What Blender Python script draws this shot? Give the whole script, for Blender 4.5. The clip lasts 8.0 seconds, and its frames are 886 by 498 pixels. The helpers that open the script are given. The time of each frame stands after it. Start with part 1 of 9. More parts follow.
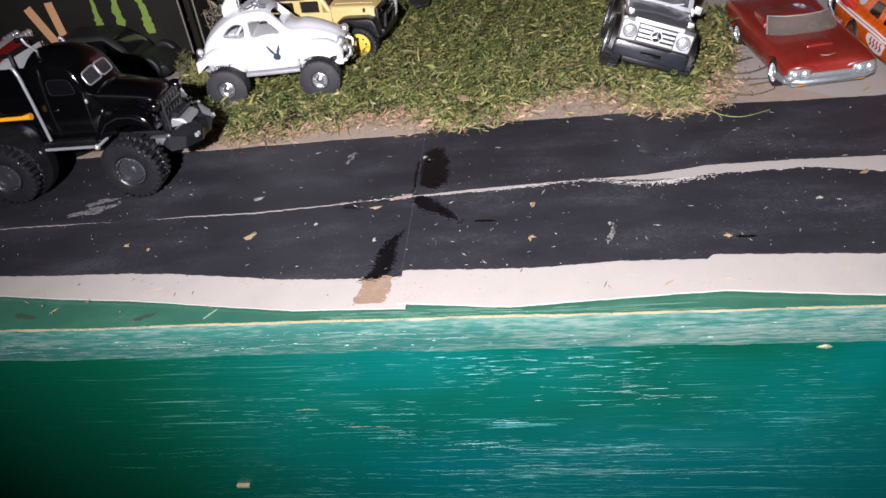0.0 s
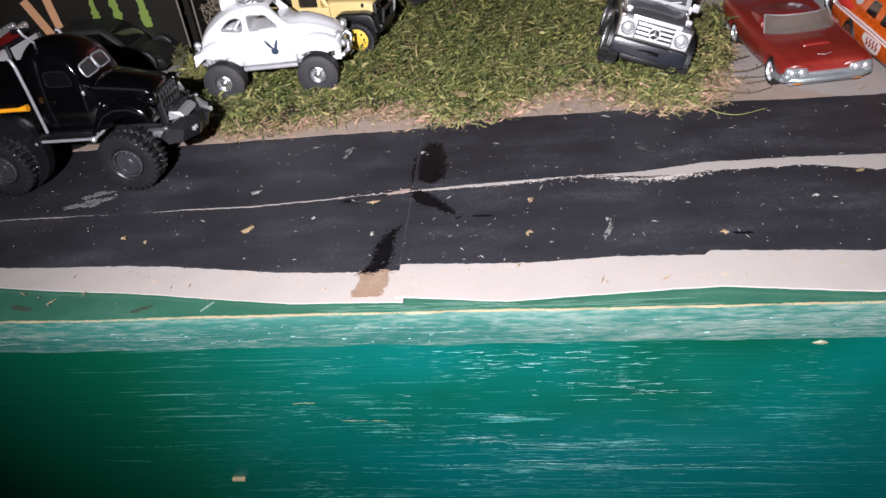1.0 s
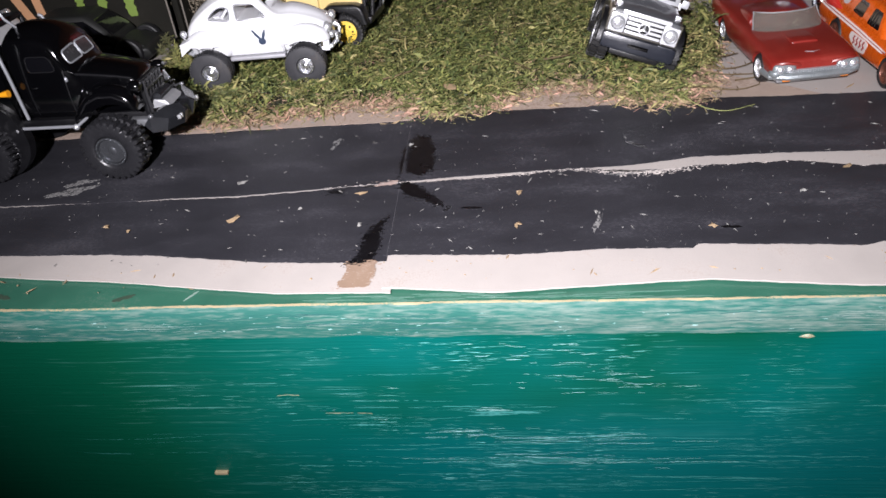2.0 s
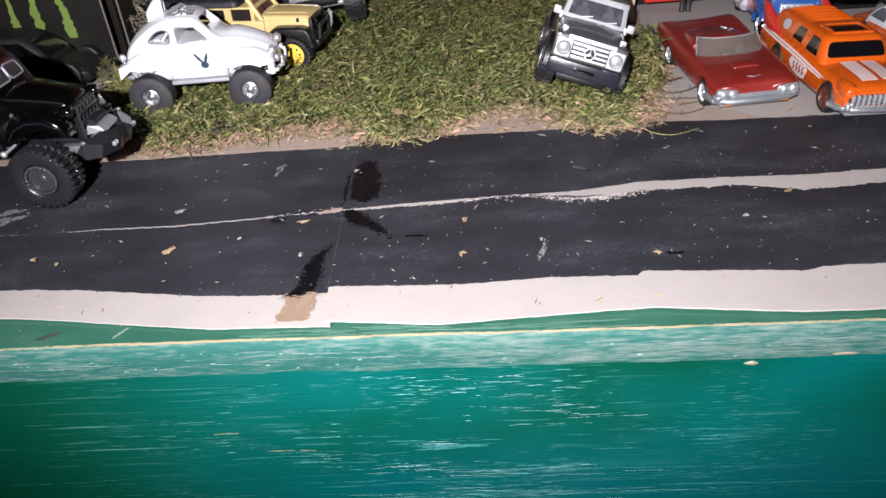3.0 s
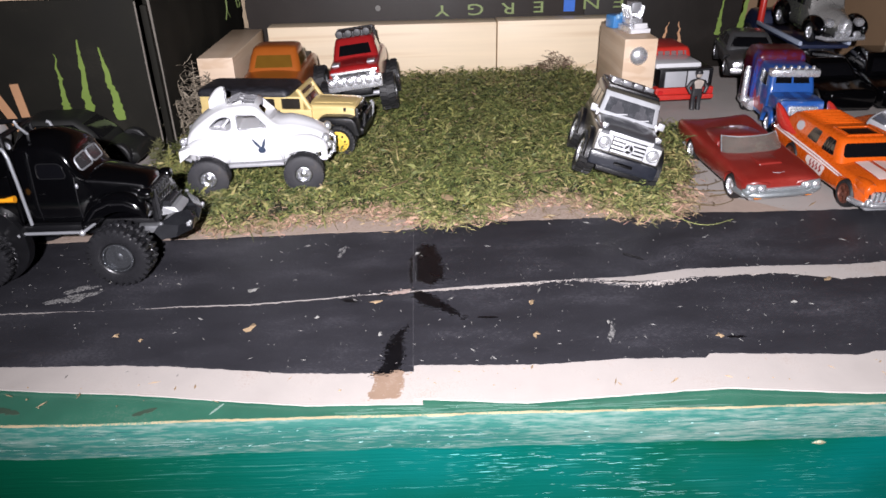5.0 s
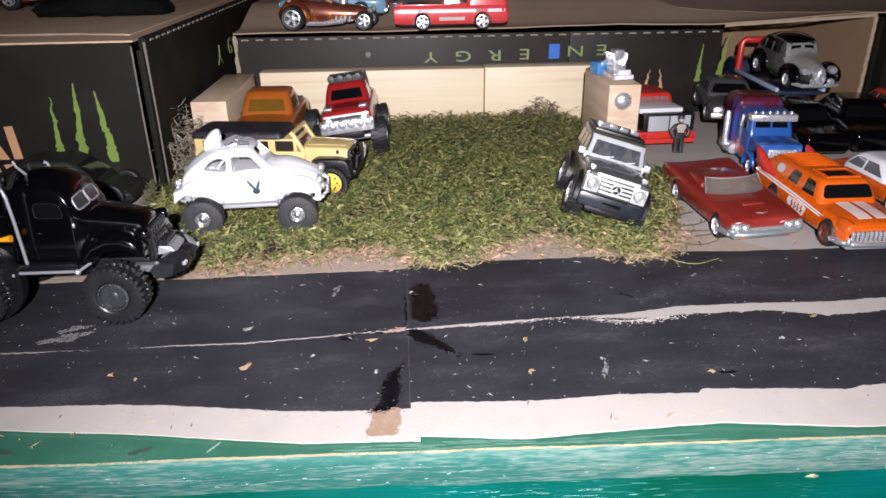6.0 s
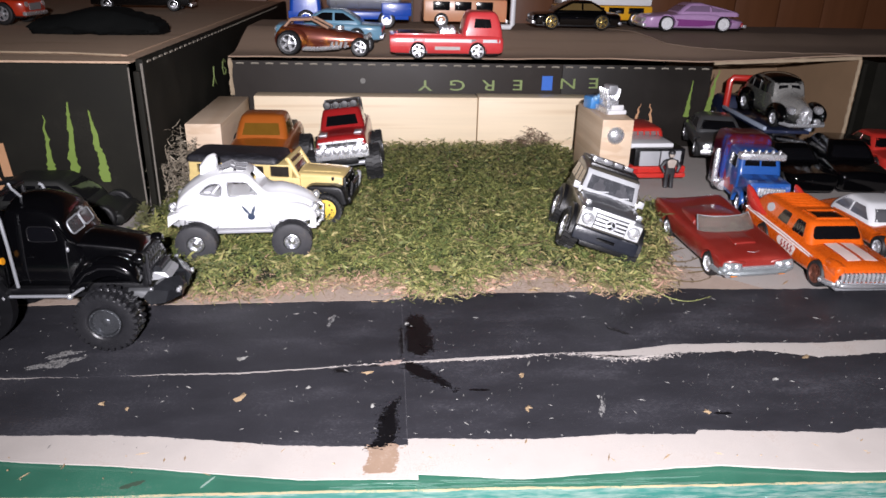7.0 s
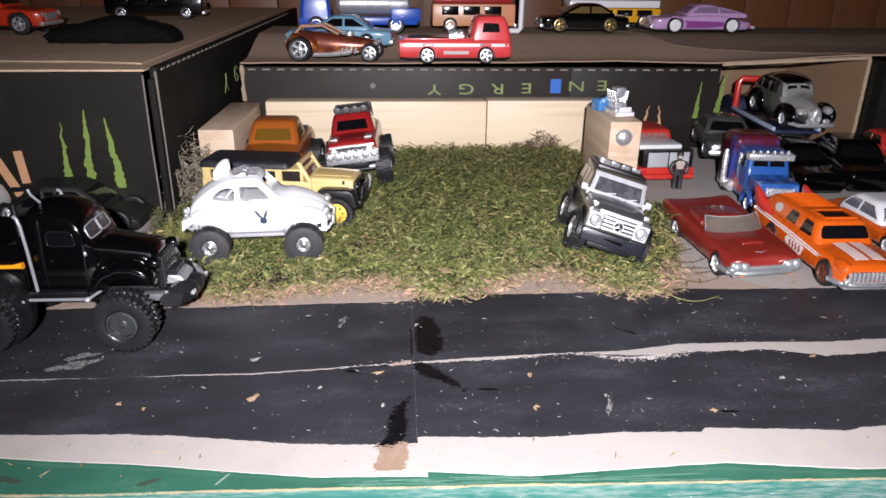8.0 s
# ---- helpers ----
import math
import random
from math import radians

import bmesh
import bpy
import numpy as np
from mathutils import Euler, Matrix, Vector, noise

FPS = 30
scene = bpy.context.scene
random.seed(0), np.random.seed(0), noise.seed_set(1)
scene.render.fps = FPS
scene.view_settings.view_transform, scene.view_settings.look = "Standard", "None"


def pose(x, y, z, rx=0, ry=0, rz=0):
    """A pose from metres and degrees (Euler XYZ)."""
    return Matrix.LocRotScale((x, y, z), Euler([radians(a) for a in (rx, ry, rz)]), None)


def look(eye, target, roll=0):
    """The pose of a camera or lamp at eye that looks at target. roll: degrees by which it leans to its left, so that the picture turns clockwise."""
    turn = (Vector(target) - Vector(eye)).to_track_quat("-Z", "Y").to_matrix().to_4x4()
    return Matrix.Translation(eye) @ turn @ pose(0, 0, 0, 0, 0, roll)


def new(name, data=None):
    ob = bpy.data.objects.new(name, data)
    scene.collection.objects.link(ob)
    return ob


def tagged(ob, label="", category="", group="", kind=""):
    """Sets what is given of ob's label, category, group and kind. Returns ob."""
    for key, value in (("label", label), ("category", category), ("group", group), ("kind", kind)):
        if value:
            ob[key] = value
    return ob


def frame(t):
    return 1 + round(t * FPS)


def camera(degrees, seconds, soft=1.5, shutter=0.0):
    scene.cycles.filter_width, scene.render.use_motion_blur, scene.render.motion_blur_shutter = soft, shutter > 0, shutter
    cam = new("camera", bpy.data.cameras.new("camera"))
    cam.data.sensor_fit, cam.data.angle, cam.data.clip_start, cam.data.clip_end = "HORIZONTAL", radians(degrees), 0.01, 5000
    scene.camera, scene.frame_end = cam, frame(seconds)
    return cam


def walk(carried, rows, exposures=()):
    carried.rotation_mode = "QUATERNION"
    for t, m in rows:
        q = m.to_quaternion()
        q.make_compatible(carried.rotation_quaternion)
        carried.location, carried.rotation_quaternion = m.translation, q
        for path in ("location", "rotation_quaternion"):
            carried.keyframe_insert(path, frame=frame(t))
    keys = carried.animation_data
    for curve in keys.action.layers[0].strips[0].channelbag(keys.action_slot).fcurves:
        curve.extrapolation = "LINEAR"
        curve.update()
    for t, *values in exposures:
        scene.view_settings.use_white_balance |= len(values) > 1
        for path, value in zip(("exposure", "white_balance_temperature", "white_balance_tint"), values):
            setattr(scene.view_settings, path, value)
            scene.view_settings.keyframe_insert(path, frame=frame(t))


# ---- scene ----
# camera and its walk
cam = camera(64.5, 8.0, soft=1.6)
PATH = [
    (0, (0.069, 0.039, 0.123), (-0.139, 1.671, -1.014), -7.1),
    (0.5, (0.069, 0.038, 0.123), (-0.138, 1.669, -1.016), -6.8),
    (1, (0.068, 0.038, 0.122), (-0.125, 1.67, -1.019), -6.4),
    (1.2, (0.068, 0.038, 0.121), (-0.130, 1.67, -1.02), -6.5),
    (2.3, (0.067, 0.038, 0.119), (-0.053, 1.672, -1.029), -4.1),
    (2.5, (0.073, 0.044, 0.119), (-0.004, 1.687, -1.018), -4.2),
    (3, (0.073, 0.044, 0.119), (0.025, 1.706, -0.992), -3.7),
    (3.5, (0.067, 0.041, 0.119), (0.063, 1.751, -0.919), -1.6),
    (4, (0.059, 0.04, 0.119), (0.074, 1.765, -0.889), -1.7),
    (4.2, (0.05, 0.041, 0.124), (0.043, 1.776, -0.869), -2.1),
    (5.3, (0.039, 0.032, 0.128), (0.11, 1.822, -0.762), -0.9),
    (5.5, (0.038, 0.031, 0.126), (0.119, 1.833, -0.737), -0.8),
    (6, (0.036, 0.031, 0.128), (0.133, 1.855, -0.686), -0.7),
    (6.5, (0.029, 0.034, 0.131), (0.141, 1.876, -0.639), 0.9),
    (7, (0.03, 0.033, 0.132), (0.181, 1.877, -0.626), 1.4),
    (7.5, (0.029, 0.034, 0.132), (0.146, 1.884, -0.618), 1.0),
    (7.8, (0.0275, 0.031, 0.1345), (0.14, 1.882, -0.614), 1.4),
    (8, (0.031, 0.029, 0.133), (0.148, 1.88, -0.617), 0.6),
]
walk(cam, [(t, look(eye, target, roll)) for t, eye, target, roll in PATH], [(0, -0.08), (1, -0.1), (3, -0.02), (4, 0), (6, 0.07), (8, 0.1)])

# light: the small white torch that is held beside the lens, and a dark room round it
world = bpy.data.worlds.new("room_air")
scene.world = world
world.use_nodes = True
world.node_tree.nodes["Background"].inputs[0].default_value = (0.9, 0.8, 0.7, 1)
world.node_tree.nodes["Background"].inputs[1].default_value = 0.017
torch = bpy.data.lights.new("torch", "SPOT")
torch.energy, torch.color = 16.2, (1.0, 0.965, 1.035)
torch.spot_size, torch.spot_blend, torch.shadow_soft_size = radians(98), 1.0, 0.004
torch_lamp = new("torch", torch)
torch_lamp.matrix_world = look((0.030, -0.040, 0.172), (0.112, 0.48, 0.02))
scene.view_settings.exposure = 0.0

# ---- tools: all shapes are written in millimetres and scaled to metres ----
MM = 0.001
from mathutils.bvhtree import BVHTree


def part(name, bm, material, parent, label="", sharp=38):
    """Links a bmesh as one mesh object under a thing or a part."""
    bmesh.ops.recalc_face_normals(bm, faces=bm.faces)
    bmesh.ops.scale(bm, vec=(MM, MM, MM), verts=bm.verts)
    me = bpy.data.meshes.new(name)
    bm.to_mesh(me)
    bm.free()
    me.materials.append(material)
    return link_mesh(name, me, parent, label, sharp)


def link_mesh(name, me, parent, label="", sharp=38):
    if len(me.polygons):
        me.polygons.foreach_set("use_smooth", [True] * len(me.polygons))
        me.set_sharp_from_angle(angle=radians(sharp))
    ob = new(name, me)
    if parent is not None:
        ob.parent = parent
    if label:
        tagged(ob, label)
    return ob


def thing(name, label, category, m=None, group="", kind=""):
    root = new(name)
    root.empty_display_size = 0.01
    if m is not None:
        root.matrix_world = m
    return tagged(root, label, category, group, kind)


def at(x, y, z=0, heading=0, roll=0, pitch=0, scale=1.0):
    """A thing's pose from millimetres and degrees; heading is the way its nose points, from +x."""
    return pose(x * MM, y * MM, z * MM, roll, pitch, heading) @ Matrix.Scale(scale, 4)


def solo(name, bm, material, label, category, m=None, group="", kind="", sharp=38):
    ob = part(name, bm, material, None, "", sharp)
    if m is not None:
        ob.matrix_world = m
    return tagged(ob, label, category, group, kind)


def block(bm, x0, y0, z0, x1, y1, z1, bevel=0.0, m=None):
    res = bmesh.ops.create_cube(bm, size=1)
    vs = res["verts"]
    bmesh.ops.scale(bm, vec=(x1 - x0, y1 - y0, z1 - z0), verts=vs)
    bmesh.ops.translate(bm, vec=((x0 + x1) / 2, (y0 + y1) / 2, (z0 + z1) / 2), verts=vs)
    if bevel:
        es = list({e for v in vs for e in v.link_edges})
        out = bmesh.ops.bevel(bm, geom=es, offset=bevel, segments=2, affect="EDGES", profile=0.6)
        vs = list({v for f in out["faces"] for v in f.verts} | {v for v in vs if v.is_valid})
    if m is not None:
        bmesh.ops.transform(bm, matrix=m, verts=vs)
    return bm


def blocks(*boxes, bevel=0.0):
    bm = bmesh.new()
    for b in boxes:
        block(bm, *b, bevel=bevel)
    return bm


def lathe(bm, profile, centre=(0, 0, 0), axis="y", seg=32, closed=False):
    """Turns (radius, along) pairs round an axis."""
    rings = []
    for r, a in profile:
        ring = []
        for i in range(seg):
            c, s = math.cos(2 * math.pi * i / seg) * r, math.sin(2 * math.pi * i / seg) * r
            p = {"y": (c, a, s), "x": (a, c, s), "z": (c, s, a)}[axis]
            ring.append(bm.verts.new([p[k] + centre[k] for k in range(3)]))
        rings.append(ring)
    for a, b in zip(rings, rings[1:] + rings[:1] if closed else rings[1:]):
        for i in range(seg):
            j = (i + 1) % seg
            bm.faces.new((a[i], a[j], b[j], b[i]))
    if not closed:
        for ring in (rings[0], rings[-1]):
            bm.faces.new(ring)
    return bm


def ball(bm, c, r, seg=14):
    res = bmesh.ops.create_uvsphere(bm, u_segments=seg, v_segments=max(6, seg // 2), radius=1)
    bmesh.ops.scale(bm, vec=r if isinstance(r, tuple) else (r, r, r), verts=res["verts"])
    bmesh.ops.translate(bm, vec=c, verts=res["verts"])
    return bm


def tube(bm, pts, r, seg=8):
    """A round bar along a line of points; r may be one number or one for each point."""
    pts = [Vector(p) for p in pts]
    rings = []
    for i, p in enumerate(pts):
        d = (pts[min(i + 1, len(pts) - 1)] - pts[max(i - 1, 0)]).normalized()
        u = d.orthogonal().normalized() if i == 0 else (u - d * u.dot(d)).normalized()
        v = d.cross(u)
        rr = r[i] if isinstance(r, (list, tuple)) else r
        rings.append([bm.verts.new(p + (u * math.cos(2 * math.pi * k / seg) + v * math.sin(2 * math.pi * k / seg)) * rr) for k in range(seg)])
    for a, b in zip(rings, rings[1:]):
        for k in range(seg):
            j = (k + 1) % seg
            bm.faces.new((a[k], a[j], b[j], b[k]))
    bm.faces.new(rings[0])
    bm.faces.new(rings[-1])
    return bm


def spline(rows, sub):
    """Rows of numbers, made denser by a Catmull-Rom curve."""
    a = np.asarray(rows, float)
    if sub < 2:
        return a
    p = np.concatenate([[2 * a[0] - a[1]], a, [2 * a[-1] - a[-2]]])
    out = []
    for i in range(1, len(p) - 2):
        for k in range(sub):
            t = k / sub
            out.append(0.5 * (2 * p[i] + (p[i + 1] - p[i - 1]) * t + (2 * p[i - 1] - 5 * p[i] + 4 * p[i + 1] - p[i + 2]) * t * t
                              + (3 * p[i] - p[i - 1] - 3 * p[i + 1] + p[i + 2]) * t ** 3))
    out.append(a[-1])
    return np.array(out)


def hull(bm, stations, xs=3, ring=3):
    """A car's shell, alike on both sides, from cross-sections along its length.
    station: x, bottom z, widest z, shoulder z, half widths at the bottom, widest and shoulder, crown."""
    rings = []
    for x, zl, zb, zt, wl, wb, wt, crown in spline(stations, xs):
        half = np.array([(0, zl), (wl * 0.8, zl), (wl, zl + (zb - zl) * 0.2), (wb, zb), (wt + (wb - wt) * 0.3, zt - (zt - zb) * 0.12),
                         (wt * 0.82, zt + crown * 0.25), (wt * 0.45, zt + crown * 0.8), (0, zt + crown)])
        half = spline(half, ring)
        half[:, 0] = np.maximum(half[:, 0], 0)
        full = [(x, -y, z) for y, z in half] + [(x, y, z) for y, z in half[-2:0:-1]]
        rings.append([bm.verts.new(p) for p in full])
    n = len(rings[0])
    for a, b in zip(rings, rings[1:]):
        for i in range(n):
            j = (i + 1) % n
            bm.faces.new((a[i], a[j], b[j], b[i]))
    bm.faces.new(rings[0])
    bm.faces.new(rings[-1])
    return bm


def cabin(bm, levels, radius=3.0, zs=3, seg=5):
    """A greenhouse or box with rounded corners, from levels going up: z, rear x, front x, half width."""
    rings = []
    for z, xr, xf, w in spline(levels, zs):
        r = min(radius, (xf - xr) / 2.2, w / 1.1)
        ring = []
        for cx, cy, a0 in ((xf - r, w - r, 0), (xr + r, w - r, 90), (xr + r, -w + r, 180), (xf - r, -w + r, 270)):
            for k in range(seg + 1):
                a = radians(a0 + 90 * k / seg)
                ring.append(bm.verts.new((cx + r * math.cos(a), cy + r * math.sin(a), z)))
        rings.append(ring)
    n = len(rings[0])
    for a, b in zip(rings, rings[1:]):
        for i in range(n):
            j = (i + 1) % n
            bm.faces.new((a[i], a[j], b[j], b[i]))
    bm.faces.new(rings[0])
    bm.faces.new(rings[-1])
    return bm


def carve(bm, cutter):
    """The first shape less the second; both are used up."""
    obs = []
    for b in (bm, cutter):
        bmesh.ops.recalc_face_normals(b, faces=b.faces)
        me = bpy.data.meshes.new("carving")
        b.to_mesh(me)
        b.free()
        obs.append(new("carving", me))
    mod = obs[0].modifiers.new("cut", "BOOLEAN")
    mod.operation, mod.solver, mod.object = "DIFFERENCE", "EXACT", obs[1]
    bpy.context.view_layer.update()
    made = bpy.data.meshes.new_from_object(obs[0].evaluated_get(bpy.context.evaluated_depsgraph_get()))
    out = bmesh.new()
    out.from_mesh(made)
    for o in obs:
        me = o.data
        bpy.data.objects.remove(o)
        bpy.data.meshes.remove(me)
    bpy.data.meshes.remove(made)
    return out


def skin(bm):
    return BVHTree.FromBMesh(bm)


AXES = {"x": (1, 2, 0), "y": (0, 2, 1), "z": (0, 1, 2)}


def inlay(tree, outline, axis, side=1, lift=0.25, step=2.0, bm=None):
    """A thin plate with the given outline, laid on a curved shell along an axis: a pane, a badge or a painted stripe.
    outline: (y, z) for axis x, (x, z) for y, (x, y) for z."""
    i, j, k = AXES[axis]
    own = bmesh.new()
    vs = []
    for a, b in outline:
        p = [0, 0, 0]
        p[i], p[j] = a, b
        vs.append(own.verts.new(p))
    own.faces.new(vs)
    for ax in (i, j):
        lo, hi = min(v.co[ax] for v in own.verts), max(v.co[ax] for v in own.verts)
        n = int((hi - lo) / step)
        for q in range(1, n + 1):
            co, no = [0, 0, 0], [0, 0, 0]
            co[ax], no[ax] = lo + (hi - lo) * q / (n + 1), 1
            bmesh.ops.bisect_plane(own, geom=own.verts[:] + own.edges[:] + own.faces[:], plane_co=co, plane_no=no)
    out = Vector((0, 0, 0))
    out[k] = side
    for v in own.verts:
        hit = tree.ray_cast(v.co + out * 500, -out)
        if hit[0] is None:
            hit = tree.find_nearest(v.co + out * 12)
            v.co = hit[0]
        else:
            v.co = hit[0]
        v.co -= out * 0.25
    res = bmesh.ops.extrude_face_region(own, geom=own.faces[:])
    bmesh.ops.translate(own, vec=out * (lift + 0.25), verts=[e for e in res["geom"] if isinstance(e, bmesh.types.BMVert)])
    if bm is None:
        return own
    me = bpy.data.meshes.new("plate")
    own.to_mesh(me)
    own.free()
    bm.from_mesh(me)
    bpy.data.meshes.remove(me)
    return bm


def prism(outline, axis, lo, hi):
    """A closed block with the given outline, drawn out along an axis."""
    i, j, k = AXES[axis]
    bm = bmesh.new()
    rings = []
    for d in (lo, hi):
        ring = []
        for a, b in outline:
            p = [0, 0, 0]
            p[i], p[j], p[k] = a, b, d
            ring.append(bm.verts.new(p))
        rings.append(ring)
    n = len(outline)
    for q in range(n):
        bm.faces.new((rings[0][q], rings[0][(q + 1) % n], rings[1][(q + 1) % n], rings[1][q]))
    bm.faces.new(rings[0])
    bm.faces.new(rings[1])
    return bm


def rounded(outline, r=1.0, n=4):
    """The outline with its corners rounded off."""
    out = []
    m = len(outline)
    for k in range(m):
        p, a, b = Vector(outline[k]), Vector(outline[k - 1]), Vector(outline[(k + 1) % m])
        u, v = a - p, b - p
        d = min(r, u.length * 0.45, v.length * 0.45)
        s, e = p + u.normalized() * d, p + v.normalized() * d
        for q in range(n + 1):
            t = q / n
            out.append(tuple(s * (1 - t) ** 2 + p * 2 * t * (1 - t) + e * t * t))
    return out


def bead(tree, outline, axis, side, r):
    """A round bead that follows an outline laid on a shell."""
    i, j, k = AXES[axis]
    out = Vector((0, 0, 0))
    out[k] = side
    pts = []
    for a, b in outline + outline[:1]:
        p = Vector((0, 0, 0))
        p[i], p[j] = a, b
        hit = tree.ray_cast(p + out * 500, -out)[0]
        pts.append(hit if hit is not None else tree.find_nearest(p + out * 12)[0])
    return tube(bmesh.new(), pts, r, 8)


def box2(a0, b0, a1, b1):
    return [(a0, b0), (a1, b0), (a1, b1), (a0, b1)]


def oval(a, b, ra, rb=None, n=18):
    rb = rb or ra
    return [(a + ra * math.cos(2 * math.pi * k / n), b + rb * math.sin(2 * math.pi * k / n)) for k in range(n)]


# ---- materials ----
def mat(name, colour, rough=0.4, metal=0.0, coat=0.0, var=0.12, grain=300.0, bump=0.08, fine=1800.0, glass=0.0, second=None, split=0.55, stretch=(1, 1, 1), rough_var=0.12, island=0.0, soft=0.1):
    """A surface with colour and roughness that vary at two scales and a fine relief. second: a colour for worn or dusty patches."""
    m = bpy.data.materials.new(name)
    m.use_nodes = True
    nt = m.node_tree
    bsdf = nt.nodes["Principled BSDF"]

    def node(kind, **kw):
        n = nt.nodes.new(kind)
        for key, value in kw.items():
            n.inputs[key].default_value = value
        return n
    co = node("ShaderNodeTexCoord")
    mp = node("ShaderNodeMapping", Scale=stretch)
    nt.links.new(co.outputs["Object"], mp.inputs["Vector"])
    big = node("ShaderNodeTexNoise", Scale=grain, Detail=5.0, Roughness=0.6)
    small = node("ShaderNodeTexNoise", Scale=fine, Detail=3.0, Roughness=0.6)
    nt.links.new(mp.outputs[0], big.inputs["Vector"])
    nt.links.new(mp.outputs[0], small.inputs["Vector"])
    mix = nt.nodes.new("ShaderNodeMix")
    mix.data_type = "RGBA"
    mix.inputs[6].default_value = (*[c * (1 - var) for c in colour], 1)
    mix.inputs[7].default_value = (*[min(1, c * (1 + var)) for c in colour], 1)
    nt.links.new(big.outputs["Fac"], mix.inputs[0])
    last = mix.outputs[2]
    if second:
        ramp = node("ShaderNodeMapRange")
        ramp.inputs["From Min"].default_value, ramp.inputs["From Max"].default_value = split, split + soft
        both = node("ShaderNodeMath")
        both.operation = "MULTIPLY_ADD"
        both.inputs[1].default_value = 0.45
        nt.links.new(small.outputs["Fac"], both.inputs[0])
        part_big = node("ShaderNodeMath")
        part_big.operation = "MULTIPLY"
        part_big.inputs[1].default_value = 0.55
        nt.links.new(big.outputs["Fac"], part_big.inputs[0])
        nt.links.new(part_big.outputs[0], both.inputs[2])
        nt.links.new(both.outputs[0], ramp.inputs["Value"])
        mix2 = nt.nodes.new("ShaderNodeMix")
        mix2.data_type = "RGBA"
        nt.links.new(ramp.outputs[0], mix2.inputs[0])
        nt.links.new(last, mix2.inputs[6])
        mix2.inputs[7].default_value = (*second, 1)
        last = mix2.outputs[2]
    if island:
        geo = nt.nodes.new("ShaderNodeNewGeometry")
        hsv = nt.nodes.new("ShaderNodeHueSaturation")
        rng = node("ShaderNodeMapRange")
        rng.inputs["To Min"].default_value, rng.inputs["To Max"].default_value = 1 - island, 1 + island
        nt.links.new(geo.outputs["Random Per Island"], rng.inputs["Value"])
        nt.links.new(rng.outputs[0], hsv.inputs["Value"])
        hue = node("ShaderNodeMapRange")
        hue.inputs["To Min"].default_value, hue.inputs["To Max"].default_value = 0.5 + 0.035, 0.5 - 0.055
        nt.links.new(geo.outputs["Random Per Island"], hue.inputs["Value"])
        nt.links.new(hue.outputs[0], hsv.inputs["Hue"])
        nt.links.new(last, hsv.inputs["Color"])
        last = hsv.outputs[0]
    nt.links.new(last, bsdf.inputs["Base Color"])
    rr = node("ShaderNodeMapRange")
    rr.inputs["To Min"].default_value, rr.inputs["To Max"].default_value = max(0.02, rough - rough_var), min(1, rough + rough_var)
    nt.links.new(big.outputs["Fac"], rr.inputs["Value"])
    nt.links.new(rr.outputs[0], bsdf.inputs["Roughness"])
    bsdf.inputs["Metallic"].default_value = metal
    bsdf.inputs["Coat Weight"].default_value = coat
    bsdf.inputs["Coat Roughness"].default_value = 0.09
    bsdf.inputs["Transmission Weight"].default_value = glass
    if bump:
        b = node("ShaderNodeBump", Strength=bump, Distance=0.0004)
        nt.links.new(small.outputs["Fac"], b.inputs["Height"])
        nt.links.new(b.outputs[0], bsdf.inputs["Normal"])
    return m


def car_paint(name, colour, metal=0.0, rough=0.32, coat=0.6, **kw):
    return mat(name, colour, rough, metal, coat, **{**dict(var=0.1, bump=0.04, fine=2500.0, rough_var=0.08), **kw})


CHROME = mat("chrome", (0.80, 0.81, 0.84), 0.28, 0.75, var=0.08, bump=0.35, fine=1400)
MIRROR_CHROME = mat("polished_chrome", (0.85, 0.86, 0.88), 0.12, 1.0, var=0.04, bump=0.0, rough_var=0.03)
DULL_METAL = mat("dull_metal", (0.40, 0.41, 0.43), 0.42, 0.55, var=0.2, bump=0.3, second=(0.16, 0.16, 0.165), split=0.55)
RUBBER = mat("rubber", (0.012, 0.012, 0.013), 0.55, var=0.3, second=(0.035, 0.033, 0.031), split=0.56, bump=0.3)
BLACK_PLASTIC = mat("black_plastic", (0.005, 0.005, 0.006), 0.36, var=0.25, bump=0.2, second=(0.012, 0.012, 0.013), split=0.6)
BLACK_PAINT = car_paint("black_paint", (0.0014, 0.0014, 0.0018), rough=0.13, coat=0.5)
DARK_GLASS = mat("dark_glass", (0.004, 0.004, 0.005), 0.1, coat=0.5, var=0.2, bump=0.0)
WHITE_PAINT = car_paint("white_paint", (0.68, 0.685, 0.70), rough=0.36, var=0.08, second=(0.60, 0.605, 0.625), split=0.55)
RED_LENS = mat("red_lens", (0.45, 0.02, 0.02), 0.2, coat=0.5, var=0.1, bump=0.0)
AMBER = mat("amber_lens", (0.75, 0.22, 0.02), 0.25, coat=0.4, var=0.1, bump=0.0)

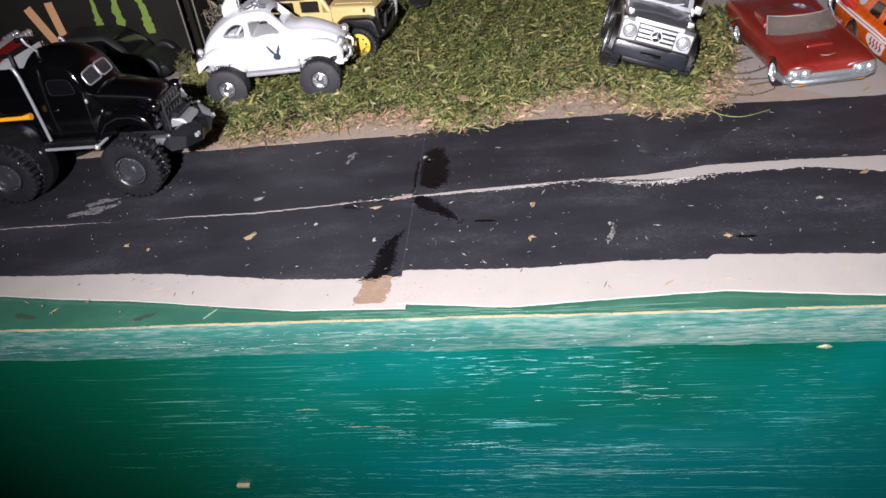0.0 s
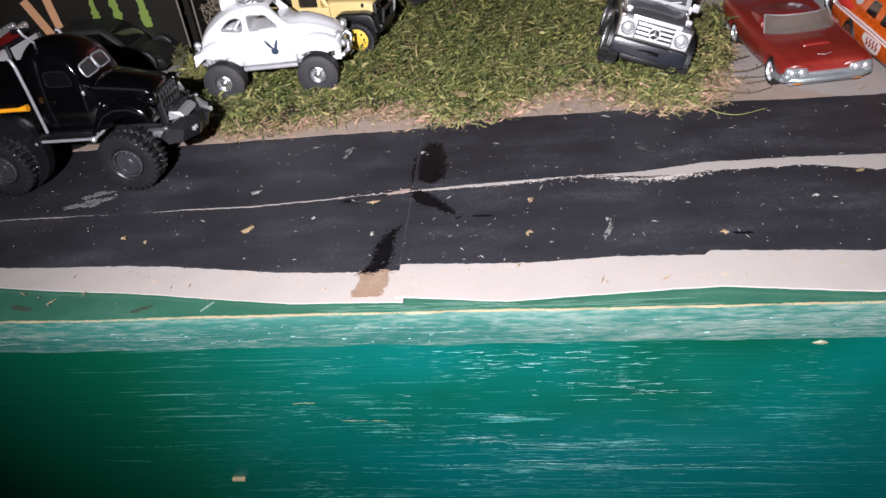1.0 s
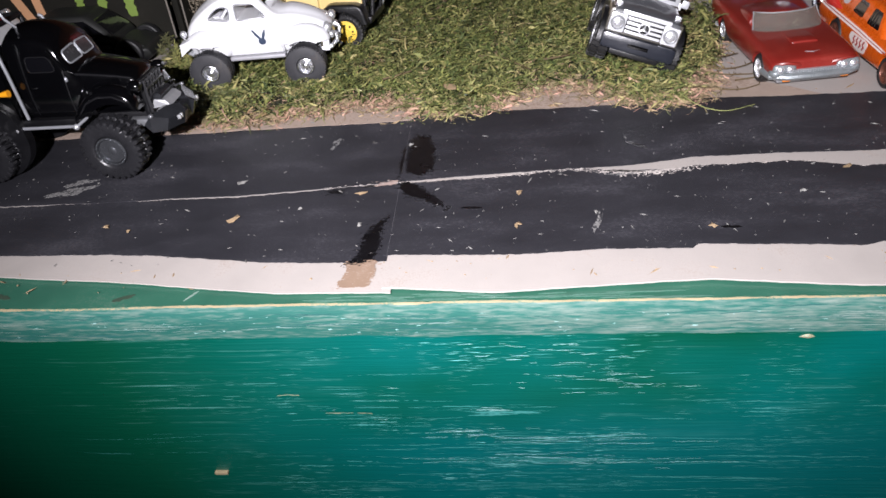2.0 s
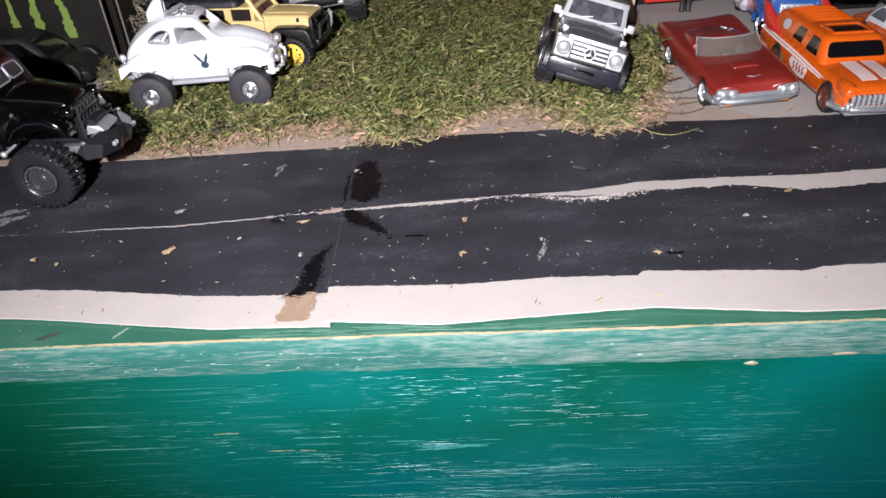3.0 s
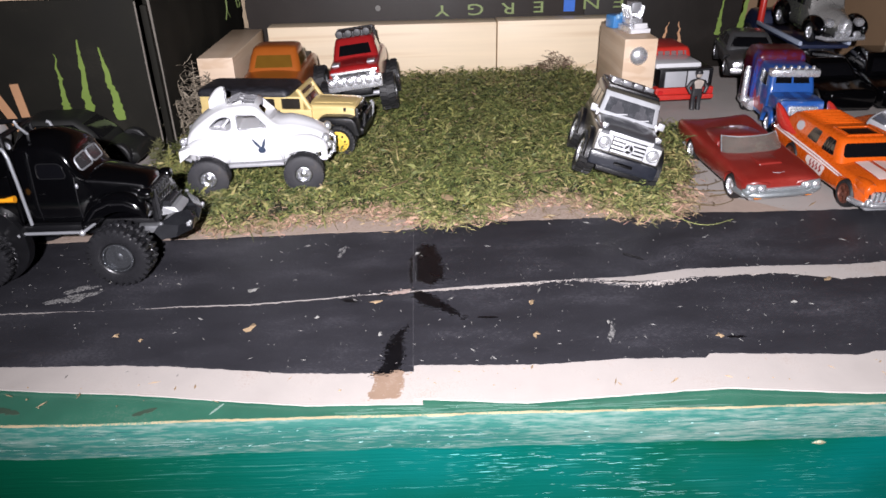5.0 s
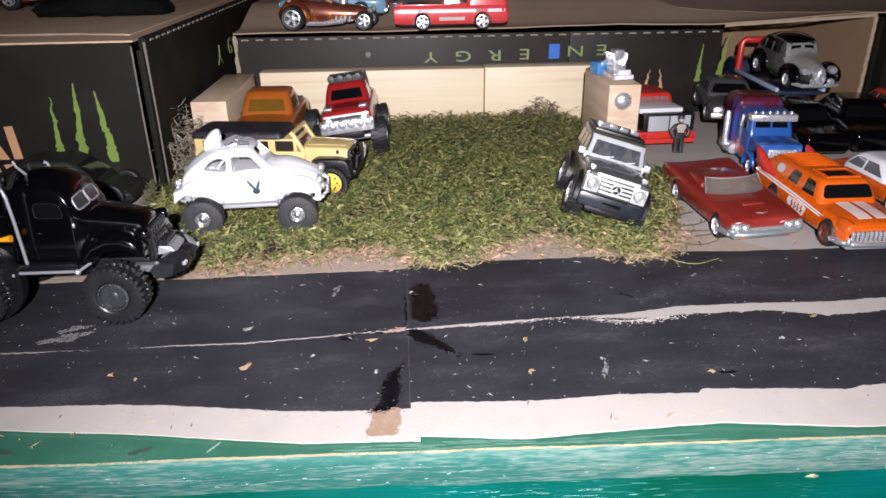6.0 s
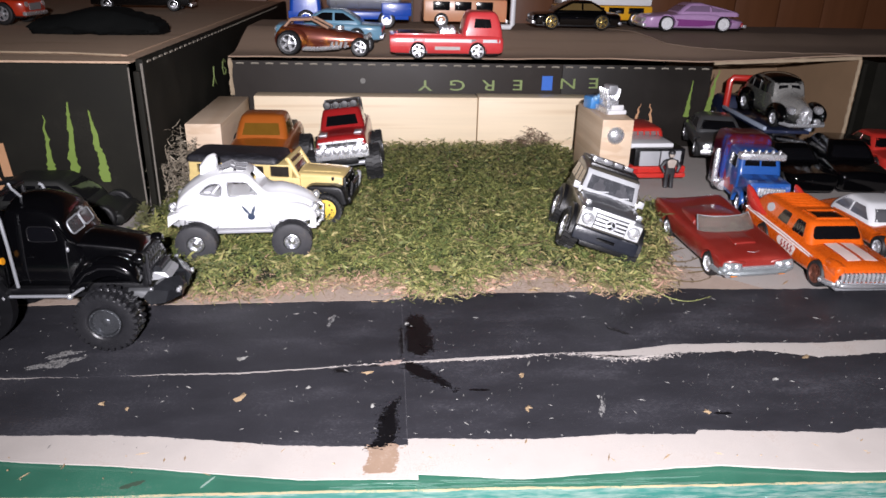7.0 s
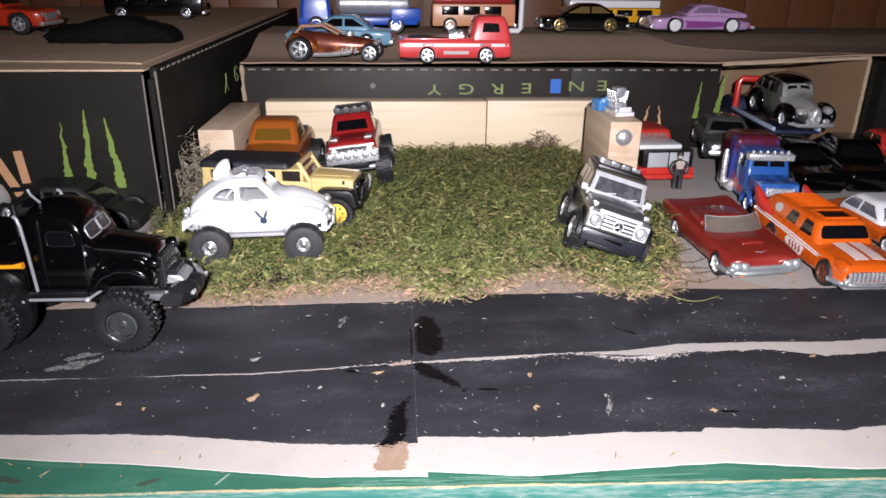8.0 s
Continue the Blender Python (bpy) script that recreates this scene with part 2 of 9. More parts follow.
# ---- the setting: bench, card sheets, painted road, boxes, boards, room ----
def streaky_green():
    """Old glossy green bench paint, drawn out in level strokes, with scratches and painted torch glints along the
    grain; its darker left is painted torch falloff.
    """
    m = mat("green_bench_paint", (0.0, 0.07, 0.045), 0.38, coat=0.2, var=0.25, grain=14.0, bump=0.0)
    nt = m.node_tree
    bsdf = nt.nodes["Principled BSDF"]
    co = nt.nodes.new("ShaderNodeTexCoord")

    def noise_at(scale, size, detail=4.0):
        mp = nt.nodes.new("ShaderNodeMapping")
        mp.inputs["Scale"].default_value = scale
        n = nt.nodes.new("ShaderNodeTexNoise")
        n.inputs["Scale"].default_value, n.inputs["Detail"].default_value, n.inputs["Roughness"].default_value = size, detail, 0.62
        nt.links.new(co.outputs["Object"], mp.inputs["Vector"])
        nt.links.new(mp.outputs[0], n.inputs["Vector"])
        return n.outputs["Fac"]

    def ranged(fac, lo, hi):
        r = nt.nodes.new("ShaderNodeMapRange")
        r.inputs["From Min"].default_value, r.inputs["From Max"].default_value = lo, hi
        nt.links.new(fac, r.inputs["Value"])
        return r.outputs[0]

    def times(a, b):
        n = nt.nodes.new("ShaderNodeMath")
        n.operation = "MULTIPLY"
        nt.links.new(a, n.inputs[0])
        nt.links.new(b, n.inputs[1])
        return n.outputs[0]

    def blend(fac, a, b):
        n = nt.nodes.new("ShaderNodeMix")
        n.data_type = "RGBA"
        nt.links.new(fac, n.inputs[0])
        for k, v in ((6, a), (7, b)):
            if isinstance(v, tuple):
                n.inputs[k].default_value = (*v, 1)
            else:
                nt.links.new(v, n.inputs[k])
        return n.outputs[2]
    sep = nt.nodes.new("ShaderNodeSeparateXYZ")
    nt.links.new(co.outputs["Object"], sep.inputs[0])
    # torch falloff put into the colour: dark green left, brighter teal rightward
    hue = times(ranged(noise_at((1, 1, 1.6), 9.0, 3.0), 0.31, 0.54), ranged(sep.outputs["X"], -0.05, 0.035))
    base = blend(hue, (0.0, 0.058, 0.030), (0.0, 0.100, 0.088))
    # the lower teal zone fades out leftward with the same painted falloff
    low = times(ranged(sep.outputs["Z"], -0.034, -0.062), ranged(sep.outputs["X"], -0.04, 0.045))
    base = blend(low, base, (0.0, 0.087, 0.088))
    # rubbed paint thins out leftward too, adding to the painted falloff
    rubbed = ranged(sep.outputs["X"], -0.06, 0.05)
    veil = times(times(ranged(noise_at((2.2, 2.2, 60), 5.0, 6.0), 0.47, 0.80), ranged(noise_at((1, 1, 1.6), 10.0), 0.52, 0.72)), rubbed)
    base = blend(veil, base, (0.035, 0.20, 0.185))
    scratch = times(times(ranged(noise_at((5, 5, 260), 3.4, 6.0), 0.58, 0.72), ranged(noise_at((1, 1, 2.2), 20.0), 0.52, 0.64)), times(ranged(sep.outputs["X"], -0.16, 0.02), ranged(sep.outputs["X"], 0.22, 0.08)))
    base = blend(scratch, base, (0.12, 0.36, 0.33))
    # sparks: torch glints painted as pale flecks among the scratches
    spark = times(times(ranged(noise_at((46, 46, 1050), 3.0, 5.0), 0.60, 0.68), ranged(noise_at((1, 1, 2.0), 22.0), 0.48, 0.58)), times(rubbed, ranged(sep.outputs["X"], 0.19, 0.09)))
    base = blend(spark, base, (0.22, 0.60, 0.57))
    nt.links.new(base, bsdf.inputs["Base Color"])
    b = nt.nodes.new("ShaderNodeBump")
    b.inputs["Strength"].default_value, b.inputs["Distance"].default_value = 0.35, 0.0005
    nt.links.new(noise_at((10, 10, 320), 4.0, 5.0), b.inputs["Height"])
    nt.links.new(b.outputs[0], bsdf.inputs["Normal"])
    return m


def pine(name, colour=(0.62, 0.47, 0.31)):
    """Planed pine with its growth lines running along the board's x."""
    m = mat(name, colour, 0.5, var=0.12, grain=30.0, stretch=(0.25, 3, 6), bump=0.06, fine=900.0)
    nt = m.node_tree
    bsdf = nt.nodes["Principled BSDF"]
    co = nt.nodes.new("ShaderNodeTexCoord")
    mp = nt.nodes.new("ShaderNodeMapping")
    mp.inputs["Scale"].default_value = (4, 40, 110)
    w = nt.nodes.new("ShaderNodeTexNoise")
    w.inputs["Scale"].default_value, w.inputs["Detail"].default_value, w.inputs["Distortion"].default_value = 1.3, 2.0, 0.4
    nt.links.new(co.outputs["Object"], mp.inputs["Vector"])
    nt.links.new(mp.outputs[0], w.inputs["Vector"])
    r = nt.nodes.new("ShaderNodeMapRange")
    r.inputs["From Min"].default_value, r.inputs["From Max"].default_value = 0.52, 0.62
    r.inputs["To Max"].default_value = 0.36
    nt.links.new(w.outputs["Fac"], r.inputs["Value"])
    mx = nt.nodes.new("ShaderNodeMix")
    mx.data_type = "RGBA"
    old = bsdf.inputs["Base Color"].links[0].from_socket
    nt.links.new(r.outputs[0], mx.inputs[0])
    nt.links.new(old, mx.inputs[6])
    mx.inputs[7].default_value = (colour[0] * 0.68, colour[1] * 0.55, colour[2] * 0.42, 1)
    nt.links.new(mx.outputs[2], bsdf.inputs["Base Color"])
    return m


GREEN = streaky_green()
GREEN_TOP = mat("green_bench_top", (0.028, 0.112, 0.074), 0.42, coat=0.3, var=0.35, grain=60, second=(0.09, 0.155, 0.115), split=0.58, bump=0.15)
WORN_GREEN = mat("worn_green_edge", (0.022, 0.115, 0.095), 0.45, coat=0.15, var=0.4, grain=24, stretch=(0.4, 1, 3), second=(0.175, 0.228, 0.20), split=0.455, soft=0.18, bump=0.25, fine=420)
BARE_WOOD = mat("bare_wood", (0.33, 0.265, 0.16), 0.6, var=0.35, grain=60, bump=0.2, second=(0.12, 0.20, 0.14), split=0.50)
CARD = mat("grey_card", (0.395, 0.36, 0.335), 0.75, var=0.16, grain=45, second=(0.355, 0.30, 0.262), split=0.54, bump=0.12, fine=2200)
CARD_TOP = mat("deck_card", (0.35, 0.245, 0.175), 0.8, var=0.25, grain=30, stretch=(0.35, 3, 1), bump=0.15, second=(0.28, 0.185, 0.125), split=0.53)
KRAFT_EDGE = mat("torn_kraft_edge", (0.40, 0.31, 0.21), 0.85, var=0.25, grain=300, bump=0.4)
ROAD = mat("black_road_paint", (0.025, 0.0248, 0.030), 0.55, coat=0.04, var=0.7, grain=36, stretch=(0.6, 1.3, 1), second=(0.070, 0.068, 0.078), split=0.53, soft=0.17, bump=0.25, fine=1500)
ROAD.node_tree.nodes["Principled BSDF"].inputs["Specular IOR Level"].default_value = 0.3
TAR = mat("fresh_black_patch", (0.004, 0.004, 0.005), 0.3, coat=0.3, var=0.3, grain=200, bump=0.2)
BOX_BLACK = mat("printed_black_box", (0.0115, 0.0108, 0.0082), 0.72, var=0.5, grain=38, second=(0.025, 0.0232, 0.0178), split=0.545, soft=0.14, bump=0.07, fine=1600)
BOX_BLACK.node_tree.nodes["Principled BSDF"].inputs["Specular IOR Level"].default_value = 0.16
# darker copy of BAND, with the light's falloff put into its colour
FALLOFF_PRINT = mat("printed_grey_falloff", (0.016, 0.0135, 0.0115), 0.5, var=0.4, grain=25, second=(0.026, 0.022, 0.019), split=0.55, bump=0.1)
FALLOFF_PRINT.node_tree.nodes["Principled BSDF"].inputs["Specular IOR Level"].default_value = 0.22
BROWN_FLAP = mat("dark_kraft_card", (0.235, 0.15, 0.085), 0.75, var=0.2, grain=45, bump=0.15, second=(0.19, 0.12, 0.068), split=0.55)
DARK_DECK = mat("dark_deck_card", (0.17, 0.118, 0.085), 0.8, var=0.15, grain=40, bump=0.15)
PRINT_DIM = mat("dull_green_print", (0.20, 0.26, 0.09), 0.5, var=0.25, grain=150, bump=0.05)
LID_CARD = mat("lid_card", (0.58, 0.41, 0.285), 0.8, var=0.3, grain=22, stretch=(0.3, 3, 1), bump=0.15, second=(0.38, 0.25, 0.165), split=0.52)
BAND = mat("printed_grey_black", (0.029, 0.024, 0.021), 0.5, var=0.3, grain=25, second=(0.042, 0.036, 0.032), split=0.55, bump=0.1)
BAND.node_tree.nodes["Principled BSDF"].inputs["Specular IOR Level"].default_value = 0.22
PRINT_GREEN = mat("green_print", (0.17, 0.25, 0.05), 0.5, var=0.15, grain=120, bump=0.05)
PRINT_TAN = mat("tan_print", (0.55, 0.30, 0.16), 0.55, var=0.12, grain=120, bump=0.05)
PRINT_BLUE = mat("blue_tape", (0.03, 0.14, 0.55), 0.45, var=0.1, bump=0.08)
PINE = pine("pine_board", (0.80, 0.66, 0.47))
WALL_WOOD = mat("brown_panelling", (0.20, 0.075, 0.03), 0.45, var=0.3, grain=18, stretch=(3, 1, 0.3), bump=0.1)
ROOM_WALL = mat("dim_room_wall", (0.13, 0.11, 0.095), 0.8, var=0.15, grain=3, bump=0.1, fine=60)


def wavy(points, wobble, seed, rough=0.0):
    """An edge that runs through a few plan points and wavers."""
    xs, ys = [p[0] for p in points], [p[1] for p in points]

    def y(x):
        v = float(np.interp(x, xs, ys)) + wobble * noise.noise((x * 0.035, seed, 0.3)) + wobble * 0.35 * noise.noise((x * 0.16, seed, 4.1))
        return v + rough * noise.noise((x * 0.7, seed, 7.7)) + rough * 0.6 * noise.noise((x * 1.9, seed, 2.2))
    return y


def ribbon(x0, x1, low, high, z, thick=0.3, step=1.5):
    """A thin flat sheet between two wavering edges."""
    bm = bmesh.new()
    n = max(2, int((x1 - x0) / step))
    rows = []
    for i in range(n + 1):
        x = x0 + (x1 - x0) * i / n
        a, b = low(x), high(x)
        b = max(b, a + 0.05)
        rows.append([bm.verts.new((x, a, z)), bm.verts.new((x, b, z)), bm.verts.new((x, b, z - thick)), bm.verts.new((x, a, z - thick))])
    for p, q in zip(rows, rows[1:]):
        for k in range(4):
            bm.faces.new((p[k], p[(k + 1) % 4], q[(k + 1) % 4], q[k]))
    bm.faces.new(rows[0])
    bm.faces.new(rows[-1])
    return bm


def blot(cx, cy, rx, ry, z, seed, turn=0.0, thick=0.15, ragged=0.3, n=56, square=False):
    """A ragged flat patch."""
    bm = bmesh.new()
    top = []
    for k in range(n):
        a = 2 * math.pi * k / n
        r = 1 + ragged * noise.noise((math.cos(a) * 1.3, math.sin(a) * 1.3, seed)) * 1.6 + ragged * 0.6 * noise.noise((math.cos(a) * 5, math.sin(a) * 5, seed + 9))
        r = r / (math.cos(a) ** 4 + math.sin(a) ** 4) ** 0.25 if square else r
        x, y = rx * r * math.cos(a), ry * r * math.sin(a)
        c, s = math.cos(radians(turn)), math.sin(radians(turn))
        top.append(bm.verts.new((cx + x * c - y * s, cy + x * s + y * c, z)))
    f = bm.faces.new(top)
    res = bmesh.ops.extrude_face_region(bm, geom=[f])
    bmesh.ops.translate(bm, vec=(0, 0, -thick), verts=[e for e in res["geom"] if isinstance(e, bmesh.types.BMVert)])
    return bm


def smear(x0, y0, x1, y1, w, z, seed, n=26):
    """A dry-brush mark between two places, with broken sides."""
    bm = bmesh.new()
    d = Vector((x1 - x0, y1 - y0, 0))
    side = Vector((-d.y, d.x, 0)).normalized()
    a, b = [], []
    for k in range(n + 1):
        t = k / n
        body = min(1, 5 * t + 0.25) * min(1, 4 * (1 - t) + 0.15)
        p = Vector((x0, y0, z)) + d * t
        a.append(bm.verts.new(p + side * w * body * (0.5 + 0.35 * noise.noise((t * 9, seed, 0)) + 0.25 * noise.noise((t * 31, seed, 1)))))
        b.append(bm.verts.new(p - side * w * body * (0.5 + 0.35 * noise.noise((t * 9, seed, 5)) + 0.25 * noise.noise((t * 31, seed, 6)))))
    for k in range(n):
        bm.faces.new((a[k], a[k + 1], b[k + 1], b[k]))
    res = bmesh.ops.extrude_face_region(bm, geom=bm.faces[:])
    bmesh.ops.translate(bm, vec=(0, 0, -0.12), verts=[e for e in res["geom"] if isinstance(e, bmesh.types.BMVert)])
    return bm


# bench: green top, rounded worn edge and tall front board
bench = thing("workbench", "old wooden workbench painted glossy green with worn edges", "workbench", kind="structure")
EDGE = wavy([(-500, 189), (-82, 187), (35, 185), (160, 182.5), (600, 176)], 0.5, 1.1, 0.25)
CHAMFER = wavy([(-500, 187.5), (-82, 185.6), (35, 183.6), (160, 181.2), (600, 174.6)], 0.4, 1.1, 0.15)


def sheet_between(lines, x0, x1, step=4.0):
    """A skin across several long edges; each edge gives y, z for an x."""
    bm = bmesh.new()
    n = int((x1 - x0) / step)
    rows = []
    for i in range(n + 1):
        x = x0 + (x1 - x0) * i / n
        rows.append([bm.verts.new((x, *f(x))) for f in lines])
    for p, q in zip(rows, rows[1:]):
        for k in range(len(lines) - 1):
            bm.faces.new((p[k], p[k + 1], q[k + 1], q[k]))
    return bm


part("bench_top", sheet_between([lambda x: (992, -1.2), lambda x: (EDGE(x) + 3, -1.2), lambda x: (EDGE(x), -1.3)], -815, 815), GREEN_TOP, bench, sharp=80)
part("worn_line", sheet_between([lambda x: (EDGE(x) + 0.05, -1.25), lambda x: (EDGE(x) - 0.2 - 0.2 * noise.noise((x * 0.2, 1, 1)), -1.32),
                                 lambda x: (CHAMFER(x) + 0.75, -1.50 - 0.3 * noise.noise((x * 0.13, 8, 1)))], -815, 815, 1.5), BARE_WOOD, bench, "bare wood showing along the worn edge", sharp=80)
part("edge_strip", sheet_between([lambda x: (CHAMFER(x) + 0.78, -1.46 - 0.3 * noise.noise((x * 0.13, 8, 1))), lambda x: (CHAMFER(x) - 0.35, -4.0), lambda x: (CHAMFER(x) - 0.3, -8.0),
                                  lambda x: (CHAMFER(x) + 0.1, -12.5 - 0.8 * noise.noise((x * 0.05, 6, 2)))], -815, 815, 3), WORN_GREEN, bench, "pale scuffed green edge strip", sharp=80)
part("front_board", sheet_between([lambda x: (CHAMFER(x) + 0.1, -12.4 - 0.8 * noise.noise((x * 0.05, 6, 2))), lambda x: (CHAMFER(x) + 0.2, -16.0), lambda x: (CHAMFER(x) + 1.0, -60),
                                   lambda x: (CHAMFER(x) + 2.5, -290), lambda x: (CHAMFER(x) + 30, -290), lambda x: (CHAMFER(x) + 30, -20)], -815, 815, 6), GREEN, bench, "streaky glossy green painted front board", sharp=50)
part("back_legs", blocks((-800, 930, -300, -750, 980, -2), (750, 930, -300, 800, 980, -2), (-800, 225, -300, -750, 275, -2), (750, 225, -300, 800, 275, -2)), GREEN_TOP, bench)
for i, (cx, cz, w) in enumerate(((149, -14.2, 4.4), (173, -11.8, 7))):
    bm = bmesh.new()
    tube(bm, [(cx - w / 2, CHAMFER(cx) + 0.35, cz), (cx, CHAMFER(cx) + 0.1, cz + 0.3), (cx + w / 2, CHAMFER(cx) + 0.35, cz - 0.2)], [0.3, 0.75 if w < 6 else 0.4, 0.2], 6)
    part("paint_chip", bm, BARE_WOOD, bench, "bare wood where the paint has chipped")

SCRATCH = mat("pale_scratch", (0.045, 0.215, 0.20), 0.35, coat=0.3, var=0.4, grain=500, second=(0.015, 0.14, 0.13), split=0.5, soft=0.12, bump=0.1)
# white that also stands for light glinting off the scratches
SPARK = mat("white_scratch_glint", (0.38, 0.62, 0.60), 0.3, coat=0.4, var=0.2, grain=500, bump=0.1)


def on_skin(x, n):
    """The chamfer line as a skin of n straight steps across the bench follows it."""
    f = (x + 815) / 1630 * n
    k = math.floor(f)
    a, b = CHAMFER(-815 + 1630 * k / n), CHAMFER(-815 + 1630 * (k + 1) / n)
    return a + (b - a) * (f - k)


def board_face(x, z):
    return on_skin(x, 271) + (0.2 + 0.8 * (-16 - z) / 44 if z > -60 else 1.0 + 1.5 * (-60 - z) / 230)


def scratches(rows, seed, face=board_face):
    """Thin wavering marks along the board: middle x, z, length, height of the mark."""
    bm = bmesh.new()
    for k, (cx, cz, length, tall) in enumerate(rows):
        n = max(5, int(length / 0.6))
        prev = None
        for i in range(n + 1):
            t = i / n
            x = cx + length * (t - 0.5)
            z = cz + (0.012 + 0.03 * math.sin(k * 2.7)) * length * (t - 0.5) + 0.5 * noise.noise((x * 0.06, k * 3.37 + seed, 1.3)) + 0.25 * noise.noise((x * 0.4, k * 1.31 + seed, 5.4))
            h = tall * math.sin(math.pi * min(1, max(0, t))) ** 0.6 * (0.55 + 0.8 * noise.noise((x * 0.16 + k * 0.377, k * 7.137 + 0.37, seed + 0.41)) + 0.6 * noise.noise((x * 1.3 + k * 0.713, k * 5.291 + 0.53, seed + 3.43)))
            if h < 0.05 * tall + 0.02:
                prev = None
                continue
            y = face(x, z) - 0.07
            pair = [bm.verts.new((x, y, z - h / 2)), bm.verts.new((x, y, z + h / 2))]
            if prev:
                bm.faces.new((prev[0], pair[0], pair[1], prev[1]))
            prev = pair
    return bm


marks = random.Random(23)
# clusters of marks: middle x, z, spread along and across, how many, length, height
PALE_MARKS = ((73, -19, 16, 4, 12, 9, 0.20), (92, -29, 14, 5, 14, 10, 0.22), (66, -43, 9, 1.2, 8, 20, 0.4), (30, -46, 14, 5, 14, 22, 0.22), (146, -41, 10, 3, 12, 14, 0.3), (95, -57, 40, 3, 9, 60, 0.2),
              (85, -66, 45, 4, 9, 80, 0.2), (-30, -56, 26, 5, 6, 40, 0.2), (110, -78, 50, 6, 9, 70, 0.2), (60, -90, 50, 10, 9, 50, 0.2))
WHITE_MARKS = ((73, -18, 12, 2.5, 24, 5, 0.13), (91, -28, 13, 4, 34, 6, 0.13), (108, -31, 9, 2, 12, 6, 0.12), (67, -43, 6, 0.6, 8, 7, 0.2), (57, -53, 14, 1.5, 14, 12, 0.11), (99, -56, 26, 1.5, 16, 26, 0.11), (82, -66, 36, 2.5, 18, 30, 0.12), (22, -40, 10, 4, 10, 8, 0.10))
for name_seed, marks_list, m, label in ((1.0, PALE_MARKS, SCRATCH, "pale scratches in the green paint"), (9.0, WHITE_MARKS, SPARK, "white scratches with painted glints in the green paint")):
    rows = [(marks.gauss(cx, sx), min(-16, marks.gauss(cz, sz)), length * marks.uniform(0.5, 1.5), tall * marks.uniform(0.5, 1.4)) for cx, cz, sx, sz, n, length, tall in marks_list for k in range(n)]
    part("scratches", scratches(rows, name_seed), m, bench, label)
# long single lines in the paint: middle x, z, length, height
LONG_LINES = ((87, -55.4, 46, 0.34), (42, -61.5, 56, 0.34), (85, -66.3, 54, 0.36), (145, -67.4, 72, 0.3), (154, -64.6, 54, 0.5), (16, -47.4, 50, 0.4), (86, -80.4, 30, 0.4), (62, -68.6, 30, 0.22), (34, -60.0, 28, 0.3), (11, -70.4, 48, 0.5),
              (143, -56, 32, 0.3), (36, -39, 34, 0.5), (35, -27.6, 30, 0.3), (120, -47, 24, 0.3), (30, -42, 44, 0.35), (60, -74, 60, 0.3), (130, -75, 60, 0.3))
part("scratches", scratches(LONG_LINES, 71.0), SCRATCH, bench, "long pale lines scratched along the paint")
part("scratches", scratches([(67, -44.6, 26, 1.6), (66, -45.6, 20, 1.0), (146, -42.6, 16, 0.8), (140, -44.4, 14, 0.7), (71, -44.2, 10, 0.7), (24, -50.2, 16, 0.8), (22, -68, 14, 0.8)], 83.0), SCRATCH, bench, "patches of pale rubbed paint")
part("scratches", scratches([(20, -44.6, 16, 0.5), (2, -36.4, 9, 0.4)], 91.0), BARE_WOOD, bench, "bare wood in a deep scratch")
part("paint_chip", blocks((-30.5, CHAMFER(-28) - 0.1, -74, -26, CHAMFER(-28) + 1.2, -72.8), bevel=0.2), BARE_WOOD, bench, "bare wood where the paint has chipped")


def strip_face(x, z):
    return on_skin(x, 543) + float(np.interp(z, (-12.5, -8, -4, -1.5), (0.1, -0.3, -0.35, 0.78)))


part("scuffs", scratches([(marks.uniform(-140, 230), marks.uniform(-11.6, -4), marks.uniform(5, 30), marks.uniform(0.1, 0.4)) for k in range(70)], 15.0, strip_face),
     mat("pale_scuffed_paint", (0.20, 0.27, 0.25), 0.45, coat=0.1, var=0.4, grain=200, second=(0.09, 0.17, 0.155), split=0.5, soft=0.2), bench, "pale scuffs on the edge strip")
part("scuffs", scratches([(marks.uniform(-140, 230), marks.uniform(-12, -3), marks.uniform(8, 50), marks.uniform(0.1, 0.45)) for k in range(60)], 33.0, strip_face),
     mat("dark_streaked_paint", (0.025, 0.10, 0.095), 0.45, coat=0.1, var=0.4, grain=200), bench, "darker green streaks on the edge strip")
part("scuffs", scratches([(marks.uniform(-100, 200), marks.uniform(-11, -4), marks.uniform(0.6, 2.5), marks.uniform(0.1, 0.3)) for k in range(60)], 51.0, strip_face), SPARK, bench, "small bright scuffs on the edge strip")
for k, (x0, y0, x1, y1, w, pale) in enumerate(((-21.5, 188.2, -18.5, 192.6, 0.6, 1), (-83, 194, -75, 191.5, 1.8, 0), (-43, 189.0, -37, 191.6, 1.6, 0))):
    part("paint_mark", smear(x0, y0, x1, y1, w, -1.02, k * 2.7 + 60, 10), mat("pale_paint_mark", (0.20, 0.28, 0.24), 0.6) if pale else mat("dark_paint_mark", (0.035, 0.06, 0.04), 0.6), bench, "small mark on the green paint")

# pale smears for the worn bench top and the highlight lying on it
SHEEN_STREAK = mat("pale_worn_sheen", (0.085, 0.175, 0.135), 0.4, coat=0.3, var=0.4, grain=300, second=(0.05, 0.14, 0.10), split=0.5, soft=0.1)
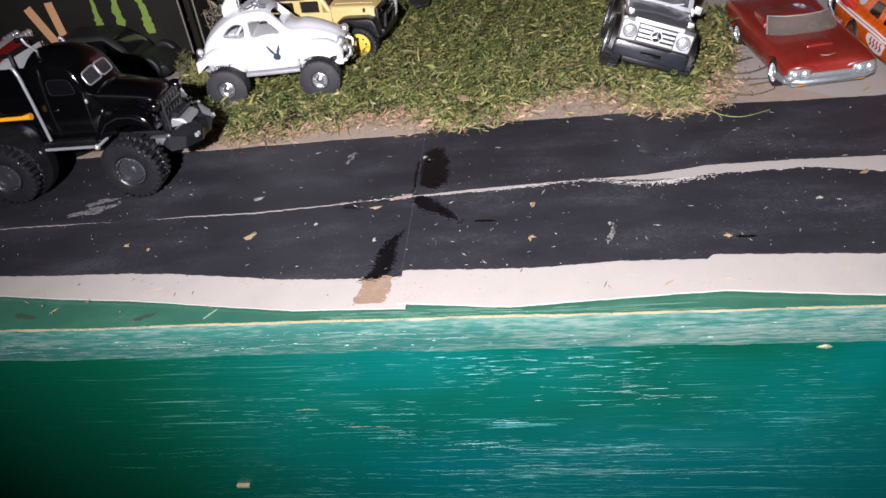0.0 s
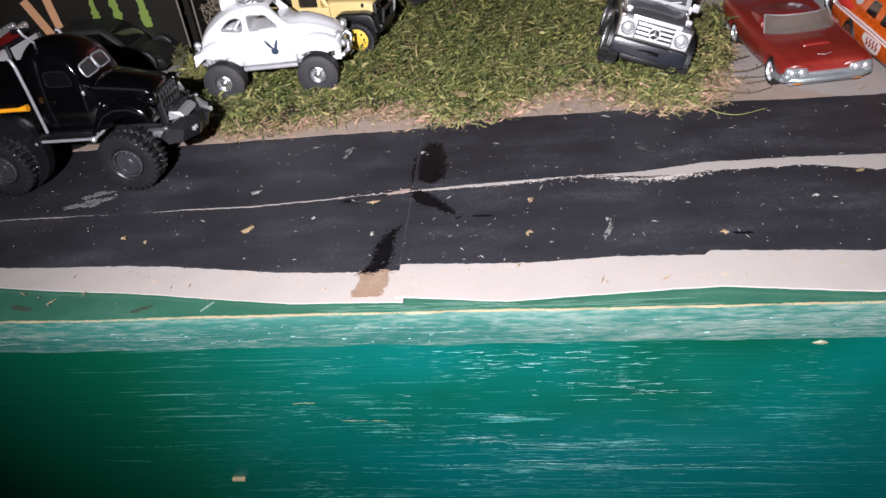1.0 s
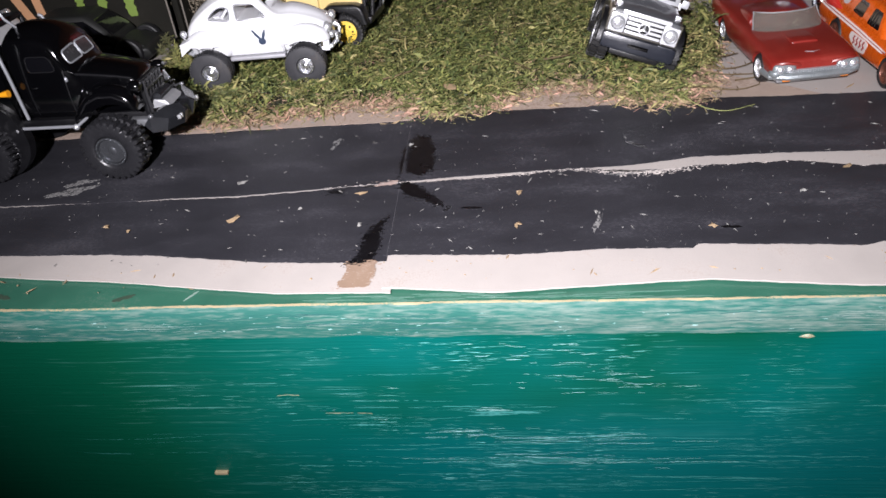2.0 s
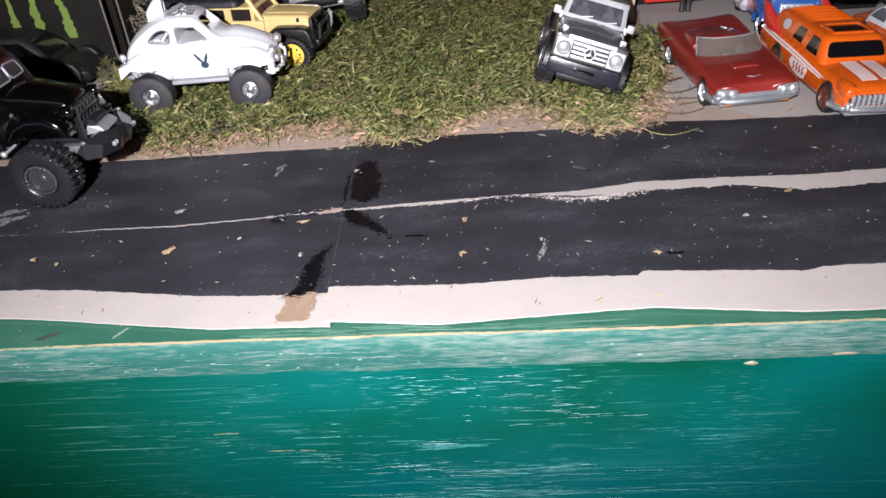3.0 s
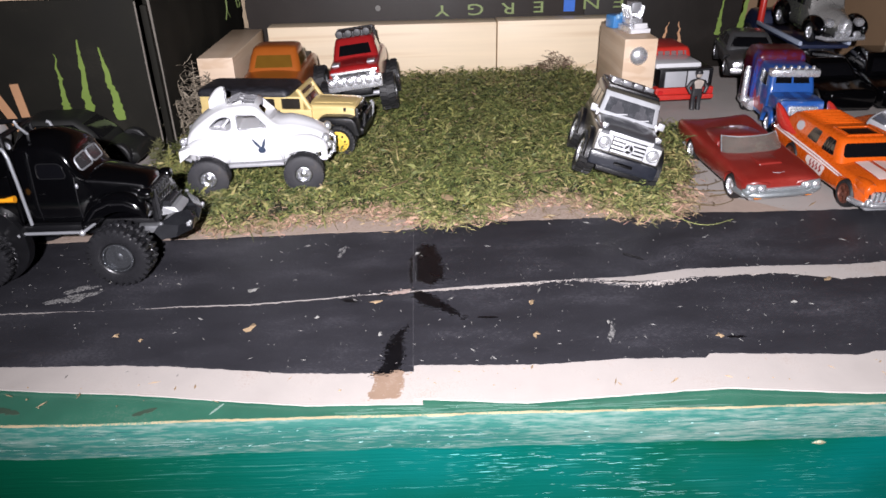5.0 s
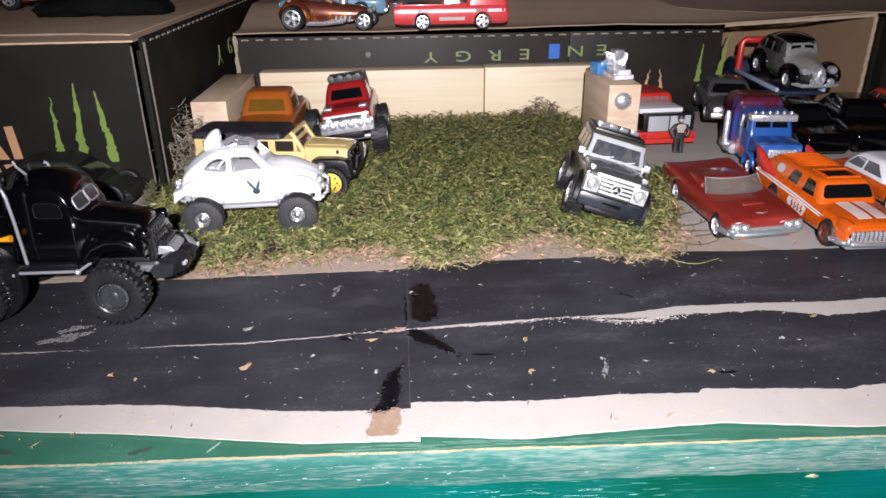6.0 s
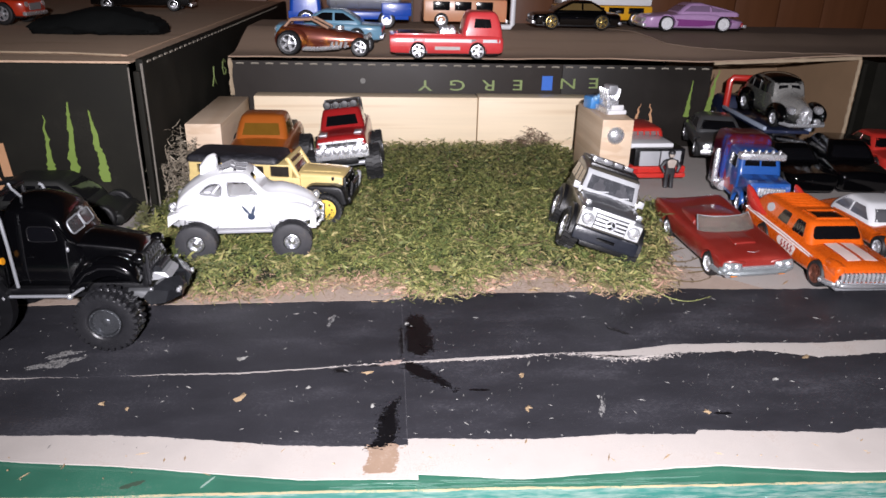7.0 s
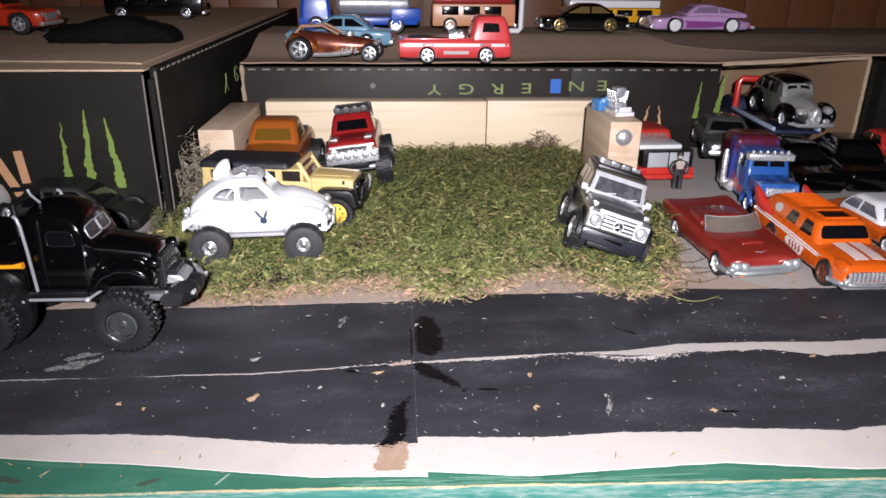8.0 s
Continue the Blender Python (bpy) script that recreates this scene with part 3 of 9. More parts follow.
for k in range(34):
    x = marks.gauss(62, 34)
    y = EDGE(x) + marks.uniform(0.2, 3.4)
    l = marks.uniform(2, 9)
    part("worn_sheen", smear(x - l, y, x + l, y + marks.uniform(-0.6, 0.4), marks.uniform(0.15, 0.55), -1.04 + 0.002 * k, k * 1.7 + 80, 12), SHEEN_STREAK, bench, "pale streak of wear and painted sheen on the green paint")

# card sheets, overlapping at the cross seam
PAPER_L = wavy([(-420, 207), (-93, 203), (-43, 196.5), (5, 189.5), (37, 188)], 0.5, 3.3, 0.12)
PAPER_R = wavy([(37, 190), (66, 186.6), (111, 189.3), (125, 189.6), (161, 185.4), (460, 180)], 0.5, 5.3, 0.12)
BACK = lambda x: 690.0
SEAM = 35.5
solo("card_sheet", ribbon(-420, SEAM + 2, PAPER_L, BACK, -0.25, 0.4), CARD, "pale grey cardboard sheet with a hand-cut edge", "cardboard", group="card sheets", kind="structure")
solo("card_sheet", ribbon(SEAM - 0.5, 460, PAPER_R, BACK, 0.1, 0.5), CARD, "pale grey cardboard sheet overlapping its neighbour at the seam", "cardboard", group="card sheets", kind="structure")

# the road: two painted lanes with a bare card line between them
TOP_E = wavy([(-420, 298), (-56, 299), (38, 302), (155, 305), (250, 303), (460, 302)], 1.6, 9.1, 0.25)
MID_T = wavy([(-420, 243), (-97, 243.3), (-22, 244.2), (32, 248.6), (77, 252), (111, 253.4), (137, 257.4), (163, 258), (193, 257), (218, 258.5), (460, 259)], 0.7, 2.7, 0.35)
MID_B = wavy([(-420, 243.1), (-97, 242.4), (-66, 243.5), (-46, 243.0), (-22, 243.0), (4, 245.4), (20, 247.1), (34, 247.7), (42, 247.7), (60, 248.6), (74, 250.1), (84, 251.7), (99, 252.5), (107, 250.4), (121, 248.6), (135, 251), (168, 252), (188, 246.5), (218, 249), (460, 250)], 0.6, 2.7, 0.6)
LOW_L = wavy([(-420, 216), (-99, 213), (-40, 210), (-2, 204.5), (24, 202.5), (37, 203)], 0.6, 4.4, 0.3)
LOW_R = wavy([(31, 206), (73, 203.4), (98, 205), (122.6, 204), (124.5, 206.2), (169, 202.2), (175, 204), (460, 203)], 0.6, 6.4, 0.3)
VERGE = wavy([(-420, 330), (-110, 345), (120, 345), (165, 330), (182, 318), (198, 304)], 1.5, 4.7, 0.4)
solo("verge", ribbon(-420, 196, lambda x: TOP_E(x) - 3.0, VERGE, 0.24, 0.1), mat("dusty_card", (0.385, 0.30, 0.245), 0.85, var=0.35, grain=60, second=(0.28, 0.205, 0.155), split=0.52, soft=0.12, bump=0.25, fine=900), "pinkish-brown dusty card verge between road and moss", "verge", kind="structure")
road = thing("road", "matt black painted model road with a worn pale centre line", "road", kind="structure")
part("lane", ribbon(-420, SEAM + 1, MID_T, TOP_E, -0.05, 0.25, 1.0), ROAD, road)
part("lane", ribbon(SEAM - 0.7, 460, MID_T, TOP_E, 0.3, 0.45, 1.0), ROAD, road)
part("lane", ribbon(-420, SEAM + 1, LOW_L, MID_B, -0.05, 0.25, 1.0), ROAD, road)
part("lane", ribbon(SEAM - 2.0, 460, LOW_R, MID_B, 0.3, 0.45, 1.0), ROAD, road)
for k, (x0, y0, x1, y1, w) in enumerate(((22, 246.4, 30, 247.2, 1.0), (56, 229.8, 63, 229.3, 1.2), (115, 271, 122, 265, 1.8), (104, 250.2, 118, 248.4, 1.2), (133, 213.6, 139, 213.3, 1.1))):
    part("tar_patch", smear(x0, y0, x1, y1, w, 0.5 if x1 > SEAM - 3 else 0.1, k * 3.1 + 1), TAR, road, "darker glossy black patch")
def brushed(outline, z, seed, specks, ragged=0.5, row=0.28, thick=0.06):
    """A dry-brushed patch laid down in fine level strokes, so that its sides fray and its body shows small gaps."""
    rng = random.Random(seed)
    bm = bmesh.new()
    m = len(outline)

    def inside(x, y):
        odd, near = False, 1e9
        for k in range(m):
            (x0, y0), (x1, y1) = outline[k], outline[(k + 1) % m]
            if (y0 > y) != (y1 > y) and x < (x1 - x0) * (y - y0) / (y1 - y0) + x0:
                odd = not odd
            t = max(0, min(1, ((x - x0) * (x1 - x0) + (y - y0) * (y1 - y0)) / ((x1 - x0) ** 2 + (y1 - y0) ** 2)))
            near = min(near, math.hypot(x - x0 - t * (x1 - x0), y - y0 - t * (y1 - y0)))
        return near if odd else -near

    xs, ys = [p[0] for p in outline], [p[1] for p in outline]
    y = min(ys) - 1.5
    while y < max(ys) + 1.5:
        x, start = min(xs) - 2.5, None
        while x < max(xs) + 2.5:
            d = inside(x, y)
            edge = ragged * (1.5 * noise.noise((x * 0.35, y * 2.6, seed)) + 0.9 * noise.noise((x * 1.1, y * 1.1, seed + 4)))
            gap = noise.noise((x * 0.8, y * 4.0, seed + 9)) > 0.33 + 0.22 * d
            on = d + edge > 0 and not gap
            if on and start is None:
                start = x
            elif not on and start is not None:
                block(bm, start, y - row * 0.53, z - thick, x, y + row * 0.53, z)
                start = None
            x += 0.3
        y += row
    for k in range(specks):
        q = rng.randrange(m)
        t = rng.random()
        x = outline[q][0] * (1 - t) + outline[(q + 1) % m][0] * t + rng.gauss(0, 1.6)
        y = outline[q][1] * (1 - t) + outline[(q + 1) % m][1] * t + rng.gauss(0, 1.2)
        l, h = rng.uniform(0.1, 0.6), rng.uniform(0.05, 0.16)
        block(bm, x - l, y - h, z - thick, x + l, y + h, z + 0.004)
    return bm


dry = random.Random(17)
for k, (outline, z, specks, ragged) in enumerate((([(33.2, 263), (33.6, 273), (35.2, 276), (34.8, 256), (33.6, 252)], 0.16, 14, 0.9), ([(35.6, 255), (35.6, 279), (38, 284), (43, 283), (45.4, 271), (45.8, 256), (41, 251.6), (37.6, 254)], 0.5, 40, 1.5),
                                                  ([(34.6, 248.4), (37.4, 248.2), (42, 244), (47, 238), (51.6, 229.5), (48, 231.5), (43, 235.5), (38.8, 237.5), (34.8, 243)], 0.5, 40, 1.3),
                                                  ([(33.2, 226.5), (31.6, 222), (31.8, 211), (30.8, 203.4), (26.6, 201.6), (22.6, 201.4), (25.4, 206), (26.4, 217), (29, 222)], 0.16, 24, 1.2),
                                                  ([(9.6, 244.6), (16, 245.4), (15, 242.4), (11.5, 242.2)], 0.16, 16, 0.4))):
    part("tar_patch", brushed(outline, z, k * 7.3 + 1, specks, ragged), TAR, road, "darker glossy black brushed patch")
bm = bmesh.new()
for j in range(620):
    x = dry.gauss(115, 10) if j < 430 else (dry.gauss(74, 9) if j < 520 else dry.uniform(0, 200))
    y = MID_B(x) - abs(dry.gauss(0, 1.5 if j < 430 else 0.6)) + 0.1
    half = dry.uniform(0.08, 0.45) + (0.9 * dry.random() if j % 9 == 0 else 0)
    one = smear(x - half, y, x + half, y + dry.uniform(-0.15, 0.15), dry.uniform(0.06, 0.20), 0.44 + 0.0002 * j, j * 2.1, 5)
    tmp = bpy.data.meshes.new("stroke")
    one.to_mesh(tmp)
    one.free()
    bm.from_mesh(tmp)
    bpy.data.meshes.remove(tmp)
part("worn_line_flecks", bm, CARD, road, "pale flecks where the centre line has worn")
part("worn_line_patch", brushed([(26, 246.4), (33.6, 247.4), (34.0, 250.2), (31, 249.4), (27, 248.4)], 0.24, 3.7, 12, 0.5), mat("pink_torn_paper", (0.36, 0.27, 0.235), 0.8, var=0.3, grain=150), road, "torn pinkish paper in the centre line")
SEAM_EDGE = mat("seam_edge", (0.10, 0.098, 0.105), 0.6, var=0.5, grain=300, second=(0.03, 0.03, 0.035), split=0.5)
for y0, y1 in ((252, 301), (204, 248)):
    bm = bmesh.new()
    tube(bm, [(SEAM - 0.7 + 0.12 * noise.noise((y * 0.2, 3, 1)), y, 0.27) for y in range(y0, y1, 3)], [0.07 + 0.07 * abs(noise.noise((y * 0.31, 1, 8))) for y in range(y0, y1, 3)], 5)
    part("seam_edge", bm, SEAM_EDGE, road, "worn edge where two sheets overlap")
part("bare_patch", brushed([(31.6, 203.6), (22.8, 203), (23.6, 198), (21.6, 191.4), (24, 190.4), (30.6, 190.6), (32.2, 197)], 0.10, 5.5, 4, 0.35), mat("torn_brown_paper", (0.27, 0.185, 0.13), 0.8, var=0.3, grain=150, second=(0.33, 0.26, 0.21), split=0.55), road, "brown patch where the paper has torn off")

# scuffs and bits of leaf on the road
DUST = mat("pale_dust", (0.20, 0.196, 0.184), 0.8, var=0.3, grain=400, bump=0.2)
LEAF_BIT = mat("dry_leaf", (0.27, 0.19, 0.11), 0.7, var=0.35, grain=300, bump=0.3)
rnd = random.Random(5)
for cx, cy, r, turn, dry in ((-18, 228, 3.2, 40, 1), (73.5, 218.5, 3.0, 30, 1), (-61, 226, 2.2, 10, 1), (-52, 223, 2.2, 70, 1), (22, 241, 3.2, 20, 1), (75, 238, 2.6, 60, 1), (129, 296, 3.5, 5, 1), (92, 305, 3, -20, 1),
                             (182, 246, 3.2, 10, 1), (131, 214, 2.2, -60, 1), (-22, 252, 3.0, 5, 0), (36, 276, 2.0, 40, 0), (24, 222, 1.8, 80, 0), (163, 232, 1.6, 0, 0), (3, 233, 1.4, 20, 0), (98, 224, 1.5, 70, 0)):
    bm = bmesh.new()
    pts = []
    for k in range(9):
        a = 2 * math.pi * k / 9
        q = 0.8 * r * (0.3 + 0.8 * rnd.random()) * (1.0 if abs(math.cos(a)) > 0.5 else 0.45)
        pts.append(bm.verts.new((q * math.cos(a), q * math.sin(a), 0.5 * rnd.random())))
    mid = bm.verts.new((0, 0, 0.9))
    under = bm.verts.new((0, 0, 0.05))
    for k in range(9):
        bm.faces.new((pts[k], pts[(k + 1) % 9], mid))
        bm.faces.new((pts[(k + 1) % 9], pts[k], under))
    solo("leaf_crumb", bm, LEAF_BIT if dry else DUST, "curled crumb of dry tan leaf on the black road" if dry else "pale chip of dust on the black road", "crumb", at(cx, cy, 0.4, turn), "crumbs on the road")
bits = bmesh.new()
for k in range(1100):
    x, y = rnd.uniform(-120, 250), rnd.uniform(204, 302)
    if k > 420:
        if noise.noise((x * 0.03, y * 0.05, 3.3)) < 0.02:
            continue
    r = abs(rnd.gauss(0, 0.10)) + 0.06
    a = rnd.uniform(0, 6.28)
    l = r * rnd.choice((1, 1, 1.3, 1.8, 4, 6))
    c, s = math.cos(a), math.sin(a)
    z = 0.42
    vs = [bits.verts.new((x + p * l * c - q * r * s, y + p * l * s + q * r * c, z + h)) for p, q, h in ((-1, 0, 0), (0, -1, 0), (1, 0, 0), (0, 1, 0), (0, 0, r))]
    for i in range(4):
        bits.faces.new((vs[i], vs[(i + 1) % 4], vs[4]))
crumbs = bmesh.new()
for k in range(150):
    x = rnd.uniform(-100, 220)
    y = rnd.uniform(192, 203) if k < 70 else TOP_E(x) + rnd.uniform(0, 9)
    r, a = abs(rnd.gauss(0, 0.16)) + 0.09, rnd.uniform(0, 6.28)
    l = r * rnd.choice((1, 1.5, 4, 8))
    c, s = math.cos(a), math.sin(a)
    z = 0.12 if x > SEAM else -0.22
    vs = [crumbs.verts.new((x + p * l * c - q * r * s, y + p * l * s + q * r * c, z + h)) for p, q, h in ((-1, 0, 0), (0, -1, 0), (1, 0, 0), (0, 1, 0), (0, 0, r))]
    for i in range(4):
        crumbs.faces.new((vs[i], vs[(i + 1) % 4], vs[4]))
solo("card_crumbs", crumbs, LEAF_BIT, "scattered brown crumbs on the grey card", "crumb", kind="stuff")
solo("road_dust", bits, DUST, "scattered pale dust and crumbs on the road", "dust", kind="stuff")
SCUFF = mat("pale_scuff", (0.22, 0.215, 0.21), 0.7, var=0.5, grain=700, bump=0.1, second=(0.03, 0.03, 0.034), split=0.48, soft=0.06)
for k, (cx, cy, rx, ry, turn) in enumerate(((-86, 258, 5, 1.8, 25), (-85, 252.5, 7, 2.0, 20), (7, 282, 1.2, 5.0, -12), (98, 219, 0.8, 5.5, -18), (113, 248.2, 9, 1.0, 5))):
    part("scuff", blot(cx, cy, rx, ry, 0.42 if cx > SEAM else 0.06, 40 + k * 2.3, turn, 0.1, 0.6), SCUFF, road, "pale scuffed paint")

# boxes behind
def claw(x0, z0, x1, z1, w, seed, y, thick=0.25, flip=1):
    """A jagged printed stroke that tapers upwards on an upright face."""
    bm = bmesh.new()
    left, right = [], []
    for k in range(25):
        t = k / 24
        x, z = x0 + (x1 - x0) * t + 1.3 * noise.noise((t * 6, seed, 0)), z0 + (z1 - z0) * t
        h = w * (0.12 + 0.88 * t) * (0.55 + 1.1 * abs(noise.noise((t * 13, seed, 5)))) / 2
        left.append((x - h, y, z))
        right.append((x + h, y, z + 0.8 * noise.noise((t * 9, seed, 2))))
    vs = [bm.verts.new(p) for p in left]
    ws = [bm.verts.new(p) for p in right]
    for k in range(24):
        bm.faces.new((vs[k], vs[k + 1], ws[k + 1], ws[k]))
    res = bmesh.ops.extrude_face_region(bm, geom=bm.faces[:])
    bmesh.ops.translate(bm, vec=(0, -thick, 0), verts=[e for e in res["geom"] if isinstance(e, bmesh.types.BMVert)])
    return bm


TEAR = mat("torn_grey_card", (0.30, 0.27, 0.22), 0.85, var=0.35, grain=300, bump=0.4)


def flute_edge(x0, y0, x1, y1, z, parent, pitch=7.0):
    """Short pale cuts along a folded card edge."""
    n = int(math.hypot(x1 - x0, y1 - y0) / pitch)
    ux, uy = (x1 - x0) / n, (y1 - y0) / n
    bm = bmesh.new()
    for k in range(n):
        x, y = x0 + ux * (k + 0.2), y0 + uy * (k + 0.2)
        tube(bm, [(x, y, z), (x + ux * 0.25, y + uy * 0.25, z + 0.25), (x + ux * 0.52, y + uy * 0.52, z)], 0.6, 5)
    part("perforated_edge", bm, TEAR, parent, "torn perforations along the folded edge")


left_box = thing("cardboard_box", "black printed cardboard box with green claw marks, lying upside down", "cardboard box", group="boxes")
LF = 412.0
part("front_face", blocks((-420, LF, 0.6, -103.5, LF + 3, 79.5), bevel=0.6), BOX_BLACK, left_box)
part("corner_fold", blocks((-102.6, LF + 3.6, 0.6, -99.2, LF + 7.0, 75.5), bevel=0.8), BOX_BLACK, left_box)
part("side_face", blocks((-102.6, LF + 8, 0.6, -98, 980, 81.4), bevel=1.9), BOX_BLACK, left_box)
part("back_face", blocks((-420, 976, 0.6, -103, 980, 78)), BOX_BLACK, left_box)
part("far_side_face", blocks((-420, LF + 4, 0.6, -416, 975, 78)), BOX_BLACK, left_box)
bm = bmesh.new()
tube(bm, [(-103.3, LF - 0.1, 1), (-103.6, LF - 0.2, 40), (-103.3, LF - 0.1, 78)], 0.45, 6)
tube(bm, [(-98.9, LF + 7.6, 1), (-98.7, LF + 7.5, 40), (-99, LF + 7.4, 79)], [0.5, 0.4, 0.7], 6)
part("raw_edge", bm, mat("raw_card_edge", (0.19, 0.17, 0.145), 0.85, var=0.4, grain=250, bump=0.3), left_box, "pale raw card edge")
flute_edge(-97.9, LF + 12, -97.9, 900, 79.2, left_box, 10.5)
for k, c in enumerate(((-150, 53, -150.5, 23, 5.0), (-137, 60, -138.5, 22, 6.5), (-126.5, 56, -122.5, 17, 6.5))):
    part("claw_mark", claw(*c, k * 4.7 + 1, LF - 0.05), PRINT_GREEN, left_box, "lime green printed stroke")
for x0, z0, x1, z1, w in ((-188, 36, -178, 13, 5.0), (-175, 38, -173.5, 20, 4.6)):
    bm = bmesh.new()
    block(bm, -w / 2, -0.3, 0, w / 2, 0.1, math.hypot(x1 - x0, z1 - z0), m=Matrix.Translation((x1, LF, z1)) @ Matrix.Rotation(math.atan2(x0 - x1, z0 - z1), 4, "Y"))
    part("printed_stroke", bm, PRINT_TAN, left_box, "tan printed stroke")
for k, (cy, cz, s) in enumerate(((568, 50, 1), (604, 52, 1.1))):
    bm = bmesh.new()
    tube(bm, [(-97.9, cy - 6, cz - 6), (-97.9, cy, cz), (-97.9, cy + 6, cz - 6), (-97.9, cy, cz), (-97.9, cy + 1, cz + 7)] if k == 0 else [(-97.9, cy + 6 * math.cos(a), cz + 6 * math.sin(a)) for a in (0.6, 1.4, 2.3, 3.2, 4.1, 5.0, 5.8)] + [(-97.9, cy + 1, cz - 0.6)], 0.7, 5)
    part("side_print", bm, PRINT_DIM, left_box, "small green printed mark")

# card laid over the left box
bm = ribbon(-430, -103, wavy([(-430, LF - 2), (-101, LF + 2)], 1.2, 8.8), lambda x: 975.0, 80.6, 1.0, 4)
solo("card_lid", bm, LID_CARD, "brown card sheet lying on the box as an upper deck", "cardboard", group="upper decks", kind="structure")
bm = ribbon(-430, -110, wavy([(-430, LF + 24), (-240, LF + 34), (-150, LF + 30), (-110, LF + 22)], 3.5, 1.8), lambda x: 970.0, 81.6, 0.8, 4)
lid = solo("card_lid", bm, LID_CARD, "second brown card sheet lying on the deck", "cardboard", group="upper decks", kind="structure")

LID_EDGE = wavy([(-430, LF + 24), (-240, LF + 34), (-150, LF + 30), (-110, LF + 22)], 3.5, 1.8)
part("raw_edge", tube(bmesh.new(), [(x, LID_EDGE(x) - 0.2, 81.3) for x in range(-430, -110, 4)], [0.5 + 0.3 * noise.noise((x * 0.13, 2.4, 1.7)) for x in range(-430, -110, 4)], 6), KRAFT_EDGE, lid, "pale raw card edge")

# long box behind the pine boards, open at its end
back_box = thing("cardboard_box", "long black cardboard box with upside-down green lettering, one end open", "cardboard box", group="boxes")
BF = 563.0
part("front_face", blocks((-84, BF, 0.6, 160, BF + 3, 62.5), bevel=0.3), BAND, back_box)
# same printed face, painted dimmer where the torch light falls off
part("front_face", blocks((160.3, BF, 0.6, 276, BF + 3, 62.5), bevel=0.3), FALLOFF_PRINT, back_box)
part("back_face", blocks((-84, 696, 0.6, 470, 700, 64)), BOX_BLACK, back_box)
part("end_wall", blocks((398, 566, 0.6, 401, 696, 66)), BOX_BLACK, back_box)
part("inner_wall", blocks((270, 640, 0.6, 398, 643, 64)), BROWN_FLAP, back_box, "bare brown card inside the open end")
bm = bmesh.new()
block(bm, 0, 0, 0, 3, 95, 70, m=Matrix.Translation((381, 548, 0.6)) @ Matrix.Rotation(radians(7), 4, "Z"))
part("open_flap", bm, BROWN_FLAP, back_box, "bare brown card flap standing open")
part("torn_edge", tube(bmesh.new(), [(381.5 + 0.6 * noise.noise((z * 0.2, 1, 2)), 547.4, z) for z in range(1, 72, 2)], [1.3 + 0.9 * noise.noise((z * 0.3, 4, 2)) for z in range(1, 72, 2)], 6), KRAFT_EDGE, back_box, "torn pale card edge")
part("torn_edge", tube(bmesh.new(), [(276 + k * 5.3, 562 - k * 0.7, 65 + k * 0.35 + 0.8 * noise.noise((k, 3, 3))) for k in range(21)], [1.3 + 0.8 * noise.noise((k * 1.7, 9, 3)) for k in range(21)], 6), KRAFT_EDGE, back_box, "torn pale card edge")
part("torn_edge", tube(bmesh.new(), [(-84.2 + 0.7 * noise.noise((z * 0.21, 5.5, 2.2)), BF - 0.6, z) for z in range(38, 66, 2)], [1.5 + 0.9 * noise.noise((z * 0.31, 6.4, 2.3)) for z in range(38, 66, 2)], 6), KRAFT_EDGE, back_box, "torn pale card edge")
flute_edge(-82, BF - 0.1, 276, BF - 0.1, 60.6, back_box, 10.5)
part("outer_side", blocks((402, 556, 0.6, 404, 695, 68)), BOX_BLACK, back_box)
part("outer_front", blocks((404, 556, 0.6, 600, 559, 68)), BOX_BLACK, back_box)
for word, x, z in (("Y", 57, 46.5), ("G", 81, 46.8), ("R", 105, 47), ("E", 127, 47.5), ("N", 165, 49), ("E", 185, 49.5)):
    cu = bpy.data.curves.new("letter", "FONT")
    cu.body, cu.size, cu.align_x, cu.align_y, cu.extrude = word, 11 * MM, "CENTER", "CENTER", 0.15 * MM
    tmp = new("letter", cu)
    bpy.context.view_layer.update()
    me = bpy.data.meshes.new_from_object(tmp.evaluated_get(bpy.context.evaluated_depsgraph_get()))
    bpy.data.objects.remove(tmp)
    me.transform(Matrix.Diagonal((1.6, 1.0, 1, 1)))
    me.materials.append(PRINT_DIM)
    ob = link_mesh("letter", me, back_box, "upside-down green printed letter")
    ob.matrix_basis = pose(x * MM, (BF - 0.1) * MM, z * MM, 90, 0, 0) @ Matrix.Rotation(math.pi, 4, "Z")
part("blue_patch", blocks((145, BF - 0.5, 43.5, 153, BF, 54)), PRINT_BLUE, back_box, "small blue paper patch")
bm = bmesh.new()
lathe(bm, [(0.2, 0), (2.0, 0), (2.0, 0.5), (0.2, 0.7)], (11, BF - 0.5, 49), "y", 12)
part("pale_spot", bm, DUST, back_box)
for k, c in enumerate(((262, 52, 260.5, 24, 5.5), (281, 60, 276, 28, 6.5))):
    part("claw_mark", claw(*c, k * 3.7 + 21, BF - 0.05), PRINT_GREEN, back_box, "lime green printed stroke")
for x0, x1, w in ((231, 233.5, 5), (223.5, 219, 4)):
    part("printed_stroke", claw(x0, 34, x1, 14, w, x0, BF - 0.05), PRINT_TAN, back_box, "tan printed stroke")

DECK_EDGE = wavy([(-97, BF - 5), (60, BF - 2), (200, BF + 8), (280, BF + 2), (400, BF - 3), (620, BF + 26)], 2.5, 3.9, 0.2)


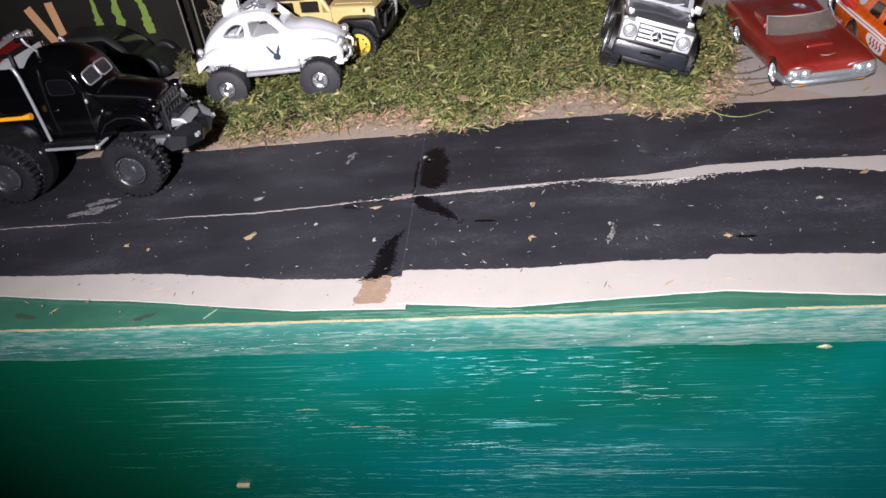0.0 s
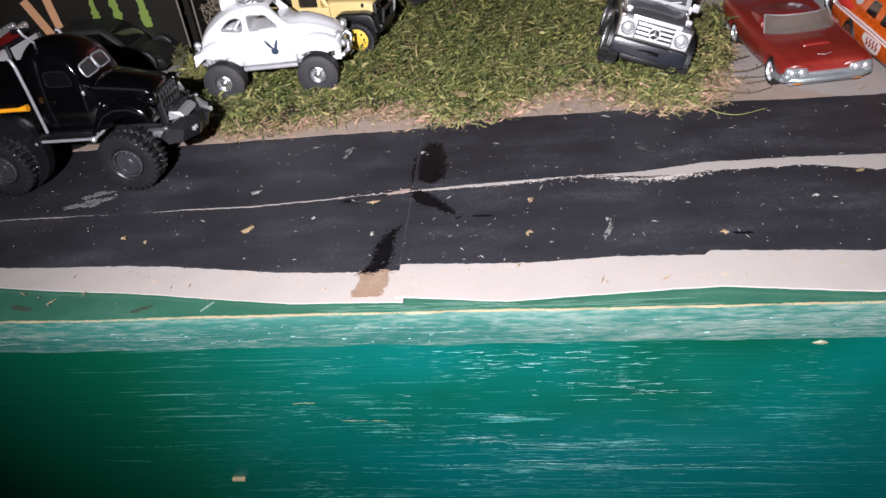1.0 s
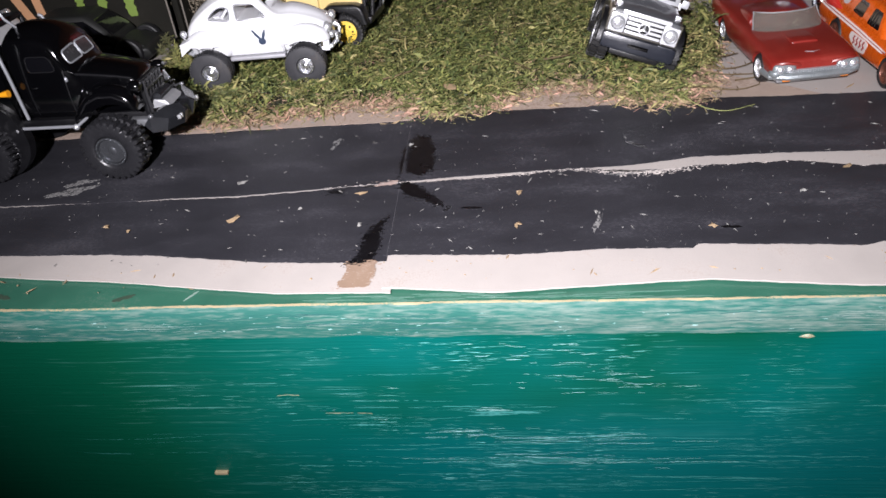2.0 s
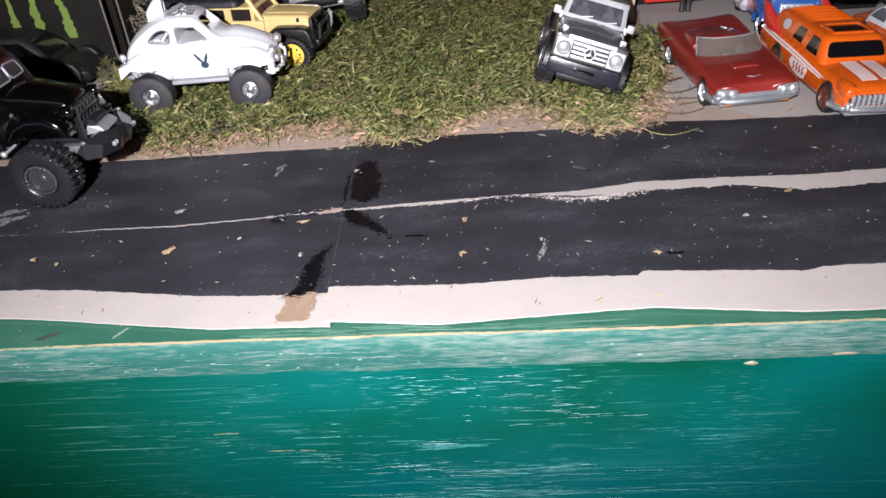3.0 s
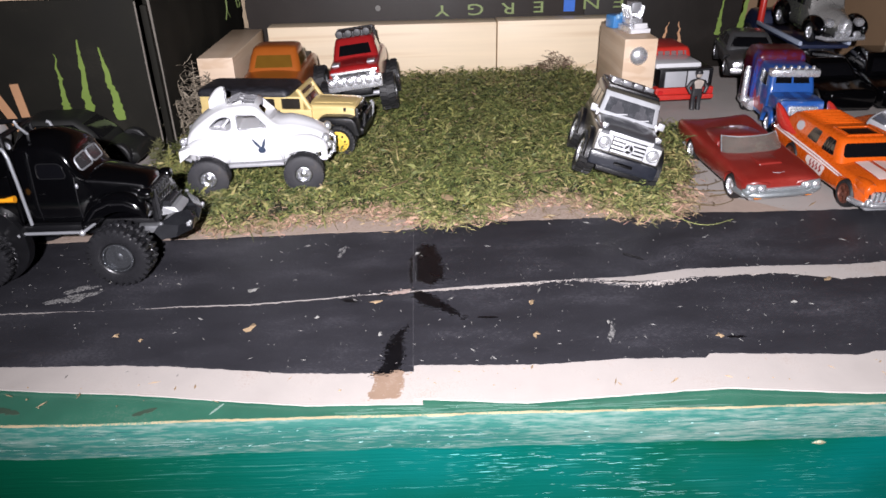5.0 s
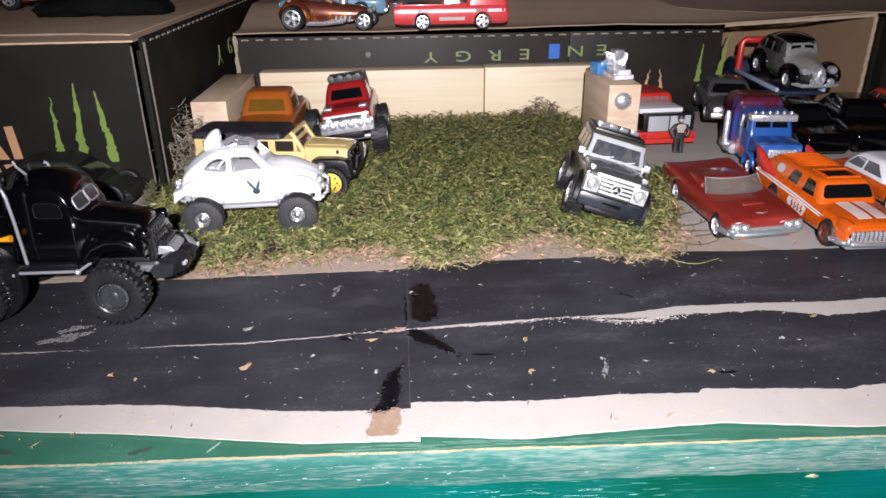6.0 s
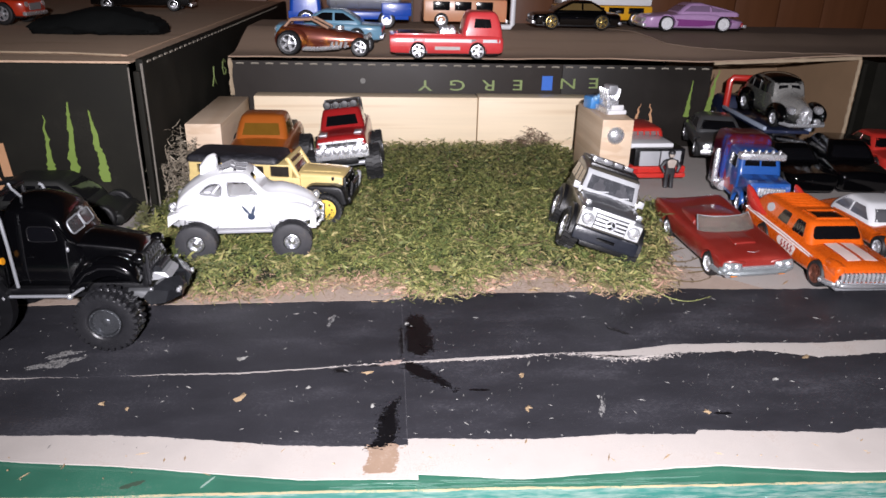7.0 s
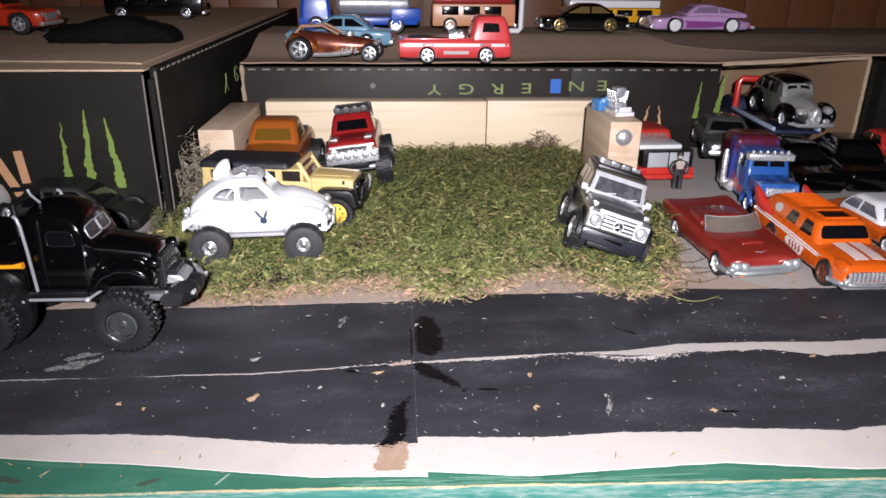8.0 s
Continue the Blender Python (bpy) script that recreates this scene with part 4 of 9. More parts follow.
def deck_z(x, y):
    """The deck lies low along its front and climbs on to the boxes behind; its front corner curls up."""
    t = min(1, max(0, (y - 580) / 62))
    lift = 8 * min(1, max(0, (x - 270) / 110)) * max(0, 1 - (y - 550) / 60)
    return 66.4 + 13.5 * (0.7 * t + 0.3 * t * t * (3 - 2 * t)) + max(0, lift) + 0.7 * noise.noise((x * 0.02, y * 0.02, 5))


def deck_sheet(x0, x1, front, back, rise, thick=1.5, nx=120, ny=26):
    bm = bmesh.new()
    tops, lows = [], []
    for i in range(nx + 1):
        x = x0 + (x1 - x0) * i / nx
        f = front(x)
        col, low = [], []
        for j in range(ny + 1):
            y = f + (back - f) * j / ny
            z = deck_z(x, y) + rise
            col.append(bm.verts.new((x, y, z)))
            low.append(bm.verts.new((x, y, z - thick)))
        tops.append(col)
        lows.append(low)
    for g in (tops, lows):
        for i in range(nx):
            for j in range(ny):
                bm.faces.new((g[i][j], g[i + 1][j], g[i + 1][j + 1], g[i][j + 1]))
    for i in range(nx):
        for j in (0, ny):
            bm.faces.new((tops[i][j], tops[i + 1][j], lows[i + 1][j], lows[i][j]))
    for j in range(ny):
        for i in (0, nx):
            bm.faces.new((tops[i][j], tops[i][j + 1], lows[i][j + 1], lows[i][j]))
    return bm


solo("card_deck", deck_sheet(-84, 620, DECK_EDGE, 712, 0, 0.9), CARD_TOP, "brown card deck laid over the long box with a curled front edge", "cardboard", group="upper decks", kind="structure")
solo("card_deck", deck_sheet(200, 620, wavy([(200, 700), (255, 610), (330, 592), (460, 575), (620, 590)], 4, 6.9, 0.2), 711, 1.0, 0.6), DARK_DECK, "second brown card sheet lying on the deck", "cardboard", group="upper decks", kind="structure")

# pine boards round the lawn
def board(x0, y0, x1, y1, z1, label, mm=PINE, turn=None):
    bm = blocks((x0, y0, -0.2, x1, y1, z1), bevel=0.5)
    return solo("pine_board", bm, mm, label, "wooden board", turn, "pine boards")


PINE_Y = pine("pine_board_crosswise", (0.66, 0.51, 0.37))
PINE_Y.node_tree.nodes["Mapping.001"].inputs["Scale"].default_value = (40, 4, 110)
board(-66, 545, 94.6, 562, 40.4, "planed pale pine board standing on edge behind the moss")
board(95.4, 544.6, 178, 562, 40.9, "planed pale pine board butted to its neighbour behind the moss")
board(-91, 456, -70, 548, 39.4, "pine offcut lying endways beside the parked trucks", PINE_Y)
right_block = thing("pine_block", "pine offcut with a round bolt head in its end grain", "wooden block", group="pine boards")
part("timber", blocks((157, 440, -0.2, 176, 499, 47.0), bevel=0.6), PINE_Y, right_block)
bm = bmesh.new()
lathe(bm, [(0.1, -2.6), (2.4, -2.3), (4.4, -1.4), (5.4, 0), (5.4, 0.8)], (165.6, 439.6, 37.5), "y", 24)
part("bolt_head", bm, CHROME, right_block, "domed shiny steel bolt head")

# room: panelled wall behind, plain walls, floor and ceiling
panel_wall = thing("wall_north", "dim reddish-brown wooden panelling behind the bench", "wall", kind="structure")
for k in range(26):
    x = -806 + k * 62
    part("panel", blocks((x, 1000, -300, x + 60.5, 1010, 560), bevel=1.0), WALL_WOOD, panel_wall)
part("backing", blocks((-820, 1012, -300, 820, 1022, 560)), BLACK_PLASTIC, panel_wall)
solo("wall_west", blocks((-840, -420, -300, -820, 1022, 560)), ROOM_WALL, "plain dim room wall", "wall", kind="structure")
solo("wall_east", blocks((820, -420, -300, 840, 1022, 560)), ROOM_WALL, "plain dim room wall", "wall", kind="structure")
solo("wall_south", blocks((-820, -440, -300, 820, -420, 560)), ROOM_WALL, "plain dim room wall", "wall", kind="structure")
solo("floor", blocks((-840, -440, -320, 840, 1022, -300)), ROOM_WALL, "plain dim room floor", "floor", kind="structure")
solo("ceiling", blocks((-840, -440, 560, 840, 1022, 580)), ROOM_WALL, "plain dim ceiling", "ceiling", kind="structure")

# ---- moss ----
MOSS = mat("green_moss", (0.150, 0.180, 0.058), 0.6, var=0.7, grain=22, bump=0.0, island=0.8, second=(0.21, 0.165, 0.07), split=0.50, soft=0.12)
MOSS_LEAF = mat("feathery_moss", (0.165, 0.21, 0.064), 0.55, var=0.6, grain=26, bump=0.0, island=0.6, second=(0.19, 0.16, 0.07), split=0.53, soft=0.1)
MOSS_BRIGHT = mat("fresh_moss", (0.245, 0.252, 0.095), 0.55, var=0.45, grain=50, bump=0.0, island=0.6)
MOSS_DARK = mat("dark_moss", (0.075, 0.085, 0.035), 0.7, var=0.4, grain=60, bump=0.0, island=0.5)
MOSS_DRY = mat("dry_moss", (0.35, 0.265, 0.155), 0.7, var=0.3, grain=60, bump=0.0, island=0.45)
# near-black base that keeps the gaps between the strands dark
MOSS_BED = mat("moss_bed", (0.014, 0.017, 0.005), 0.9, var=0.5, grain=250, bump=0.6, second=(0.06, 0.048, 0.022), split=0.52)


def moss_front(x):
    y = float(np.interp(x, (-100, -60, -35, -22, -14, 0, 13, 30, 44, 60, 71, 83, 97, 112, 119, 133, 146, 160), (322, 312, 305, 307, 315, 318, 322, 317, 305, 304, 315, 326, 332, 325, 311, 304, 305, 325)))
    return y + 3.0 * noise.noise((x * 0.09, 0.5, 0)) + 2.2 * noise.noise((x * 0.33, 0.5, 3))


def moss_right(y):
    return float(np.interp(y, (300, 318, 334, 348, 392, 440), (138, 147, 154, 159, 170, 163))) + 4 * noise.noise((y * 0.08, 7.5, 0))


def moss_depth(x, y):
    """How far inside the moss a place lies, in millimetres (minus: outside)."""
    return min(y - moss_front(x), moss_right(y) - x, 546 - y, x + 96 + 4 * noise.noise((y * 0.05, 2, 2)))


def moss_height(x, y):
    d = moss_depth(x, y)
    h = 4.2 * min(1, max(0, d / 14)) + 1.7 * noise.noise((x * 0.05, y * 0.05, 1)) + 3.4 * noise.noise((x * 0.15, y * 0.15, 4.2)) * min(1, max(0, d / 10))
    return max(0.3, h + 3.0 * max(0, min(1, (y - 430) / 100)))


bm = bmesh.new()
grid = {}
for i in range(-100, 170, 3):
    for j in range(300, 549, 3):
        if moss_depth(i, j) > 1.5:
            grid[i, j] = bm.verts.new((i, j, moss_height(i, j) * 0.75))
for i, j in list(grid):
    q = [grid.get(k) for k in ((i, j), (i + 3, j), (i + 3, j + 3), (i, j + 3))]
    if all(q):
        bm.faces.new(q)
solo("moss_bed", bm, MOSS_BED, "near-black bed darkening the gaps between moss strands", "moss", kind="stuff", sharp=80)


def strands(count, seed, spots, length, width, curl, rise, n=6):
    """Many small curling leafy strands as one mesh. spots(rng) gives x, y, z or None."""
    rng = np.random.default_rng(seed)
    verts, faces = [], []
    made = 0
    while made < count:
        p = spots(rng)
        if p is None:
            continue
        made += 1
        a, l, w = rng.uniform(0, 2 * np.pi), length * rng.uniform(0.5, 1.5), width * rng.uniform(0.6, 1.4)
        up, bend = rng.uniform(*rise), rng.normal(0, curl)
        x, y, z = p
        base = len(verts)
        for k in range(n):
            ww = w * (1 - 0.8 * (k / (n - 1)) ** 1.5) / 2
            c, s = math.cos(a), math.sin(a)
            tip = rng.normal(0, 0.25) * w
            verts.append(((x - s * ww) * MM, (y + c * ww) * MM, (z + tip) * MM))
            verts.append(((x + s * ww) * MM, (y - c * ww) * MM, (z - tip) * MM))
            x, y, z = x + c * l / n, y + s * l / n, max(0.35, z + l / n * up)
            a, up, bend = a + bend * 4 / n, up - 1.4 / n, bend + rng.normal(0, 0.22)
        for k in range(n - 1):
            b = base + 2 * k
            faces.append((b, b + 1, b + 3, b + 2))
    me = bpy.data.meshes.new("strands")
    me.from_pydata(verts, [], faces)
    me.update()
    return me


def feather_moss(count, seed, spots, length, leaf, n=7):
    """Small arching moss shoots, each a thin stem set with pairs of short pointed leaves, as one mesh."""
    rng = np.random.default_rng(seed)
    verts, faces = [], []
    made = 0
    while made < count:
        p = spots(rng)
        if p is None:
            continue
        made += 1
        a, l, up, bend = rng.uniform(0, 2 * np.pi), length * rng.uniform(0.6, 1.5), rng.uniform(0.2, 1.5), rng.normal(0, 0.3)
        x, y, z = p
        step = l / n
        for k in range(n):
            c, s = math.cos(a), math.sin(a)
            ll = leaf * (1.15 - 0.7 * k / n) * rng.uniform(0.7, 1.3)
            for side in (-1, 1):
                t = a + side * rng.uniform(0.5, 1.1)
                tx, ty, tz = math.cos(t) * ll, math.sin(t) * ll, ll * rng.uniform(-0.15, 0.55)
                px, py = -math.sin(t) * ll * 0.17, math.cos(t) * ll * 0.17
                b = len(verts)
                verts += [(x * MM, y * MM, z * MM), ((x + tx * 0.45 + px) * MM, (y + ty * 0.45 + py) * MM, (z + tz * 0.6) * MM),
                          ((x + tx) * MM, (y + ty) * MM, max(0.3, z + tz) * MM), ((x + tx * 0.45 - px) * MM, (y + ty * 0.45 - py) * MM, (z + tz * 0.4) * MM)]
                faces.append((b, b + 1, b + 2, b + 3))
            x, y, z = x + c * step, y + s * step, max(0.35, z + step * up)
            a, up = a + bend, up - 0.30
    me = bpy.data.meshes.new("shoots")
    me.from_pydata(verts, [], faces)
    me.update()
    return me


def lawn_spot(rng):
    x, y = rng.uniform(-98, 166), rng.uniform(302, 546)
    d = moss_depth(x, y)
    if d < -5 or (d < 8 and rng.uniform() > 0.30 + d / 11):
        return None
    if noise.noise((x * 0.06, y * 0.06, 9)) < -0.28 and rng.uniform() < 0.6 or noise.noise((x * 0.21, y * 0.21, 14.5)) < -0.12 and rng.uniform() < 0.75:
        return None
    return x, y, moss_height(x, y) * rng.uniform(0.5, 1.0)


def fringe_spot(rng):
    if rng.uniform() < 0.30:
        x = rng.uniform(-75, 160)
        y = moss_front(x) + rng.normal(-1.0, 6.0)
    elif rng.uniform() < 0.25:
        y = rng.uniform(310, 440)
        x = moss_right(y) + rng.normal(0, 4)
    else:
        x, y = rng.uniform(-90, 155), rng.uniform(312, 540)
        near = math.exp(-((x - 98) / 24) ** 2 - ((y - 346) / 12) ** 2)
        if noise.noise((x * 0.06, y * 0.06, 9)) - near > -0.02:
            return None
        return x, y, moss_height(x, y) * rng.uniform(0.6, 1.0)
    if moss_depth(x, y) < -16 or y < 301:
        return None
    return x, y, max(0.5, moss_height(x, y) * rng.uniform(0.3, 1.0))


def long_spot(rng):
    x, y = rng.uniform(-95, 170), 303 + 130 * rng.uniform() ** 1.7
    if moss_depth(x, y) < -1.5 or noise.noise((x * 0.05, y * 0.03, 21)) < -0.05:
        return None
    return x, y, moss_height(x, y) * rng.uniform(0.6, 1.1)


for name, me, mm, label in (("moss", strands(17000, 3, lawn_spot, 10.0, 0.82, 0.85, (-0.1, 1.0), 8), MOSS, "curly green moss spread as a model lawn"),
                            ("feather_moss", feather_moss(7500, 5, lawn_spot, 8.0, 2.5), MOSS_LEAF, "dark green feathery moss shoots"),
                            ("long_moss", strands(5000, 8, long_spot, 13.0, 0.70, 0.85, (-0.2, 0.8), 10), MOSS_BRIGHT, "long fresh moss strands along the lawn's front"),
                            ("dry_moss", strands(6500, 4, fringe_spot, 9.5, 0.62, 0.9, (-0.2, 0.55), 9), MOSS_DRY, "dry tan moss fringe along the lawn's edge")):
    me.materials.append(mm)
    tagged(link_mesh(name, me, None, sharp=80), label, "moss", kind="stuff")

TWIG = mat("brown_twig", (0.10, 0.07, 0.035), 0.75, var=0.3, grain=200, bump=0.3)
PALE_STEM = mat("pale_green_stem", (0.26, 0.28, 0.10), 0.6, var=0.25, grain=200, bump=0.2)


def sprig(name, label, pts, r, m, leaves=0, seed=0, leaf_mat=None, leaf=3.0):
    rng = random.Random(seed)
    root = thing(name, label, "twig")
    bm = bmesh.new()
    line = spline(pts, 5)
    tube(bm, [tuple(p) for p in line], [r * (1 - 0.6 * k / len(line)) for k in range(len(line))], 6)
    part("stem", bm, m, root)
    for k in range(leaves):
        p = Vector(line[rng.randrange(len(line) // 4, len(line))])
        d = Vector((rng.gauss(0, 1), rng.gauss(0, 0.6), rng.gauss(0.5, 0.7))).normalized() * leaf * rng.uniform(0.5, 1.4)
        s = d.cross(Vector((0.3, 1, 0.2))).normalized() * leaf * 0.10
        bm = bmesh.new()
        vs = [bm.verts.new(p + q) for q in (d * 0, d * 0.4 + s, d, d * 0.4 - s, d * 0.45 + Vector((0, -0.4, 0.2)))]
        for i in range(4):
            bm.faces.new((vs[i], vs[(i + 1) % 4], vs[4]))
        part("leaflet", bm, leaf_mat or m, root)
    return root


sprig("moss_tendril", "pale green moss tendril lying across the kerb on the road", [(143, 309, 1.4), (146, 300, 1.2), (151, 293.5, 1.0), (158, 292, 0.9), (168, 296, 1.1)], 0.24, PALE_STEM, 9, 2, PALE_STEM, 1.6)
for k, pts in enumerate(([(158, 334, 3.0), (166, 331, 2.2), (174, 333, 2.0), (183, 338, 3.0)], [(156, 330, 2.0), (165, 326, 1.6), (175, 326, 1.2), (186, 325, 1.6)], [(152, 316, 1.4), (160, 312, 1.0), (168, 311, 1.2), (175, 313, 2.0)],
                        [(161, 345, 3.0), (168, 342, 3.5), (176, 346, 3.0)], [(168, 321, 0.8), (178, 323, 0.8), (185, 321, 1.0)])):
    sprig("twig", "thin dry brown twig lying on the card beside the moss", pts, 0.42, TWIG, 7, k + 70, TWIG, 2.2)
sprig("twig", "dark bent twig lying in the moss", [(62, 352, 6), (72, 347, 6.5), (80, 338, 6), (84, 331, 6.5)], 0.6, TWIG)
sprig("twig", "dark bent twig lying in the moss", [(86, 342, 6), (98, 344, 6.5), (108, 350, 6)], 0.55, TWIG)
sprig("twig", "short dark twig lying in the moss", [(20, 330, 6), (29, 334, 6.5), (36, 339, 7)], 0.5, TWIG)
DRY_PLANT = mat("grey_dry_plant", (0.34, 0.29, 0.22), 0.8, var=0.3, grain=200, bump=0.2)
for k, (x, y, h, lean) in enumerate(((-93, 447, 40, 3), (-96, 440, 30, -2), (-89, 444, 34, 7), (-97, 430, 22, -1))):
    sprig("dry_plant", "dead grey-brown plant sprig beside the pine offcut", [(x, y, 1), (x + lean * 0.2, y, h * 0.4), (x + lean * 0.7, y - 2, h * 0.75), (x + lean, y - 3, h)], 0.3, DRY_PLANT, 40, k + 11, DRY_PLANT, 2.4)
for k, (x, y, h, lean) in enumerate(((-90, 372, 12, -4), (-86, 366, 14, 2), (-93, 380, 15, -1), (-80, 362, 10, 3))):
    sprig("moss_tuft", "upright green moss tuft beside the black truck", [(x, y, 1), (x + lean * 0.3, y, h * 0.5), (x + lean, y - 2, h)], 0.4, MOSS_DARK, 80, k + 31, MOSS if k % 2 else MOSS_DARK, 3.6)
BROWN_TUFT = mat("brown_dry_tuft", (0.21, 0.16, 0.10), 0.8, var=0.4, grain=200, bump=0.2, island=0.3)


def clump(name, label, places, count, seed, length, width, m):
    """A wispy heap of dry strands round a few stems: x, y, height, spread."""
    def spot(rng):
        x, y, h, spread = places[rng.integers(len(places))]
        t = rng.uniform() ** 1.3
        return x + rng.normal(0, spread * (1 - 0.6 * t)), min(543.5, y + rng.normal(0, spread * 0.4)), 2 + h * t
    me = strands(count, seed, spot, length, width, 0.5, (-0.3, 0.9))
    me.materials.append(m)
    tagged(link_mesh(name, me, None, sharp=80), label, "dry moss", kind="stuff")


clump("dry_tuft", "dry brown moss tuft against the pine board", ((128, 540, 10, 4), (135, 541, 17, 5), (144, 540, 13, 4), (118, 540, 8, 3)), 950, 61, 6.0, 0.4, BROWN_TUFT)
clump("moss_clump", "green moss heaped against the tilted off-roader", ((162, 350, 9, 3), (166, 366, 12, 3), (170, 386, 13, 3), (158, 338, 6, 4)), 700, 67, 7.5, 0.6, MOSS)
clump("dry_wisps", "feathery dead plant wisps beside the pine offcut", ((-93, 447, 38, 3.5), (-97, 440, 28, 4), (-87, 443, 30, 4), (-98, 430, 20, 5)), 620, 63, 7.5, 0.62, DRY_PLANT)
for x, y, r, turn in ((36, 341, 4.0, 20), (50, 318, 3.2, -30), (122, 318, 3.5, 10)):
    bm = blot(0, 0, r, r * 0.5, 0.8, x, 0, 0.5, 0.25, 20)
    solo("leaf_crumb", bm, LEAF_BIT, "dry tan leaf scrap lying in the moss", "crumb", at(x, y, moss_height(x, y) + 0.6, turn, 15), "crumbs in the moss")

# ---- toy cars: nose along +x, wheels on z = 0, millimetres ----
WHEEL_CACHE = {}


def wheel(parent, x, y, z, r, w, rim_mat, tyre="slick", rim="five", rim_r=None, tyre_mat=None, label=""):
    """A wheel: hub drum with its tyre and rim as parts. y tells the side; z is the axle's height."""
    side = 1 if y > 0 else -1
    rim_r = rim_r or r * 0.62
    tyre_mat = tyre_mat or RUBBER
    key = (r, w, rim_mat.name, tyre, rim, rim_r, side, tyre_mat.name)
    if key not in WHEEL_CACHE:
        h = w / 2
        drum = lathe(bmesh.new(), [(0.1, -h * 0.8 * side), (rim_r * 0.8, -h * 0.8 * side), (rim_r * 0.8, h * 0.15 * side), (0.1, h * 0.15 * side)], axis="y", seg=20)
        tb = bmesh.new()
        if tyre == "knobby":
            lathe(tb, [(rim_r, -h * 0.85), (r * 0.82, -h), (r * 0.92, -h * 0.86), (r * 0.93, h * 0.86), (r * 0.82, h), (rim_r, h * 0.85)], axis="y", seg=40, closed=True)
            n = 26
            for k in range(n):
                for s in (-1, 1):
                    a = 2 * math.pi * (k + (0.5 if s > 0 else 0)) / n
                    m = Matrix.Rotation(-a, 4, "Y")
                    block(tb, r * 0.88, min(s * h * 0.12, s * h * 0.94), -r * 0.085, r, max(s * h * 0.12, s * h * 0.94), r * 0.085, m=m @ Matrix.Rotation(radians(14 * s), 4, "X"))
                    block(tb, r * 0.80, min(s * h * 0.9, s * h * 1.03), -r * 0.07, r * 0.97, max(s * h * 0.9, s * h * 1.03), r * 0.06, m=m)
        elif tyre == "lugged":
            rows = [(rim_r, 0.72, 0), (rim_r * 1.1, 0.9, 0), (rim_r * 1.22, 0.96, 0), (r * 0.70, 1.0, 0), (r * 0.78, 0.99, 0), (r * 0.84, 0.97, 0.06), (r * 0.88, 0.90, 0.10), (r * 0.90, 0.76, 0.10), (r * 0.90, 0.42, 0.10), (r * 0.90, 0.12, 0.10), (r * 0.90, 0.06, 0)]
            rows = [(a, -b, g, -1) for a, b, g in rows] + [(a, b, g, 1) for a, b, g in reversed(rows)]
            lugs, seg = 28, 28 * 6
            rings = []
            for a, b, g, sd in rows:
                ring = []
                for k in range(seg):
                    phase = (k * lugs / seg + (0.5 if sd > 0 else 0) + sd * (abs(b) - 0.5) * 0.35) % 1.0
                    rr = a + (r * g if phase < 0.58 else 0)
                    t = 2 * math.pi * k / seg
                    ring.append(tb.verts.new((rr * math.cos(t), b * h, rr * math.sin(t))))
                rings.append(ring)
            for p, q in zip(rings, rings[1:] + rings[:1]):
                for k in range(seg):
                    tb.faces.new((p[k], p[(k + 1) % seg], q[(k + 1) % seg], q[k]))
        elif tyre == "chunky":
            lathe(tb, [(rim_r, -h * 0.8), (rim_r * 1.15, -h * 0.97), (r * 0.78, -h), (r * 0.92, -h * 0.88), (r * 0.96, -h * 0.6), (r * 0.96, h * 0.6), (r * 0.92, h * 0.88), (r * 0.78, h), (rim_r * 1.15, h * 0.97), (rim_r, h * 0.8)], axis="y", seg=40, closed=True)
            n = 44
            for k in range(n):
                for s in (-1, 1):
                    a = 2 * math.pi * (k + (0.5 if s > 0 else 0)) / n
                    block(tb, r * 0.9, min(s * h * 0.1, s * h * 0.9), -r * 0.04, r * 0.985, max(s * h * 0.1, s * h * 0.9), r * 0.04, m=Matrix.Rotation(-a, 4, "Y"))
        else:
            lathe(tb, [(rim_r, -h * 0.9), (r * 0.86, -h), (r * 0.96, -h * 0.82), (r, -h * 0.5), (r, h * 0.5), (r * 0.96, h * 0.82), (r * 0.86, h), (rim_r, h * 0.9)], axis="y", seg=36, closed=True)
        rb = bmesh.new()
        f = h * 0.75 * side
        lathe(rb, [(rim_r * 1.0, f * 0.2), (rim_r * 1.02, f * 1.2), (rim_r * 0.9, f * 1.25), (rim_r * 0.82, f * 0.7), (rim_r * 0.8, f * 0.3)], axis="y", seg=28, closed=True)
        if rim == "five":
            for k in range(5):
                block(rb, 0, min(f * 0.3, f * 0.95), -rim_r * 0.17, rim_r * 0.86, max(f * 0.3, f * 0.95), rim_r * 0.17, m=Matrix.Rotation(2 * math.pi * k / 5, 4, "Y"))
            lathe(rb, [(rim_r * 0.3, f * 0.3), (rim_r * 0.3, f * 1.1), (rim_r * 0.15, f * 1.2), (0.05, f * 1.2)], axis="y", seg=12)
        elif rim == "dish":
            lathe(rb, [(rim_r * 0.82, f * 0.6), (rim_r * 0.45, f * 0.55), (rim_r * 0.42, f * 1.05), (rim_r * 0.2, f * 1.2), (0.05, f * 1.2)], axis="y", seg=20)
            for k in range(8):
                a = 2 * math.pi * k / 8
